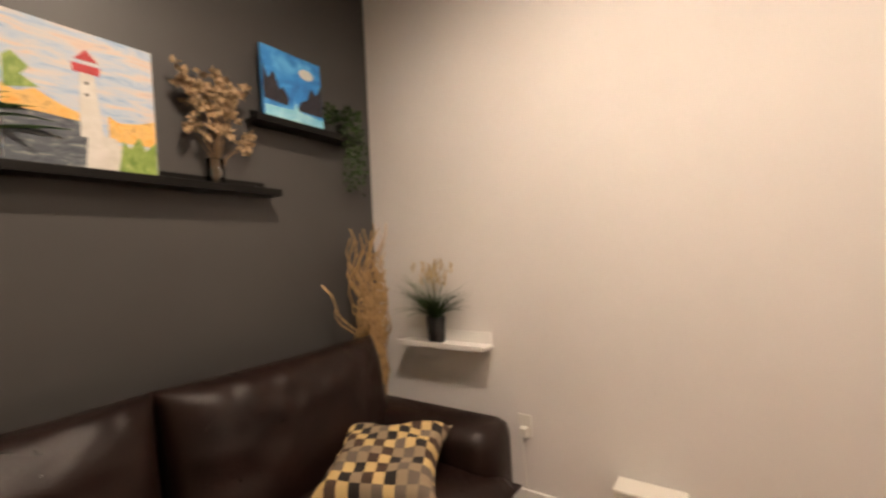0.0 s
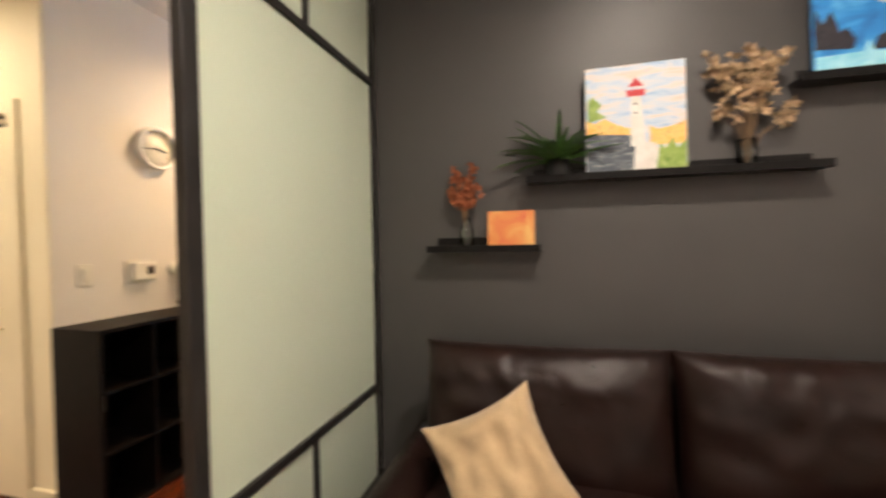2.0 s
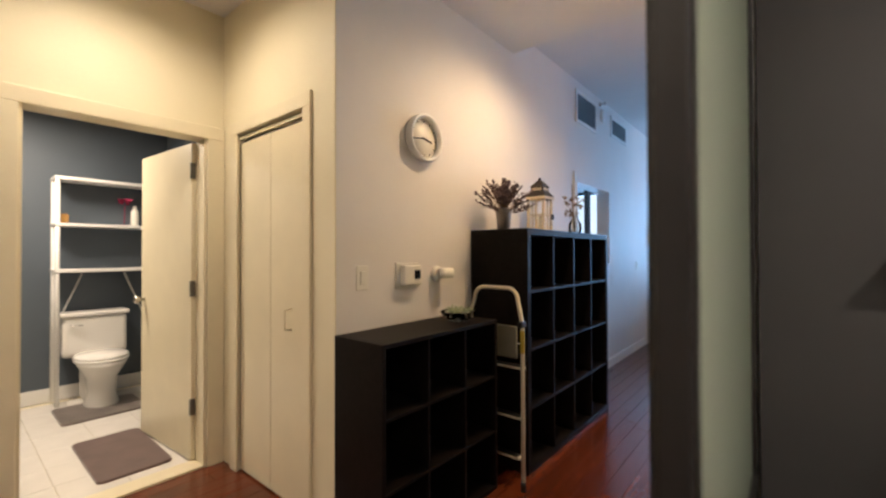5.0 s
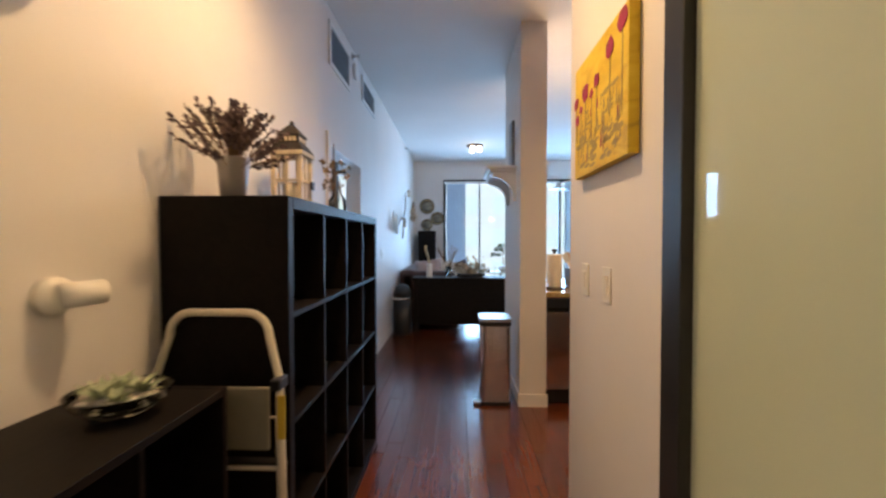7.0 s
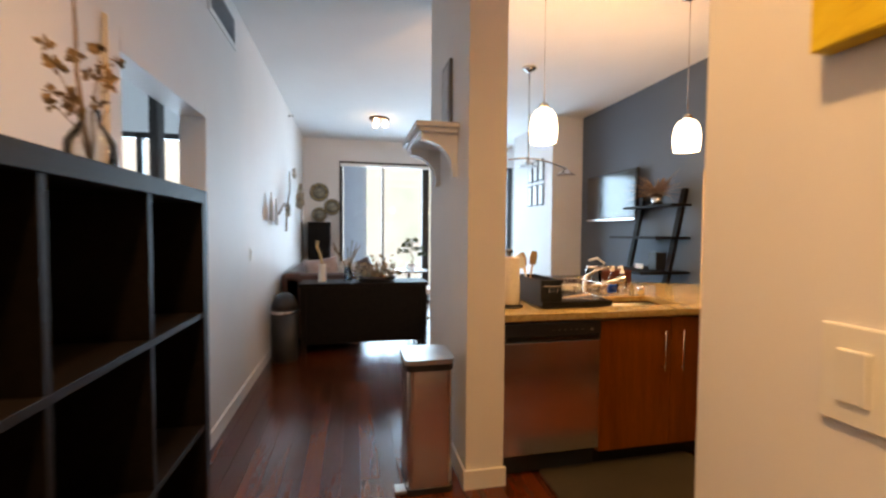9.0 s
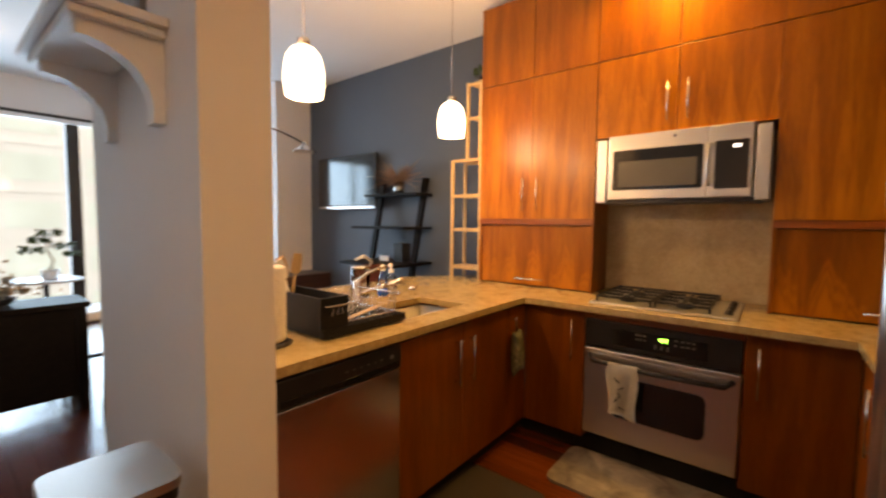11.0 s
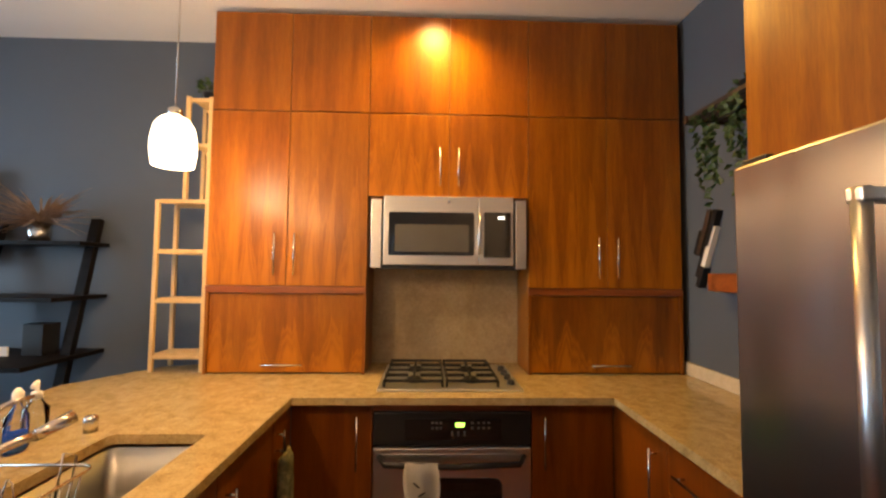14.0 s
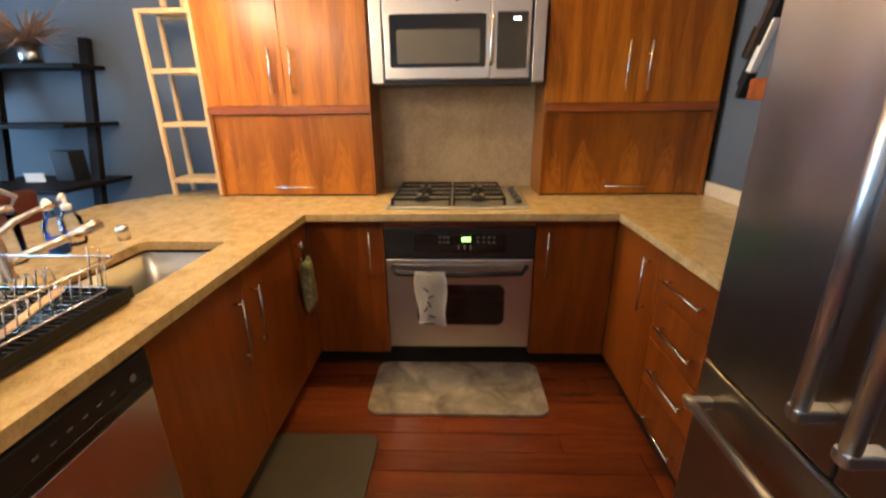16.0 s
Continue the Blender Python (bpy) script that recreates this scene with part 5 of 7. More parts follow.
# corbel shelf and picture on the pillar
s = thing("corbel_shelf", "white corbel shelf on the pillar", "shelf")
part("shelf_board", box(-1.035, -0.792, 4.65, 5.3, 1.925, 1.953, 0.004), WHITE, s)
part("moulding", box(-1.01, -0.792, 4.67, 5.28, 1.9, 1.925, 0.006), WHITE, s)
curve = [(-0.79, 1.9), (-0.99, 1.9), (-0.99, 1.86)] + [(-0.99 + 0.17 * math.sin(a * 0.157), 1.86 - 0.16 * (1 - math.cos(a * 0.157))) for a in range(1, 11)] + [(-0.82, 1.66), (-0.79, 1.66)]
for y in (4.7, 5.18):
    part("corbel", prism(curve, "y", y, y + 0.06), WHITE, s)
t = thing("framed_picture", "narrow grey framed picture standing on the corbel shelf", "picture", at=pose(-0.792, 4.83, 1.954))
part("frame", box(-0.02, 0, 0, 0.21, 0, 0.42, 0.003), surface("grey_frame", (0.16, 0.16, 0.17), 0.4), t)
part("print", box(-0.023, -0.02, 0.025, 0.185, 0.03, 0.39), surface("grey_print", (0.3, 0.32, 0.35), 0.4, vary=0.3, scale=12), t)


# recessed ceiling lights
BULB = glow("lit_bulb", (1.0, 0.8, 0.55), 25)
def can_light(x, y, z):
    t = thing("recessed_light", "round white recessed ceiling light, lit", "ceiling light", "recessed lights", pose(x, y, z))
    part("trim_ring", lathe([(0.085, 0), (0.085, -0.006), (0.06, -0.008), (0.058, 0.0)], seg=24, close=False), WHITE, t)
    part("lens", lathe([(0.058, -0.003), (0.03, -0.0045), (0.001, -0.005)], seg=24), BULB, t)


for cx, cy in KITCHEN_CANS:
    can_light(cx, cy, HIGH)
for cx, cy in ENTRY_CANS:
    can_light(cx, cy, LOW)
for cx, cy in DEN_CANS:
    can_light(cx, cy, HIGH)
t = thing("bathroom_light", "square white bathroom ceiling light", "ceiling light")
part("housing", box(-5.05, -4.55, 0.15, 0.65, 2.57, 2.6, 0.004), WHITE, t)

# ================= kitchen =================
FX, BX = 1.52, 1.16        # fronts of upper and base units on the oven wall
YS = (5.11, 4.665, 4.21, 3.746, 3.279, 2.814, 2.37)
GAP = 0.0018


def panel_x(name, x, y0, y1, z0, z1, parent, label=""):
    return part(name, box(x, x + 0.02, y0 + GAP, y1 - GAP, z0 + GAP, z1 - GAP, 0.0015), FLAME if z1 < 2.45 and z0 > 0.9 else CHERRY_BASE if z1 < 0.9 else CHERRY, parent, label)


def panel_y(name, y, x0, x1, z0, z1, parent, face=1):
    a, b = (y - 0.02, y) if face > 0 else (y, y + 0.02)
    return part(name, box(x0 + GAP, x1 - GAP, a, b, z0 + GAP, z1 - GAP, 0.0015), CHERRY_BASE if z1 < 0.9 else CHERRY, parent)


WALLX = 1.83
for i in range(6):
    y1, y0 = YS[i], YS[i + 1]
    c = thing("wall_cabinet", "reddish veneer top cabinet unit up to the ceiling", "cabinet", "kitchen cabinets")
    part("body", box(FX + 0.021, WALLX, y0, y1, 2.412, 3.0), CHERRY, c)
    panel_x("door", FX, y0, y1, 2.414, 3.0, c)
for i in (0, 1, 4, 5):
    y1, y0 = YS[i], YS[i + 1]
    c = thing("wall_cabinet", "tall reddish veneer wall cabinet unit with bar handle", "cabinet", "kitchen cabinets")
    part("body", box(FX + 0.021, WALLX, y0, y1, 1.366, 2.41), CHERRY, c)
    d = panel_x("door", FX, y0, y1, 1.405, 2.412, c)
    yh = y0 + 0.06 if i in (0, 4) else y1 - 0.05
    handle_bar("handle", (FX, yh, 1.465), (FX, yh, 1.7), (-1, 0, 0), d, CHROME)
for i in (2, 3):
    y1, y0 = YS[i], YS[i + 1]
    c = thing("wall_cabinet", "short reddish veneer cabinet unit above the microwave", "cabinet", "kitchen cabinets")
    part("body", box(FX + 0.021, WALLX, y0, y1, 1.926, 2.41), CHERRY, c)
    d = panel_x("door", FX, y0, y1, 1.924, 2.412, c)
    yh = y0 + 0.05 if i == 2 else y1 - 0.055
    handle_bar("handle", (FX, yh, 1.985), (FX, yh, 2.21), (-1, 0, 0), d, CHROME)
for y0, y1 in ((YS[2], YS[0]), (YS[6], YS[4])):
    c = thing("appliance_garage", "reddish veneer counter cabinet with a lift-up door", "cabinet", "counter cabinets")
    part("side", box(FX, WALLX, y0, y0 + 0.018, 0.912, 1.364), CHERRY, c)
    part("side", box(FX, WALLX, y1 - 0.018, y1, 0.912, 1.364), CHERRY, c)
    part("rail", box(FX - 0.006, FX + 0.018, y0, y1, 1.364, 1.403, 0.002), CHERRY_EDGE, c)
    part("body", box(FX + 0.04, WALLX, y0 + 0.018, y1 - 0.018, 0.912, 1.36), CHERRY, c)
    d = panel_x("lift_door", FX + 0.012, y0 + 0.018, y1 - 0.018, 0.918, 1.362, c)
    ym = (y0 + y1) / 2 + (0.01 if y0 > 4 else -0.02)
    handle_bar("handle", (FX + 0.012, ym - 0.115, 0.965), (FX + 0.012, ym + 0.115, 0.965), (-1, 0, 0), d, CHROME)
setting("wall_splash", box(1.815, WALLX + 0.1, YS[4] + 0.0, YS[2] - 0.0, 0.912, 1.93), SPLASH, "beige stone slab splashback behind the cooktop", "splashback")
setting("wall_kitchen_back", box(WALLX + 0.001, BLUE_X, 2.34, 5.105, 0, 3.0), BLUE_WALL, "slate blue wall behind the cabinets", "wall")

# microwave
m = thing("microwave", "stainless over-range microwave with black door glass", "microwave")
part("body", box(1.5, 1.8, 3.375, 4.115, 1.53, 1.92, 0.003), STEEL, m)
part("underside", box(1.5, 1.8, 3.33, 4.16, 1.505, 1.529), BLACK, m)
part("door", box(1.478, 1.5, 3.58, 4.115, 1.53, 1.922, 0.004), STEEL, m)
part("door_glass", prism(rounded(3.6, 4.085, 1.585, 1.83, 0.012), "x", 1.4745, 1.4785), DARK_GLASS, m)
part("door_screen", prism(rounded(3.63, 4.05, 1.605, 1.76, 0.01), "x", 1.4735, 1.475), surface("microwave_mesh", (0.09, 0.085, 0.075), 0.35, bumps=0.0), m)
part("control_panel", box(1.476, 1.5, 3.375, 3.575, 1.53, 1.922, 0.004), STEEL, m)
part("control_glass", prism(rounded(3.392, 3.545, 1.575, 1.835, 0.008), "x", 1.4735, 1.477), DARK_GLASS, m)
part("handle", tube([(1.476, 3.572, 1.6), (1.44, 3.572, 1.62), (1.435, 3.572, 1.71), (1.44, 3.572, 1.8), (1.476, 3.572, 1.82)], 0.011, 10), STEEL, m)
LED_W = glow("white_digits", (0.8, 0.9, 1.0), 4)
LED_G = glow("green_digits", (0.25, 1.0, 0.1), 6)
for i in range(4):
    part("display_digit", box(1.4725, 1.4735, 3.43 + i * 0.009, 3.436 + i * 0.009, 1.795, 1.81), LED_W, m)
part("brand_dot", prism(oval(3.745, 1.89, 0.01, 0.01), "x", 1.477, 1.4785), CHROME, m)
for y0, y1 in ((4.125, 4.185), (3.3, 3.362)):
    part("filler_panel", box(1.482, 1.7, y0, y1, 1.512, 1.905, 0.003), STEEL, m)

# cooktop
t = thing("gas_cooktop", "stainless gas cooktop with black iron grates", "cooktop")
part("tray", box(1.175, 1.72, 3.385, 4.1, 0.911, 0.925, 0.005), STEEL, t)
for y0, y1 in ((3.775, 4.075), (3.5, 3.765)):
    bm = bmesh.new()
    for y in (y0, y1 - 0.012):
        put_box(bm, 1.21, 1.69, y, y + 0.009, 0.948, 0.962, 0.002)
    for x in (1.21, 1.44, 1.678):
        put_box(bm, x, x + 0.009, y0, y1, 0.948, 0.962, 0.002)
    ym = (y0 + y1) / 2
    for xc in (1.33, 1.56):
        put_box(bm, xc - 0.09, xc - 0.025, ym - 0.006, ym + 0.006, 0.948, 0.963)
        put_box(bm, xc + 0.025, xc + 0.09, ym - 0.006, ym + 0.006, 0.948, 0.963)
        put_box(bm, xc - 0.006, xc + 0.006, y0, ym - 0.03, 0.948, 0.963)
        put_box(bm, xc - 0.006, xc + 0.006, ym + 0.03, y1, 0.948, 0.963)
    for x in (1.215, 1.683):
        for y in (y0 + 0.006, y1 - 0.006):
            put_box(bm, x - 0.006, x + 0.006, y - 0.006, y + 0.006, 0.924, 0.949)
    part("grate", bm, MATT_BLACK, t)
    for xc in (1.33, 1.56):
        part("burner", lathe([(0.045, 0.925), (0.045, 0.935), (0.032, 0.937), (0.032, 0.946), (0.01, 0.948)], xc, ym, 0, 20), MATT_BLACK, t)
for x in (1.27, 1.37, 1.47, 1.57):
    part("knob", lathe([(0.02, 0.925), (0.02, 0.93), (0.016, 0.95), (0.004, 0.952)], x, 3.43, 0, 16), BLACK, t)

# oven
o = thing("wall_oven", "stainless wall oven with black control panel and window", "oven")
part("body", box(1.18, 1.78, 3.36, 4.11, 0.14, 0.82), STEEL, o)
part("control_panel", box(1.152, 1.18, 3.355, 4.112, 0.665, 0.825, 0.006), BLACK, o)
part("control_glass", box(1.1505, 1.1525, 3.5, 3.96, 0.695, 0.79), DARK_GLASS, o)
for i in range(4):
    part("display_digit", box(1.1493, 1.1505, 3.71 - i * 0.011, 3.718 - i * 0.011, 0.755, 0.775), LED_G, o)
GREY_MARK = surface("grey_print_marks", (0.16, 0.16, 0.16), 0.5, bumps=0.0)
for k, y in enumerate((3.83, 3.81, 3.79, 3.64, 3.61, 3.585, 3.56)):
    for z in (0.745, 0.77):
        part("key_mark", box(1.1493, 1.1505, y - 0.007, y + 0.005, z, z + 0.009), GREY_MARK, o)
for y in (3.735, 3.705, 3.675):
    part("key_mark", box(1.1493, 1.1505, y - 0.004, y + 0.004, 0.712, 0.735), GREY_MARK, o)
part("door", box(1.148, 1.18, 3.357, 4.11, 0.148, 0.658, 0.006), STEEL, o)
part("door_window", prism(rounded(3.495, 3.955, 0.285, 0.52, 0.04), "x", 1.1445, 1.1485), DARK_GLASS, o)
hb = tube([(1.15, 4.08, 0.618), (1.105, 4.05, 0.6), (1.098, 3.735, 0.592), (1.105, 3.42, 0.6), (1.15, 3.39, 0.618)], 0.014, 12)
part("door_handle", hb, BLACK, o, "curved dark oven handle")
part("door_handle_trim", box(1.1445, 1.1485, 3.4, 4.07, 0.607, 0.632, 0.002), STEEL, o)


def towel():
    bm = bmesh.new()
    n, k = 10, 14
    rows = []
    rnd = random.Random(2)
    for j in range(k + 1):
        t_ = j / k
        row = []
        for i in range(n + 1):
            u = i / n
            y = 3.955 - 0.15 * u - 0.012 * t_ + 0.008 * math.sin(6 * t_ + 3 * u)
            z = 0.615 - 0.285 * t_ + 0.01 * math.sin(5 * u) * t_
            x = 1.088 - 0.02 * min(1, t_ * 8) + 0.007 * math.sin(9 * u + 2.5 * t_)
            row.append(bm.verts.new((x, y, z)))
        rows.append(row)
    for a, b in zip(rows, rows[1:]):
        for i in range(n):
            bm.faces.new((a[i], a[i + 1], b[i + 1], b[i])).smooth = True
    r = bmesh.ops.solidify(bm, geom=bm.faces[:], thickness=0.008)
    return bm


t = thing("dish_towel", "white dish towel with dark sketch hung on the oven handle", "towel")
c = part("cloth", towel(), TOWEL, t)
for a in ((3.9, 0.53, 40), (3.875, 0.49, -30), (3.885, 0.45, 65), (3.9, 0.42, -60), (3.87, 0.38, 20)):
    part("printed_mark", spin(box(-0.002, 0.002, -0.018, 0.018, -0.003, 0.003), Matrix.Translation((1.0585, a[0], a[1])) @ Matrix.Rotation(radians(a[2]), 4, "X")), MATT_BLACK, t)

# base units of the oven wall
def base_unit(name, label, make):
    c = thing(name, label, "cabinet", "kitchen cabinets")
    make(c)
    return c


def unit_left(c):
    part("body", box(BX + 0.021, 1.8, 4.115, 4.49, 0.1, 0.862), CHERRY, c)
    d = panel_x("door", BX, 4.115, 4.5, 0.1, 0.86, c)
    handle_bar("handle", (BX, 4.185, 0.56), (BX, 4.185, 0.81), (-1, 0, 0), d, CHROME)


def unit_right(c):
    part("body", box(BX + 0.021, 1.8, 2.96, 3.35, 0.1, 0.862), CHERRY, c)
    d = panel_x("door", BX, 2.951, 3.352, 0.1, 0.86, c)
    handle_bar("handle", (BX, 3.293, 0.565), (BX, 3.293, 0.81), (-1, 0, 0), d, CHROME)


base_unit("base_cabinet", "reddish veneer base cabinet beside the oven", unit_left)
base_unit("base_cabinet", "reddish veneer base cabinet beside the oven", unit_right)
c = thing("oven_filler", "reddish veneer rails around the oven", "cabinet", "kitchen cabinets")
part("top_rail", box(BX, BX + 0.02, 3.354, 4.113, 0.828, 0.861), CHERRY_EDGE, c)
setting("trim_plinth", box(1.225, 1.24, 2.9, 4.56, 0.0, 0.1), MATT_BLACK, "dark recessed plinth under the cabinets", "plinth")
setting("trim_plinth_peninsula", box(-0.58, 1.225, 4.56, 4.575, 0.0, 0.1), MATT_BLACK, "dark recessed plinth under the peninsula", "plinth")
setting("trim_plinth_south", box(0.26, 1.225, 2.88, 2.9, 0.0, 0.1), MATT_BLACK, "dark recessed plinth under the drawers", "plinth")


# peninsula fronts
def unit_sink_a(c):
    part("body", box(0.0, 0.466, 4.521, 5.05, 0.1, 0.7), CHERRY, c)
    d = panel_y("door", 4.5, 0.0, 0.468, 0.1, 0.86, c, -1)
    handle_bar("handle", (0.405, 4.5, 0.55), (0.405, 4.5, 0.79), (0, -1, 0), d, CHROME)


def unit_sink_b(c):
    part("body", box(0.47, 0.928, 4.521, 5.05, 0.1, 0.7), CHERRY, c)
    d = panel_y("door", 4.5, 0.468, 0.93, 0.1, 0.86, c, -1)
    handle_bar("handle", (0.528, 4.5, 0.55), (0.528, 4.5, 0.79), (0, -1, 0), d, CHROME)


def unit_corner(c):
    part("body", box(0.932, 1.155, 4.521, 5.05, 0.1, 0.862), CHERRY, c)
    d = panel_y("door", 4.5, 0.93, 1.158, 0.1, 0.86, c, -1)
    handle_bar("handle", (0.975, 4.5, 0.7), (0.975, 4.5, 0.81), (0, -1, 0), d, CHROME)


for fn in (unit_sink_a, unit_sink_b, unit_corner):
    base_unit("base_cabinet", "reddish veneer base cabinet under the sink counter", fn)
c = thing("peninsula_back", "reddish veneer back panel of the peninsula", "cabinet", "kitchen cabinets")
part("back_panel", box(-0.58, 1.6, 5.2, 5.22, 0.0, 0.862), CHERRY, c)

# dishwasher
w = thing("dishwasher", "stainless dishwasher with black control strip", "dishwasher")
part("body", box(-0.578, -0.004, 4.53, 5.1, 0.1, 0.86), BLACK, w)
part("door", box(-0.578, -0.003, 4.495, 4.53, 0.13, 0.752, 0.004), STEEL_V, w)
part("control_strip", box(-0.578, -0.003, 4.487, 4.53, 0.757, 0.86, 0.006), BLACK, w)
part("handle_recess", box(-0.56, -0.02, 4.484, 4.488, 0.765, 0.79, 0.001), DARK_GLASS, w)
for i in range(6):
    part("key_mark", box(-0.3 + i * 0.035, -0.288 + i * 0.035, 4.4862, 4.4872, 0.815, 0.819), GREY_MARK, w)
part("dial_mark", prism(oval(-0.06, 0.815, 0.009, 0.009), "y", 4.4862, 4.4872), GREY_MARK, w)
part("kick_plate", box(-0.578, -0.003, 4.545, 4.56, 0.01, 0.125), BLACK, w)

# south run: door unit and four drawers
def unit_south_door(c):
    part("body", box(0.702, 1.15, 2.345, 2.929, 0.1, 0.862), CHERRY, c)
    d = panel_y("door", 2.95, 0.7, 1.159, 0.1, 0.86, c)
    handle_bar("handle", (0.775, 2.95, 0.565), (0.775, 2.95, 0.81), (0, 1, 0), d, CHROME)


def unit_drawers(c):
    part("body", box(0.262, 0.698, 2.345, 2.929, 0.1, 0.862), CHERRY, c)
    for z0, z1, zh in ((0.68, 0.86, 0.775), (0.49, 0.68, 0.58), (0.29, 0.49, 0.385), (0.1, 0.29, 0.165)):
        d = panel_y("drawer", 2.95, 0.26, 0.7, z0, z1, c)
        handle_bar("handle", (0.36, 2.95, zh), (0.615, 2.95, zh), (0, 1, 0), d, CHROME)


base_unit("base_cabinet", "reddish veneer corner base cabinet", unit_south_door)
base_unit("drawer_unit", "reddish veneer unit of four drawers", unit_drawers)

# worktop with the sink cut out, built of stone pieces that meet at the joints
SX0, SX1, SY0, SY1 = -0.08, 0.665, 4.635, 4.97
top = thing("countertop", "beige speckled granite worktop around the kitchen", "countertop")
bm = bmesh.new()
Z0, Z1 = 0.876, 0.91
outline = [(-0.583, 4.478), (1.09, 4.478), (1.09, 2.976), (0.25, 2.976), (0.25, 2.332), (1.83, 2.332), (1.83, 5.13), (1.7, 5.44), (1.3, 5.68), (-0.583, 5.68)]
lo = [bm.verts.new((x, y, Z0)) for x, y in outline]
hi = [bm.verts.new((x, y, Z1)) for x, y in outline]
hole = rounded(SX0, SX1, SY0, SY1, 0.025)
hl = [bm.verts.new((x, y, Z0)) for x, y in hole]
hh = [bm.verts.new((x, y, Z1)) for x, y in hole]
def ring_edges(vs):
    return [bm.edges.new((a, b)) for a, b in zip(vs, vs[1:] + vs[:1])]
for ring_a, ring_b in ((lo, hl), (hi, hh)):
    bmesh.ops.triangle_fill(bm, use_beauty=True, use_dissolve=False, edges=ring_edges(ring_a) + ring_edges(ring_b))
for a, b in ((lo, hi), (hl, hh)):
    for i in range(len(a)):
        bm.faces.new((a[i], a[(i + 1) % len(a)], b[(i + 1) % len(a)], b[i]))
bmesh.ops.recalc_face_normals(bm, faces=bm.faces[:])
part("slab", bm, GRANITE, top)
for a in ((-0.578, 1.1, 4.5, 4.52), (1.112, 1.132, 2.97, 4.5), (0.262, 1.11, 2.93, 2.95)):
    part("edge_batten", box(*a, 0.8635, 0.8755), CHERRY_EDGE, top, "reddish wooden batten below the stone")
# same granite as the slab; the light falling on the upstand is in its colour
part("upstand", box(0.26, 1.83, 2.333, 2.352, 0.912, 0.985, 0.002), stone("lit_granite", (0.62, 0.53, 0.38), (0.5, 0.41, 0.27), (0.7, 0.62, 0.48), 0.12, 20), top, "granite upstand in a paler tone for the light on it")

# sink
s = thing("sink", "undermount stainless steel sink", "sink")
bm = bmesh.new()
prev = None
for inset, z in ((-0.012, 0.864), (-0.002, 0.864), (0.004, 0.72), (0.03, 0.69)):
    ring = [bm.verts.new((x, y, z)) for x, y in rounded(SX0 + inset, SX1 - inset, SY0 + inset, SY1 - inset, 0.028)]
    if prev:
        for i in range(len(ring)):
            bm.faces.new((prev[i], prev[(i + 1) % len(ring)], ring[(i + 1) % len(ring)], ring[i])).smooth = True
    prev = ring
bm.faces.new(prev)
bmesh.ops.recalc_face_normals(bm, faces=bm.faces[:])
for f_ in bm.faces:
    f_.normal_flip()
part("basin", bm, steel("sink_steel", (0.3, 0.3, 0.295), 0.34, (8, 8, 8)), s)
part("drain", lathe([(0.045, 0.692), (0.045, 0.695), (0.03, 0.694), (0.005, 0.69)], 0.3, 4.8, 0, 18), CHROME, s)

# faucet
t = thing("kitchen_faucet", "chrome single-lever pull-out kitchen faucet", "faucet", at=pose(0.27, 5.1, 0.911))
part("body", lathe([(0.03, 0), (0.03, 0.01), (0.024, 0.02), (0.024, 0.12), (0.02, 0.135), (0.006, 0.14)], seg=20), CHROME, t)
part("spout", tube([(0.0, 0, 0.05), (0.06, -0.05, 0.075), (0.13, -0.11, 0.1)], 0.013, 12), CHROME, t)
part("spray_head", tube([(0.13, -0.11, 0.1), (0.15, -0.126, 0.108), (0.2, -0.16, 0.13)], 0.015, 12, 0.021), CHROME, t)
part("lever", tube([(0, 0, 0.125), (0.05, -0.025, 0.17), (0.11, -0.05, 0.195), (0.16, -0.07, 0.2)], 0.011, 10, 0.006), CHROME, t)

# bottles at the sink
t = thing("soap_dispenser", "clear plastic pump bottle with a white pump", "bottle", at=pose(0.63, 5.2, 0.911))
part("bottle", lathe([(0.032, 0), (0.036, 0.01), (0.036, 0.1), (0.015, 0.13), (0.015, 0.14)], seg=20), thin_glass("clear_plastic", (0.95, 0.97, 0.98)), t)
part("pump", tube([(0, 0, 0.135), (0, 0, 0.185), (0, 0, 0.19), (-0.02, -0.012, 0.192), (-0.05, -0.03, 0.185)], 0.007, 10), WHITE, t)
part("collar", lathe([(0.016, 0.135), (0.016, 0.155), (0.008, 0.16)], seg=16), WHITE, t)
t = thing("blue_soap_bottle", "clear bottle with blue dish liquid", "bottle", at=pose(0.52, 5.16, 0.911))
part("bottle", lathe([(0.035, 0), (0.038, 0.01), (0.036, 0.11), (0.014, 0.14), (0.014, 0.165)], seg=20, sy=0.7), thin_glass("clear_bottle", (0.95, 0.97, 0.99)), t)
part("liquid", lathe([(0.03, 0.004), (0.033, 0.012), (0.033, 0.06), (0.03, 0.062)], seg=20, sy=0.7), surface("blue_liquid", (0.02, 0.12, 0.55), 0.1, bumps=0.0), t)
part("cap", lathe([(0.015, 0.16), (0.015, 0.185), (0.006, 0.2)], seg=14), PLASTIC, t)
t = thing("clear_jug", "clear plastic jug with a grey handle", "jug", at=pose(0.42, 5.25, 0.911))
part("body", lathe([(0.05, 0), (0.055, 0.01), (0.058, 0.17), (0.052, 0.175)], seg=20), thin_glass("clear_jug_plastic", (0.93, 0.96, 0.98)), t)
part("lid", lathe([(0.055, 0.175), (0.055, 0.19), (0.02, 0.195)], seg=20), CHROME, t)
part("handle", tube([(0.05, 0, 0.16), (0.09, 0.0, 0.21), (0.03, 0.0, 0.25), (-0.05, -0.01, 0.235)], 0.009, 8), surface("grey_plastic", (0.4, 0.44, 0.48), 0.35), t)
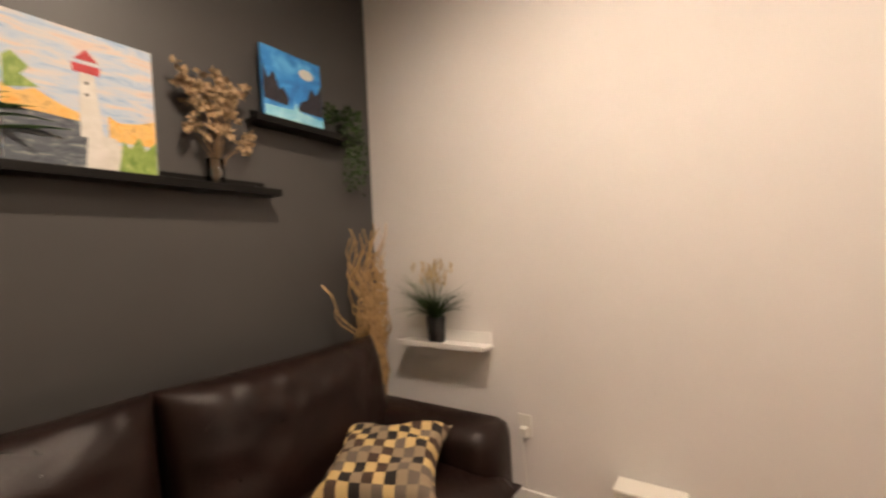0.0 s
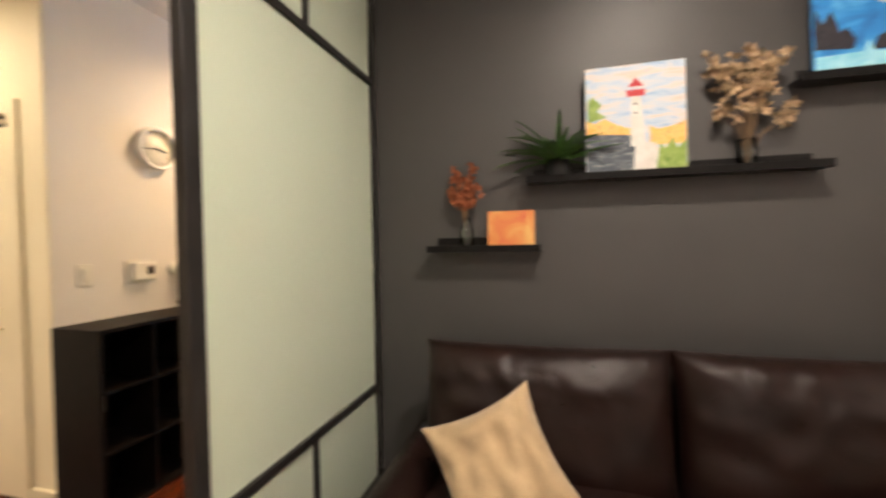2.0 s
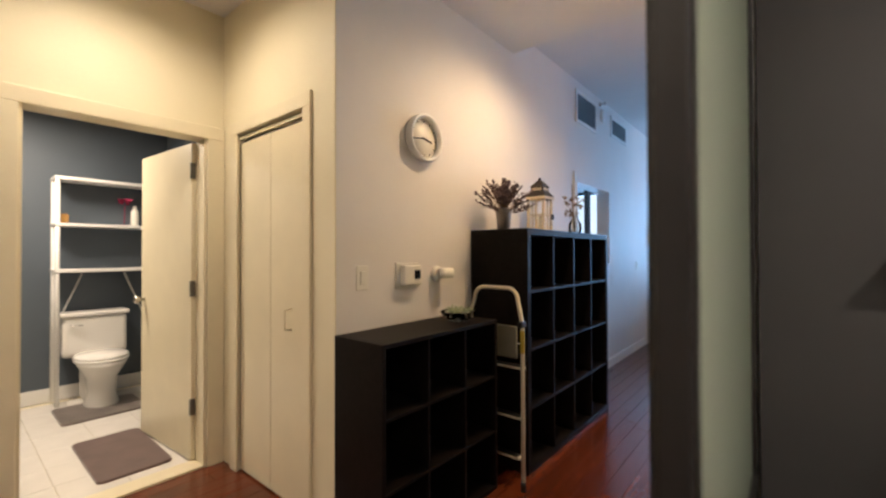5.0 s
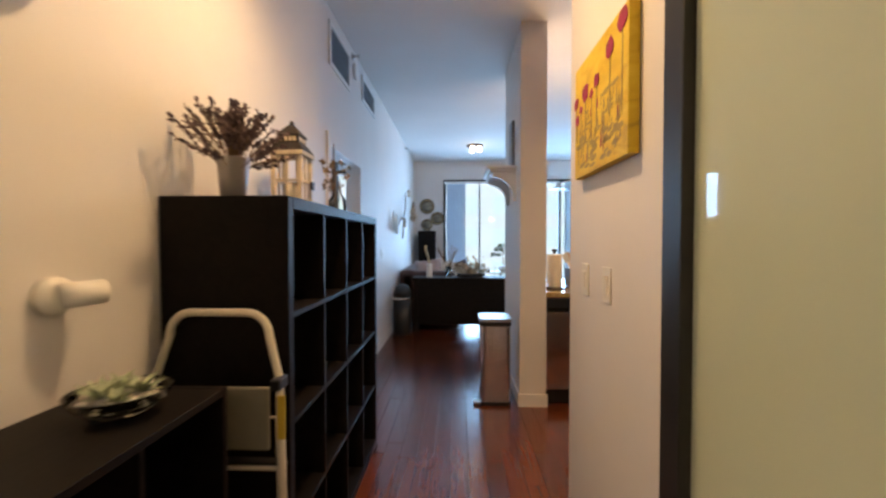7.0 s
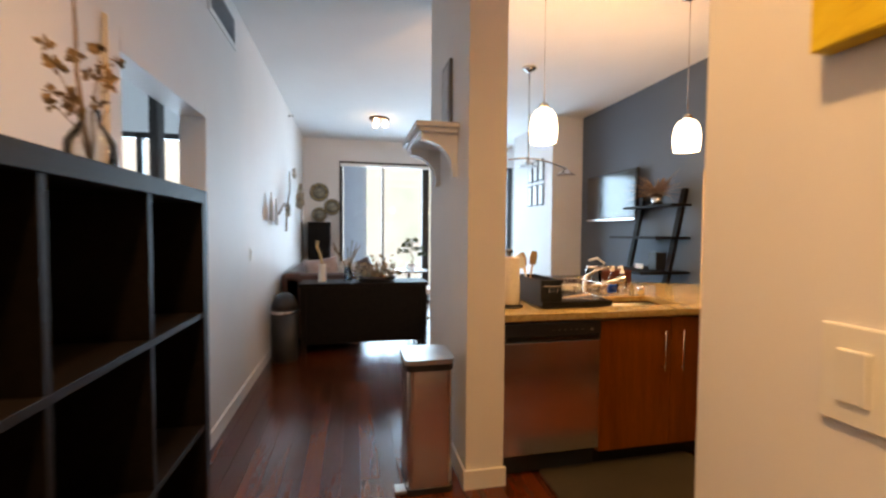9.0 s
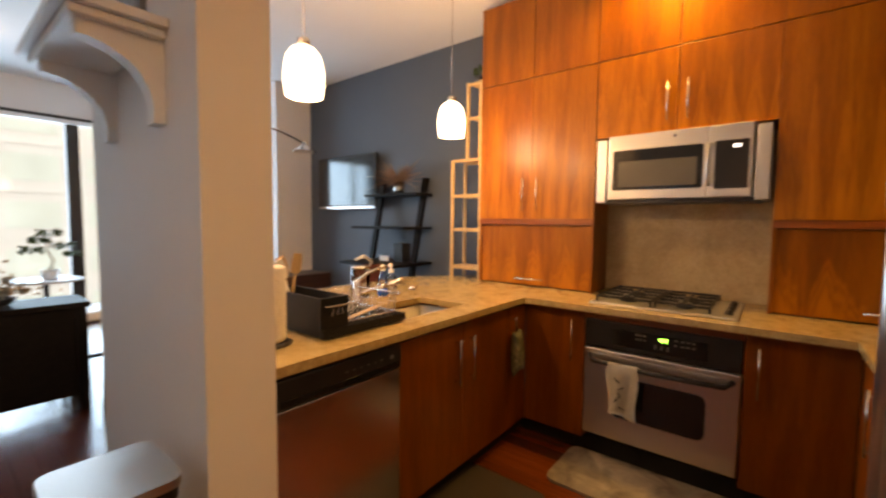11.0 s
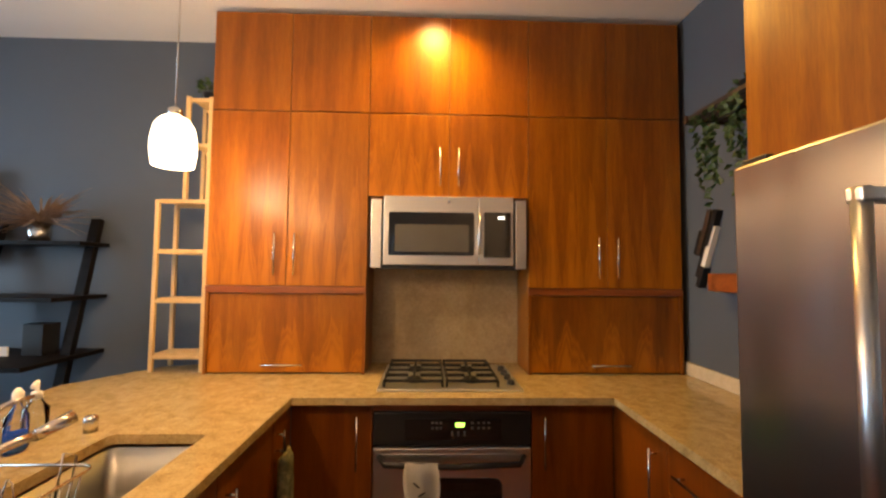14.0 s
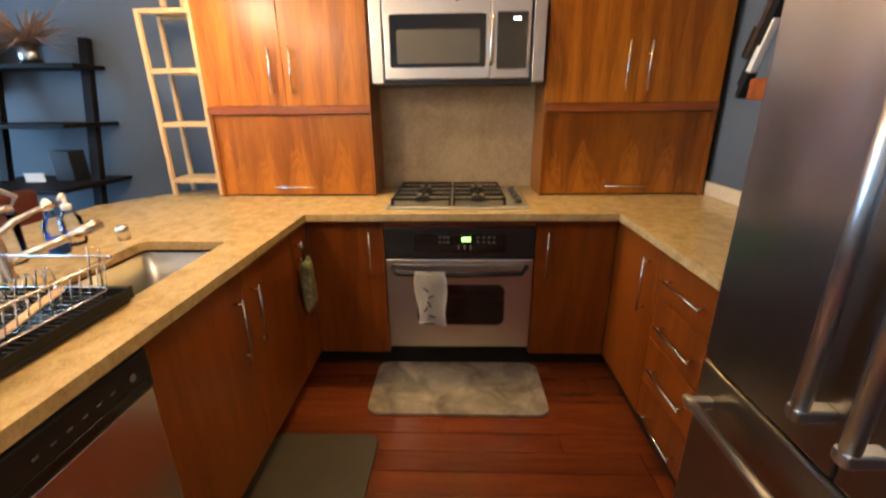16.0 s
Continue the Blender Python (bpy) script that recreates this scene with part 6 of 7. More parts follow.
t = thing("air_gap_cap", "small chrome air gap cap beside the sink", "plumbing fitting", at=pose(0.69, 5.06, 0.911))
part("cap", lathe([(0.022, 0), (0.022, 0.045), (0.018, 0.055), (0.004, 0.057)], seg=18), CHROME, t)


# dish rack
def dish_rack():
    t = thing("dish_rack", "chrome dish rack on a black draining tray", "dish rack")
    x0, x1, y0, y1 = -0.3, 0.15, 4.61, 5.03
    bm = prism(rounded(x0, x1, y0, y1, 0.03), "z", 0.915, 0.925)
    for a in ((x0, x1, y0, y0 + 0.012), (x0, x1, y1 - 0.012, y1), (x0, x0 + 0.012, y0, y1), (x1 - 0.012, x1, y0, y1)):
        put_box(bm, a[0] + 0.01, a[1] - 0.01, a[2] + 0.004, a[3] - 0.004, 0.922, 0.95, 0.003)
    part("drain_tray", bm, MATT_BLACK, t)
    for i in range(22):
        x = x0 + 0.03 + i * (x1 - x0 - 0.06) / 21
        part("tray_rib", box(x - 0.003, x + 0.003, y0 + 0.02, y1 - 0.02, 0.9255, 0.931), MATT_BLACK, t)
    wire = bmesh.new()
    for z, ins in ((0.96, 0.03), (1.04, 0.01)):
        pts = [(x, y, z) for x, y in rounded(x0 + ins, x1 - ins, y0 + ins, y1 - ins, 0.03)]
        put_tube(wire, pts + pts[:1], 0.0035, 6)
    for i in range(15):
        x = x0 + 0.05 + i * (x1 - x0 - 0.1) / 14
        put_tube(wire, [(x, y0 + 0.012, 1.04), (x, y0 + 0.03, 0.955), (x, y1 - 0.03, 0.955), (x, y1 - 0.012, 1.04)], 0.002, 5)
        put_tube(wire, [(x, y0 + 0.15, 0.955), (x, y0 + 0.16, 1.02), (x + 0.004, y0 + 0.175, 1.025), (x, y0 + 0.19, 0.955)], 0.002, 5)
        put_tube(wire, [(x, y0 + 0.28, 0.955), (x, y0 + 0.29, 1.02), (x + 0.004, y0 + 0.305, 1.025), (x, y0 + 0.32, 0.955)], 0.002, 5)
    for y in (y0 + 0.06, y1 - 0.06):
        put_tube(wire, [(x1 - 0.03, y, 0.93), (x1 - 0.005, y, 1.06), (x1 - 0.005, y + 0.03, 1.065), (x1 - 0.03, y + 0.03, 0.93)], 0.003, 6)
    part("wire_basket", wire, CHROME, t)
    bm = bmesh.new()
    for a in ((x0 - 0.005, x0 + 0.006, y0 + 0.02, y1 - 0.02), (x0 + 0.12, x0 + 0.13, y0 + 0.02, y1 - 0.02), (x0, x0 + 0.125, y0 + 0.02, y0 + 0.03), (x0, x0 + 0.125, y1 - 0.03, y1 - 0.02)):
        put_box(bm, *a, 0.945, 1.075, 0.002)
    put_box(bm, x0, x0 + 0.125, y0 + 0.02, y1 - 0.02, 0.94, 0.948)
    part("cutlery_box", bm, MATT_BLACK, t)
    for y in (y0 + 0.05, y1 - 0.05):
        for x in (x0 + 0.04, x1 - 0.04):
            part("foot", tube([(x, y, 0.911), (x, y, 0.916)], 0.012, 8), BLACK, t)
    return t


dish_rack()
WOODEN = wood("beech", (0.42, 0.27, 0.13), (0.52, 0.35, 0.18), (0.6, 0.42, 0.24), "z", 0.6, 10, 0.0, 0.1)
for i, (y, a, mat) in enumerate(((4.93, 16, WOODEN), (4.96, -6, WOODEN), (4.9, 22, PLASTIC))):
    t = thing("cooking_spoon", "wooden cooking spoon standing in the dish rack" if i < 2 else "white cooking spatula standing in the dish rack", "utensil", at=pose(-0.24, y, 0.955, 6, -a, 0))
    part("handle", tube([(0, 0, 0), (0, 0, 0.2)], 0.006, 8), mat, t)
    part("blade", prism([(-0.02, 0.19), (0.02, 0.19), (0.026, 0.24), (0.018, 0.28), (-0.018, 0.28), (-0.026, 0.24)], "y", -0.003, 0.003), mat, t)
for i in range(3):
    t = thing("chopsticks", "pale wooden chopstick lying in the rack", "utensil")
    part("stick", tube([(-0.15 + i * 0.012, 4.66 + i * 0.012, 0.965), (0.09 + i * 0.01, 4.74 + i * 0.014, 0.968)], 0.0035, 6), WOODEN, t)
t = thing("paper_towel_holder", "white paper towel roll on a black stand", "paper towel", at=pose(-0.46, 4.74, 0.911))
part("base", lathe([(0.085, 0), (0.085, 0.008), (0.06, 0.014), (0.01, 0.016)], seg=28), BLACK, t)
part("roll", lathe([(0.02, 0.016), (0.062, 0.017), (0.064, 0.03), (0.064, 0.285), (0.062, 0.295), (0.02, 0.296)], seg=32), weave("paper_towel", (0.75, 0.72, 0.66), 0.03, 150), t)
part("knob", lathe([(0.008, 0.296), (0.01, 0.31), (0.026, 0.325), (0.02, 0.34), (0.005, 0.343)], seg=16), BLACK, t)

# oven mitt on the corner handle
t = thing("oven_mitt", "olive quilted oven mitt hanging from a cabinet handle", "oven mitt", at=pose(0.97, 4.455, 0.765))
bm = cushion_form(0.15, 0.27, 0.05, 10, 0.1, 0.01)
for v in bm.verts:
    v.co.x *= 0.7 - 1.1 * v.co.y
spin(bm, Matrix.Translation((0, 0, -0.17)) @ Matrix.Rotation(radians(90), 4, "X") @ Matrix.Rotation(radians(6), 4, "Z"))
part("mitt", bm, paint("olive_print", [(0.3, (0.05, 0.055, 0.03)), (0.5, (0.12, 0.12, 0.06)), (0.7, (0.34, 0.3, 0.2))], 24), t)
part("loop", tube([(-0.008, 0.005, -0.05), (-0.006, 0.012, 0.02), (0.006, 0.012, 0.02), (0.008, 0.005, -0.05)], 0.003, 6), MATT_BLACK, t)

# fridge
f = thing("fridge", "stainless french-door fridge with bottom freezer drawer", "fridge")
part("body", box(-0.665, 0.215, 2.35, 2.965, 0.02, 1.76, 0.004), surface("fridge_side", (0.06, 0.085, 0.08), 0.4), f)
DOOR = steel("fridge_steel", (0.28, 0.273, 0.265), 0.28, (40, 40, 1), 0.5)
nt = DOOR.node_tree
wave = nt.nodes.new("ShaderNodeBump")
wave.inputs["Strength"].default_value, wave.inputs["Distance"].default_value = 0.8, 0.02
nt.links.new(noise_tex(nt, coords(nt, (1, 1, 0.35)), 5, 1), wave.inputs["Height"])
nt.links.new(wave.outputs[0], nt.nodes["Bump"].inputs["Normal"])
PULL = steel("brushed_pull", (0.58, 0.59, 0.6), 0.33, (8, 8, 8))
for x0, x1, xh in ((-0.67, -0.213, -0.277), (-0.207, 0.22, -0.17)):
    d = part("door", box(x0, x1, 2.965, 3.03, 0.71, 1.785, 0.008), DOOR, f)
    bm = tube([(xh, 3.09, 0.82), (xh, 3.09, 1.655)], 0.0155, 14)
    part("handle", bm, PULL, d, "long round brushed handle")
    for z in (0.835, 1.64):
        part("handle_mount", box(xh - 0.017, xh + 0.017, 3.028, 3.105, z - 0.014, z + 0.014, 0.005), PULL, d)
d = part("freezer_drawer", box(-0.67, 0.22, 2.965, 3.03, 0.06, 0.7, 0.008), DOOR, f)
part("handle", tube([(-0.6, 3.085, 0.6), (0.17, 3.085, 0.6)], 0.0145, 14), PULL, d, "long round brushed handle")
for x in (-0.58, 0.15):
    part("handle_mount", box(x - 0.014, x + 0.014, 3.028, 3.1, 0.585, 0.615, 0.005), PULL, d)
for z in (0.3,):
    part("foot_grille", box(-0.65, 0.2, 2.94, 2.965, 0.0, 0.055), BLACK, f)
part("hinge_cap", box(0.12, 0.2, 2.93, 3.02, 1.785, 1.8, 0.004), BLACK, f)
c = thing("fridge_cabinet", "reddish veneer cabinet above the fridge", "cabinet", "kitchen cabinets")
part("body", box(-0.688, 0.195, 2.34, 2.975, 1.805, 3.0), CHERRY, c)
for x0, x1, xh in ((-0.688, -0.24, -0.3), (-0.24, 0.195, -0.18)):
    d = panel_y("door", 2.998, x0, x1, 1.79, 2.998, c)
    handle_bar("handle", (xh, 2.998, 1.92), (xh, 2.998, 2.14), (0, 1, 0), d, CHROME)
part("end_panel", box(0.196, 0.214, 2.34, 2.99, 1.803, 3.0), CHERRY, c)

# kitchen mats
solid("kitchen_rug", prism(rounded(0.775, 1.2, 3.3, 4.18, 0.06), "z", 0.001, 0.014), paint("worn_grey_rug", [(0.3, (0.09, 0.075, 0.06)), (0.5, (0.17, 0.145, 0.12)), (0.7, (0.27, 0.24, 0.2))], 7, (1, 1, 1), 0.9), "grey beige mottled rug before the oven", "rug")
solid("anti_fatigue_mat", prism(rounded(-0.35, 0.635, 4.09, 4.55, 0.04), "z", 0.001, 0.016), RUBBER, "dark brown cushioned mat before the sink", "mat")


# pendants
SHADE = glow("lit_opal_glass", (1.0, 0.86, 0.66), 7)
def pendant(x, y):
    t = thing("pendant_light", "opal glass pendant lamp, lit, over the peninsula", "pendant lamp", "pendant lamps", pose(x, y, 0))
    prof = [(0.028, 2.16), (0.055, 2.155), (0.078, 2.12), (0.09, 2.06), (0.09, 2.0), (0.081, 1.945), (0.077, 1.945), (0.085, 2.0), (0.085, 2.06), (0.073, 2.115), (0.03, 2.15)]
    sh = part("shade", lathe(prof, seg=32, close=False), SHADE, t)
    sh.visible_shadow = False
    part("cap", lathe([(0.03, 2.165), (0.028, 2.2), (0.008, 2.21)], seg=16), CHROME, t)
    part("cord", tube([(0, 0, 2.2), (0, 0, HIGH)], 0.003, 6), CHROME, t)
    part("canopy", lathe([(0.06, HIGH), (0.06, HIGH - 0.015), (0.01, HIGH - 0.04)], seg=20), CHROME, t)


pendant(-0.135, 4.985)
pendant(0.972, 4.985)


# bamboo stand on the counter
def bamboo_stand():
    t = thing("bamboo_shelf", "stepped pale bamboo shelf standing on the counter", "shelf")
    y1, y0, ym, x0, x1 = 5.415, 5.135, 5.265, 1.56, 1.74
    w = 0.011
    for y, zb, zt in ((y1, 0.911, 1.89), (ym, 1.897, 2.5), (y0, 0.911, 2.5)):
        for x in (x0, x1):
            part("post", box(x - w, x + w, y - w, y + w, zb, zt, 0.002), BAMBOO, t)
    for z, yb in ((0.985, y1), (1.3, y1), (1.58, y1), (1.87, y1), (2.2, ym), (2.47, ym)):
        for x in (x0, x1):
            part("rail", box(x - 0.008, x + 0.008, y0, yb, z, z + 0.02, 0.002), BAMBOO, t)
        for i in range(4):
            xx = x0 + 0.01 + i * (x1 - x0 - 0.05) / 3
            part("slat", box(xx, xx + 0.035, y0, yb, z + 0.02, z + 0.027), BAMBOO, t)


bamboo_stand()
t = thing("small_plant", "small dark green plant on top of the bamboo shelf", "plant", at=pose(1.66, 5.2, 2.498))
part("pot", lathe([(0.03, 0), (0.04, 0.06), (0.036, 0.06), (0.03, 0.01)], seg=16), BLACK, t)
bm = bmesh.new()
leafy(bm, (0, 0, 0.08), 70, 0.06, 0.04, 0.9, 0, 31)
part("foliage", bm, LEAF, t)

# slatted wall shelf with a trailing plant, and the wall mirror strips
s = thing("slatted_wall_shelf", "dark slatted wooden shelf on the blue wall", "shelf")
DARKWOOD = wood("dark_walnut", (0.02, 0.012, 0.008), (0.045, 0.027, 0.017), (0.08, 0.05, 0.03), "x", 0.4, 12, 0.1, 0.2)
for i in range(6):
    part("slat", box(0.25, 1.1, 2.345 + i * 0.042, 2.38 + i * 0.042, 2.25, 2.27, 0.002), DARKWOOD, s)
part("end_board", box(1.1, 1.12, 2.335, 2.6, 2.235, 2.275, 0.002), DARKWOOD, s)
part("bracket", box(0.9, 0.93, 2.332, 2.56, 2.225, 2.25), DARKWOOD, s)
t = thing("hanging_plant", "green trailing plant hanging from the wall shelf", "plant", at=pose(0.87, 2.44, 2.272))
part("pot", lathe([(0.04, 0), (0.055, 0.08), (0.05, 0.08), (0.04, 0.01)], seg=16), BLACK, t)
bm, rnd = bmesh.new(), random.Random(14)
leafy(bm, (0, 0, 0.07), 14, 0.06, 0.035, 0.4, 0, 33)
for i in range(16):
    x, y, ln = rnd.uniform(-0.16, 0.12), rnd.uniform(0.145, 0.2), rnd.uniform(0.12, 0.46)
    n = int(ln * 50)
    for k in range(n):
        sw = 0.02 * math.sin(k * 0.5 + i)
        leaf_at(bm, Vector((x + sw, y + 0.012 * math.cos(k), -0.05 - ln * k / n)), Vector((rnd.uniform(-1, 1), rnd.uniform(-0.3, 1), -0.5)).normalized(), 0.04, 0.38, rnd)
tagged(part("foliage", bm, LEAF, t), kind="stuff")
t = thing("wall_decor", "staggered strips of dark wood and mirror on the wall", "wall decor")
for i, (x, z, ln, mat) in enumerate(((1.46, 1.55, 0.14, MATT_BLACK), (1.43, 1.45, 0.2, MATT_BLACK), (1.4, 1.6, 0.26, DARKWOOD), (1.36, 1.52, 0.24, PLASTIC), (1.33, 1.62, 0.2, MATT_BLACK), (1.42, 1.36, 0.12, MATT_BLACK))):
    part("strip", spin(box(-0.016, 0.016, 0, 0.02 + 0.004 * i, -ln / 2, ln / 2, 0.002), Matrix.Translation((x - 0.055, 2.331, z + 0.12)) @ Matrix.Rotation(radians(-24), 4, "Y")), mat, t)
t = thing("wall_ledge", "small brown wooden wall ledge", "shelf")
part("board", box(0.7, 1.215, 2.331, 2.43, 1.41, 1.5, 0.004), CHERRY_EDGE, t)

# ================= living room =================
s = thing("console_table", "long black console table behind the sofa", "table")
part("tabletop", box(-1.94, -0.52, 7.08, 7.5, 0.745, 0.785, 0.004), SHELF_BLACK, s)
part("front_panel", box(-1.9, -0.56, 7.1, 7.12, 0.12, 0.745), SHELF_BLACK, s)
for x in (-1.92, -0.6):
    for y in (7.09, 7.43):
        part("leg", box(x, x + 0.06, y, y + 0.06, 0, 0.745, 0.003), SHELF_BLACK, s)
part("lower_shelf", box(-1.9, -0.56, 7.12, 7.48, 0.16, 0.19), SHELF_BLACK, s)
t = thing("dome_bin", "black dome-lid bin with chrome band", "trash can", at=pose(-2.06, 6.98, 0))
part("body", lathe([(0.13, 0), (0.135, 0.01), (0.135, 0.5)], seg=24), BLACK, t)
part("band", lathe([(0.138, 0.5), (0.139, 0.505), (0.139, 0.525), (0.136, 0.53)], seg=24), CHROME, t)
part("dome", lathe([(0.135, 0.53), (0.13, 0.6), (0.1, 0.67), (0.05, 0.705), (0.005, 0.712)], seg=24), BLACK, t)
SOFA_LEATHER = surface("red_brown_leather", (0.06, 0.021, 0.015), 0.4, vary=0.2, bumps=0.1)
s = thing("living_sofa", "brown leather sofa along the hall wall", "sofa")
part("base", box(-2.2, -1.25, 7.62, 9.5, 0.05, 0.42, 0.04), SOFA_LEATHER, s)
part("back", box(-2.2, -1.95, 7.62, 9.5, 0.4, 0.86, 0.06), SOFA_LEATHER, s)
for y in (7.62, 9.3):
    part("armrest", box(-2.2, -1.25, y, y + 0.22, 0.4, 0.84, 0.07), SOFA_LEATHER, s)
for x, y, z, a, mat, lab in ((-1.75, 7.95, 0.82, 30, weave("pink_fur", (0.42, 0.3, 0.27), 0.25, 150), "pinkish woolly throw pillow on the living sofa"), (-1.5, 8.05, 0.78, 60, weave("pattern_white", (0.6, 0.56, 0.5), 0.3, 60), "white patterned throw pillow on the living sofa"), (-1.25, 8.6, 0.75, 80, SOFA_LEATHER, "brown leather pillow on the living sofa")):
    solid("living_pillow", spin(cushion_form(0.45, 0.42, 0.2, 10, 0.1, 0.02, x), Matrix.Translation((x, y, z)) @ Matrix.Rotation(radians(65), 4, "X") @ Matrix.Rotation(radians(a * 0.3), 4, "Z")), mat, lab, "pillow")
t = thing("flower_arrangement", "wide low arrangement of faded dried flowers", "flowers", at=pose(-1.1, 7.3, 0.786))
bm, rnd = bmesh.new(), random.Random(17)
part("tray", lathe([(0.12, 0), (0.14, 0.01), (0.16, 0.05), (0.155, 0.05), (0.13, 0.012)], seg=24, sx=1.5, sy=0.8), BLACK, t)
for i in range(420):
    u, v, w = rnd.gauss(0, 0.13), rnd.gauss(0, 0.08), abs(rnd.gauss(0, 0.08))
    leaf_at(bm, Vector((u, v, 0.04 + w)), Vector((u * 3 + rnd.uniform(-1, 1), v * 3 + rnd.uniform(-1, 1), rnd.uniform(0, 1))).normalized(), rnd.uniform(0.03, 0.06), 0.45, rnd)
tagged(part("flower_mass", bm, surface("faded_hydrangea", (0.36, 0.3, 0.22), 0.8, vary=0.4, scale=14, bumps=0.0), t), kind="stuff")
t = thing("white_candlestick", "white ceramic candlestick with a wooden bird", "ornament", at=pose(-1.7, 7.25, 0.786))
part("stick", lathe([(0.05, 0), (0.045, 0.02), (0.04, 0.19), (0.046, 0.2)], seg=18), CERAMIC, t)
part("ornament", tube([(0, 0, 0.2), (-0.02, 0, 0.3), (-0.06, 0, 0.4), (-0.05, 0, 0.46)], 0.012, 8, 0.02), STRAW, t)
t = thing("twig_vase", "glass vase with tall dry twigs", "vase", at=pose(-1.42, 7.3, 0.786))
part("vase", lathe([(0.04, 0), (0.045, 0.01), (0.045, 0.16), (0.04, 0.16), (0.04, 0.014)], seg=18), GLASS, t)
bm = bmesh.new()
for i in range(9):
    put_tube(bm, [(0, 0, 0.02), (0.04 * math.sin(i * 2.2), 0.02, 0.2), (0.17 * math.sin(i * 2.2), 0.04 * math.cos(i), 0.38 + 0.03 * (i % 4))], 0.003, 5, 0.006)
part("twig_bunch", bm, STEM, t)
c = thing("bar_chair", "black chair with a white padded seat", "chair", "chairs", pose(-0.42, 7.35, 0))
part("seat", box(-0.2, 0.2, -0.2, 0.2, 0.62, 0.69, 0.02), WHITE, c)
for x in (-0.17, 0.17):
    for y in (-0.17, 0.17):
        part("leg", tube([(x * 1.15, y * 1.15, 0), (x, y, 0.62)], 0.014, 8), BLACK, c)
part("footrest", box(-0.19, 0.19, -0.02, 0.02, 0.3, 0.33, 0.005), BLACK, c)
copy_thing(c, pose(-0.3, 6.75, 0))
t = thing("round_side_table", "white round side table by the window", "table", at=pose(-0.45, 9.3, 0))
part("tabletop", lathe([(0.3, 0.7), (0.31, 0.705), (0.31, 0.72), (0.3, 0.725)], seg=32), WHITE, t)
part("stem", lathe([(0.2, 0), (0.18, 0.015), (0.025, 0.03), (0.025, 0.7)], seg=24), BLACK, t)
t = thing("bonsai_plant", "small bushy dark plant in a pot on the side table", "plant", at=pose(-0.42, 9.25, 0.726))
part("pot", lathe([(0.06, 0), (0.08, 0.1), (0.074, 0.1), (0.06, 0.01)], seg=18), CERAMIC, t)
part("trunk", tube([(0, 0, 0.08), (0.03, 0, 0.2), (-0.02, 0, 0.32), (0.02, 0, 0.45)], 0.012, 8, 0.005), STEM, t)
bm = bmesh.new()
for i, (x, z, r) in enumerate(((-0.14, 0.3, 0.08), (0.12, 0.33, 0.09), (0.0, 0.47, 0.09), (-0.08, 0.4, 0.07), (0.19, 0.25, 0.06))):
    leafy(bm, (x, 0, z), 90, r, 0.035, 0.6, 0, 40 + i, 0.45)
part("foliage", bm, LEAF, t)
t = thing("tower_cabinet", "tall narrow black cabinet in the corner", "cabinet")
part("body", box(-2.12, -1.75, 9.9, 10.25, 0, 1.52, 0.004), SHELF_BLACK, t)
part("door", box(-2.115, -1.755, 9.88, 9.9, 0.03, 1.5, 0.003), SHELF_BLACK, t)
for x, z, r in ((-1.955, 2.06, 0.165), (-1.73, 1.8, 0.145), (-1.955, 1.66, 0.13)):
    t = thing("wall_plate", "round dark patterned plate hung on the wall", "plate", "wall plates", pose(x, FAR_Y, z, 90, 0, 0))
    part("rim", lathe([(r * 0.65, 0.004), (r * 0.7, 0.02), (r, 0.03), (r, 0.035), (r * 0.68, 0.025)], seg=32, close=False), surface("bronze_rim", (0.06, 0.05, 0.04), 0.35, 0.5, vary=0.4, scale=20), t)
    part("ring", lathe([(r * 0.78, 0.03), (r * 0.8, 0.034), (r * 0.86, 0.036), (r * 0.88, 0.032)], seg=32, close=False), STRAW, t)
    part("centre", lathe([(r * 0.68, 0.0), (r * 0.68, 0.012), (r * 0.3, 0.016), (0.001, 0.016)], seg=32), surface("plate_centre", (0.22, 0.2, 0.15), 0.4, vary=0.5, scale=24), t)
b = thing("vertical_blind", "bunch of grey vertical blind slats", "blind")
for i in range(9):
    part("slat", spin(box(-0.045, 0.045, -0.001, 0.001, 0.06, WZ - 0.1), Matrix.Translation((-1.5 + i * 0.045, FAR_Y - 0.08, 0)) @ Matrix.Rotation(radians(62), 4, "Z")), weave("blind_cloth", (0.3, 0.31, 0.34), 0.05, 200) if i == 0 else bpy.data.materials["blind_cloth"], b)
part("head_rail", box(WX0 + 0.02, 0.9, FAR_Y - 0.11, FAR_Y - 0.05, WZ - 0.1, WZ - 0.05, 0.003), WHITE, b)
t = thing("metal_flower_decor", "metal flower branch decoration on the hall wall", "wall decor", at=pose(WEST + 0.02, 8.0, 1.75))
bm, rnd = bmesh.new(), random.Random(19)
put_tube(bm, [(0.01, 0.1, -0.4), (0.02, 0.1, -0.1), (0.03, 0.3, 0.15), (0.02, 0.35, 0.4)], 0.012, 6)
put_tube(bm, [(0.01, -0.45, -0.2), (0.02, -0.1, -0.05), (0.03, 0.1, -0.1)], 0.01, 6)
part("stem", bm, STEM, t)
bm = bmesh.new()
for y, z, r in ((0.1, 0.0, 0.14), (0.35, 0.38, 0.09), (0.45, 0.05, 0.12), (-0.25, -0.15, 0.1), (0.25, 0.15, 0.12)):
    for k in range(9):
        a = k * 0.7
        leaf_at(bm, Vector((0.06 + 0.08 * (r > 0.11), y, z)), Vector((0.5, math.cos(a), math.sin(a))).normalized(), r, 0.35, rnd)
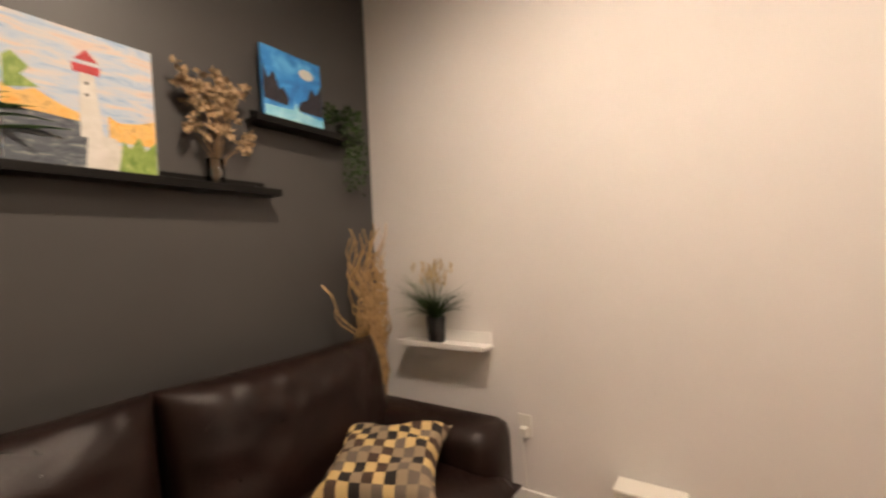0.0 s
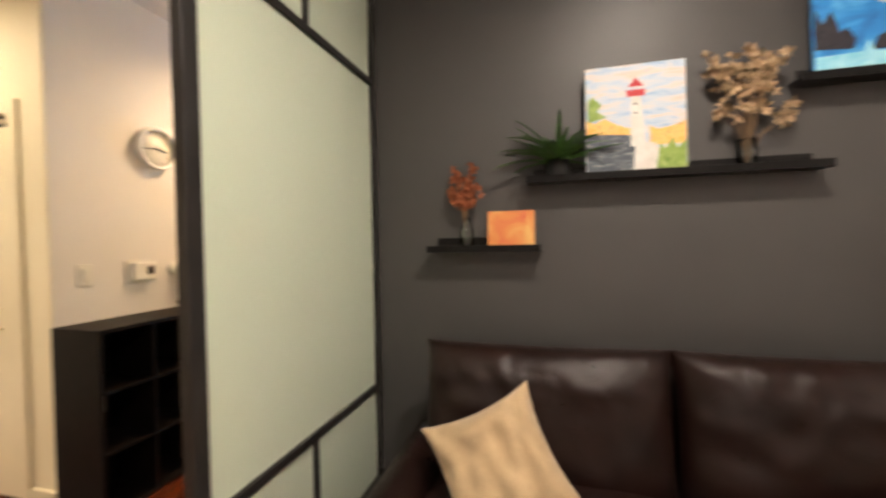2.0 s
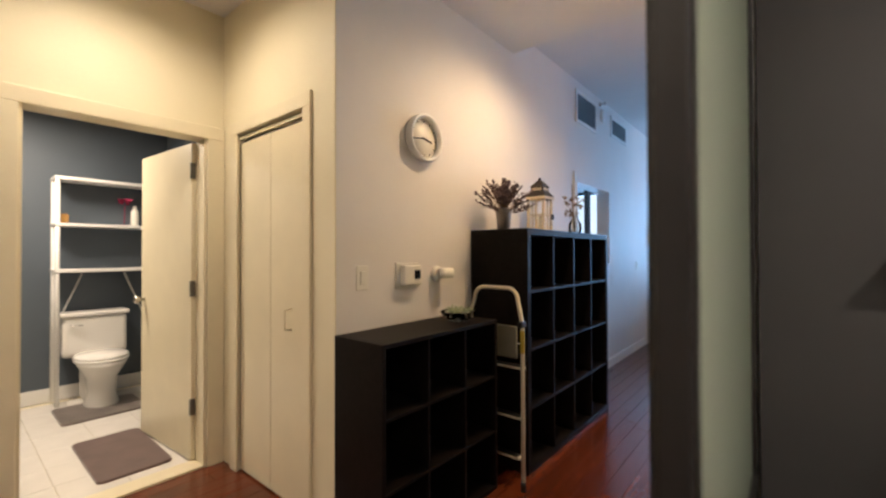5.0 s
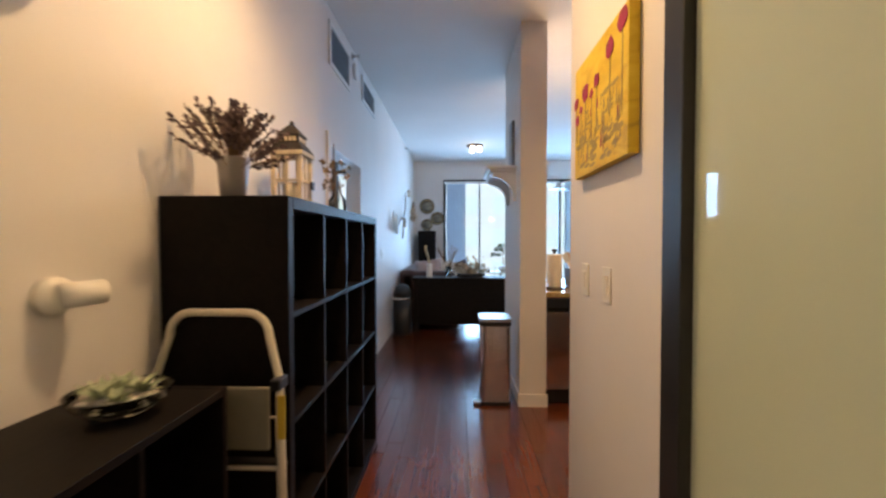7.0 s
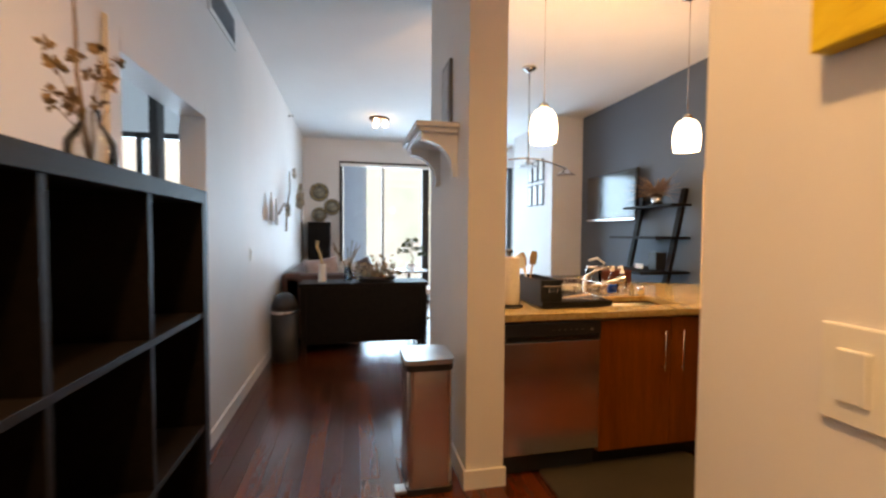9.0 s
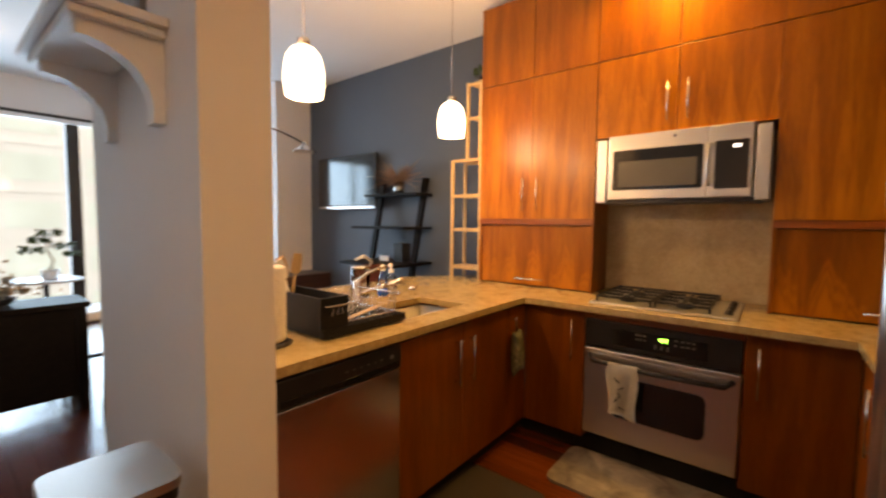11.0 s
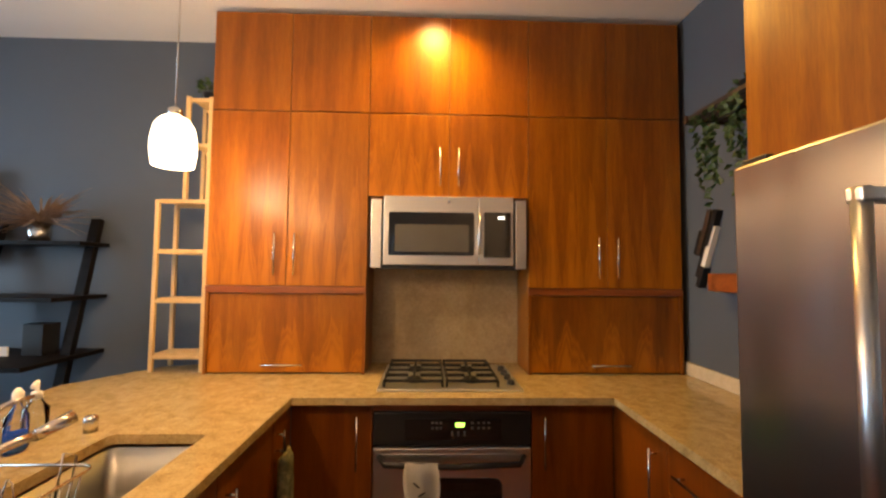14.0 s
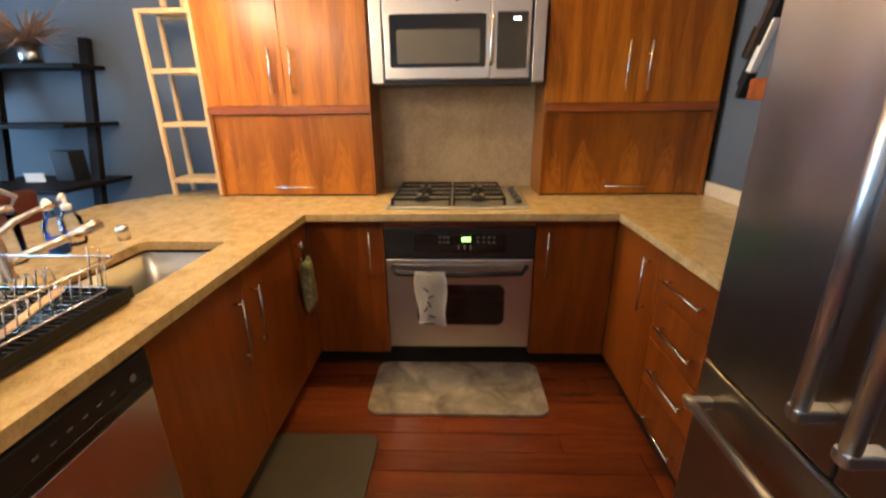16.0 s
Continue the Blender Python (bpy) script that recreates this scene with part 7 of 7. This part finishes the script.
part("blossom", bm, surface("grey_gold_petals", (0.42, 0.34, 0.25), 0.5, 0.2, vary=0.5, scale=16), t)
for k, (y, z) in enumerate(((-1.0, -0.12), (-0.72, -0.16))):
    t2 = thing("paper_tag", "small white paper hung on the wall", "paper", at=pose(WEST + 0.004, 8.0 + y, 1.72 + z, 0, 0, 24))
    part("sheet", prism([(-0.09, -0.15), (0.08, -0.13), (0.02, 0.15), (-0.03, 0.15)], "x", 0.04, 0.046), PLASTIC, t2)
plate("light_switch", pose(WEST, 6.3, 1.15, 0, 0, 90), 0.075, 0.12, 1, "white rocker light switch on the hall wall")

# ceiling spots over the living room
t = thing("ceiling_spotlight", "round bronze ceiling spotlight with three lit bulbs", "ceiling light", at=pose(-0.98, 8.75, HIGH))
part("base", lathe([(0.15, 0), (0.15, -0.02), (0.13, -0.03), (0.01, -0.032)], seg=28), surface("bronze", (0.2, 0.15, 0.12), 0.35, 0.8), t)
for a in (0, 2.1, 4.2):
    x, y = 0.09 * math.cos(a), 0.09 * math.sin(a)
    part("bulb", lathe([(0.02, -0.03), (0.03, -0.06), (0.035, -0.1), (0.01, -0.12)], x, y, 0, 14), BULB, t)
# three-arm hanging fitting
t = thing("arm_chandelier", "brushed nickel hanging lamp with curved arms", "chandelier", at=pose(0.4, 6.45, 0))
part("rod", tube([(0, 0, 2.12), (0, 0, HIGH)], 0.008, 8), CHROME, t)
part("canopy", lathe([(0.07, HIGH), (0.07, HIGH - 0.02), (0.012, HIGH - 0.05)], seg=20), CHROME, t)
part("arm", tube([(-0.42, 0, 2.03), (-0.2, 0, 2.1), (0, 0, 2.12), (0.2, 0, 2.1), (0.42, 0, 2.03)], 0.009, 8), CHROME, t)
for x, z in ((-0.42, 2.03), (0.0, 2.1), (0.42, 2.03)):
    part("shade", lathe([(0.015, z), (0.03, z - 0.02), (0.075, z - 0.055), (0.1, z - 0.065), (0.098, z - 0.068), (0.07, z - 0.058)], x, 0, 0, 20), thin_glass("lamp_disc", (0.9, 0.93, 0.95)) if x == -0.42 else bpy.data.materials["lamp_disc"], t)
    part("socket", lathe([(0.012, z + 0.02), (0.02, z - 0.01), (0.022, z - 0.03)], x, 0, 0, 12), CHROME, t)

# television and ladder shelf on the blue wall
t = thing("television", "flat television on a wall mount, screen off", "television")
part("housing", box(1.86, 1.9, 6.7, 7.74, 1.51, 2.13, 0.006), BLACK, t)
part("screen", box(1.857, 1.861, 6.72, 7.72, 1.56, 2.11), surface("tv_glass", (0.012, 0.013, 0.015), 0.1, vary=0.0, bumps=0.0, spec=1.0), t)
part("wall_mount", box(1.9, 1.95, 7.05, 7.35, 1.7, 1.95), BLACK, t)
part("bottom_bar", box(1.855, 1.87, 6.72, 7.72, 1.515, 1.545, 0.002), CHROME, t)


def ladder_shelf():
    s = thing("ladder_shelf", "black leaning ladder shelf against the blue wall", "shelf")
    for y in (6.02, 6.62):
        part("rail", spin(box(-0.02, 0.02, y - 0.03, y + 0.03, 0, 1.85, 0.003), Matrix.Translation((1.53, 0, 0)) @ Matrix.Rotation(math.atan2(0.38, 1.8), 4, "Y")), SHELF_BLACK, s)
    for z, dpt in ((1.63, 0.2), (1.3, 0.3), (0.95, 0.38), (0.55, 0.42)):
        xb = 1.53 + 0.211 * z
        part("shelf_board", box(min(1.92, xb + 0.02) - dpt, 1.93, 5.95, 6.7, z, z + 0.025, 0.003), SHELF_BLACK, s)


ladder_shelf()
t = thing("pampas_bucket", "steel bucket of dried pampas grass on the ladder shelf", "plant", at=pose(1.82, 6.3, 1.656))
part("bucket", lathe([(0.05, 0), (0.055, 0.004), (0.062, 0.12), (0.058, 0.12), (0.05, 0.01)], seg=20), CHROME, t)
bm, rnd = bmesh.new(), random.Random(23)
for i in range(190):
    a = rnd.uniform(1.2, 5.1)
    blade(bm, (0, 0, 0.11), a, rnd.uniform(0.15, 0.36), rnd.uniform(0.1, 1.1), 0.011, rnd.uniform(0.1, 0.5), 4)
part("grass", bm, surface("dry_pampas", (0.34, 0.23, 0.17), 0.8, vary=0.35, scale=20, bumps=0.0), t)
t = thing("black_speaker", "small black speaker box on the ladder shelf", "speaker")
part("cabinet", box(1.68, 1.8, 6.12, 6.24, 0.976, 1.16, 0.004), BLACK, t)
t = thing("white_note", "white folded card on the ladder shelf", "card")
part("sheet", box(1.66, 1.67, 6.3, 6.42, 0.976, 1.03), PLASTIC, t)
t = thing("bar_stool", "reddish brown leather bar stool behind the peninsula", "chair")
RUST_LEATHER = surface("rust_leather", (0.085, 0.022, 0.014), 0.4, vary=0.2, bumps=0.1)
part("backrest", box(0.99, 1.33, 6.02, 6.075, 0.66, 1.0, 0.022), RUST_LEATHER, t)
part("seat", box(0.98, 1.34, 5.72, 6.06, 0.56, 0.65, 0.025), RUST_LEATHER, t)
for x in (1.01, 1.31):
    for y in (5.75, 6.03):
        part("leg", tube([(x, y, 0), (x, y, 0.57)], 0.016, 8), BLACK, t)
s = thing("dark_sideboard", "dark brown sideboard before the wall stub", "cabinet")
part("body", box(1.3, 1.93, 7.6, 8.02, 0.0, 0.73, 0.006), wood("dark_red_brown", (0.03, 0.012, 0.008), (0.05, 0.02, 0.013), (0.075, 0.03, 0.02), "x", 0.4, 12, 0.1, 0.1), s)
for k in range(3):
    for z in (1.78, 2.16):
        t = thing("photo_frame", "narrow dark framed photo on the wall stub", "picture", "photo frames")
        y = 8.3 + 0.2 * k
        part("frame", box(1.452, 1.469, y, y + 0.15, z, z + 0.33, 0.002), BLACK, t)
        part("print", box(1.449, 1.452, y + 0.02, y + 0.13, z + 0.02, z + 0.31), PLASTIC, t)

# ================= outside =================
setting("balcony_floor", box(-2.4, 2.4, FAR_Y + 0.15, FAR_Y + 1.8, -0.25, -0.05), surface("balcony_concrete", (0.35, 0.34, 0.32), 0.8, vary=0.12), "grey concrete balcony floor", "balcony")
setting("ground", box(-400, 400, 12.2, 600, -24.5, -24), surface("asphalt", (0.06, 0.06, 0.06), 0.9, vary=0.2), "grey street far below", "ground")
setting("balcony_end_wall", box(1.46, 2.4, 11.8, 12.0, -0.05, 3.05), surface("grey_balcony_wall", (0.3, 0.36, 0.4), 0.7, vary=0.06), "grey blue balcony end wall", "wall")
# added out of view above the balcony to keep the sun off the end wall
setting("balcony_shade_slab", box(-2.4, 2.4, FAR_Y + 0.15, FAR_Y + 1.8, 3.06, 3.2), CEIL, "unseen white slab added to shade the balcony end wall", "ceiling")
FACADE = surface("pale_facade", (0.68, 0.79, 0.88), 0.8, vary=0.04, scale=0.5)
TOWER_GLASS = surface("tower_glass", (0.62, 0.8, 0.86), 0.5, vary=0.1, scale=0.4, bumps=0.0)
h = thing("apartment_tower", "pale apartment tower with rows of blue windows", "building")
part("wall", box(-26, 30, 45, 60, -24, 34), FACADE, h)
part("roof", box(-26.4, 30.4, 44.6, 60.4, 34, 34.8), FACADE, h)
for fl in range(-2, 5):
    for k in range(9):
        x = -16 + k * 4.6
        part("window", box(x, x + 3.0, 44.98, 45.05, fl * 3.4 + 0.6, fl * 3.4 + 2.5), TOWER_GLASS, h)
    part("balcony_band", box(-26, 30, 44.97, 45, fl * 3.4 - 0.3, fl * 3.4 - 0.05), FACADE, h)

# ================= floors, laid piece by piece =================
floor = bpy.data.objects["floor"]
BW, GAPB = 0.105, 0.0012
meshes = {}


def board_mesh(length):
    if length not in meshes:
        meshes[length] = mesh_of("board", box(-BW / 2 + GAPB, BW / 2 - GAPB, -length / 2 + GAPB, length / 2 - GAPB, -0.012, 0.0, 0.0012), FLOOR_WOOD)
    return meshes[length]


def lay(x0, x1, y0, y1, seed, single):
    rnd = random.Random(seed)
    bm = None if single else bmesh.new()
    n = max(1, round((x1 - x0) / BW))
    w = (x1 - x0) / n
    for i in range(n):
        x = x0 + (i + 0.5) * w
        y = y0 - rnd.uniform(0, 1.2)
        while y < y1:
            ln = rnd.choice((0.9, 1.2, 1.5, 1.8))
            a, b = max(y, y0), min(y + ln, y1)
            if b - a > 0.02:
                if single and abs(b - a - ln) < 1e-6:
                    ob = new("floor_board", board_mesh(ln))
                    ob.location, ob.scale = (x, (a + b) / 2, 0), (w / BW, 1, 1)
                    ob.parent = floor
                elif single:
                    ob = new("floor_board", mesh_of("board", box(-w / 2 + GAPB, w / 2 - GAPB, -(b - a) / 2 + GAPB, (b - a) / 2 - GAPB, -0.012, 0), FLOOR_WOOD))
                    ob.location, ob.parent = (x, (a + b) / 2, 0), floor
                else:
                    put_box(bm, x - w / 2 + GAPB, x + w / 2 - GAPB, a + GAPB, b - GAPB, -0.012, 0)
            y += ln
    if not single:
        tagged(part("far_boards", bm, FLOOR_WOOD, floor), kind="stuff")


lay(-3.42, -0.7, 0.0, 6.2, 1, True)
lay(-0.7, 1.3, 2.35, 4.6, 2, True)
lay(-0.7, 2.05, SOUTH, 2.0, 3, False)
lay(-3.42, -0.7, SOUTH, 0.0, 4, False)
lay(-2.235, -0.7, 6.2, FAR_Y, 5, False)
lay(-0.7, 1.95, 4.6, FAR_Y, 6, False)
tiles = setting("floor_bathroom", box(BX0, -3.54, BY0, BY1, -0.1, -0.006), TRIM, "white tiled bathroom floor", "floor")
tm = mesh_of("tile", box(-0.1485, 0.1485, -0.1485, 0.1485, -0.008, 0.0, 0.0015), TILE)
for i in range(7):
    for j in range(7):
        x, y = -3.7 - 0.3 * i, BY0 + 0.17 + 0.3 * j
        if x - 0.15 > BX0 - 0.1 and y + 0.15 < BY1 + 0.1:
            o_ = new("tile", tm)
            o_.location, o_.parent = (x, y, 0.0), tiles
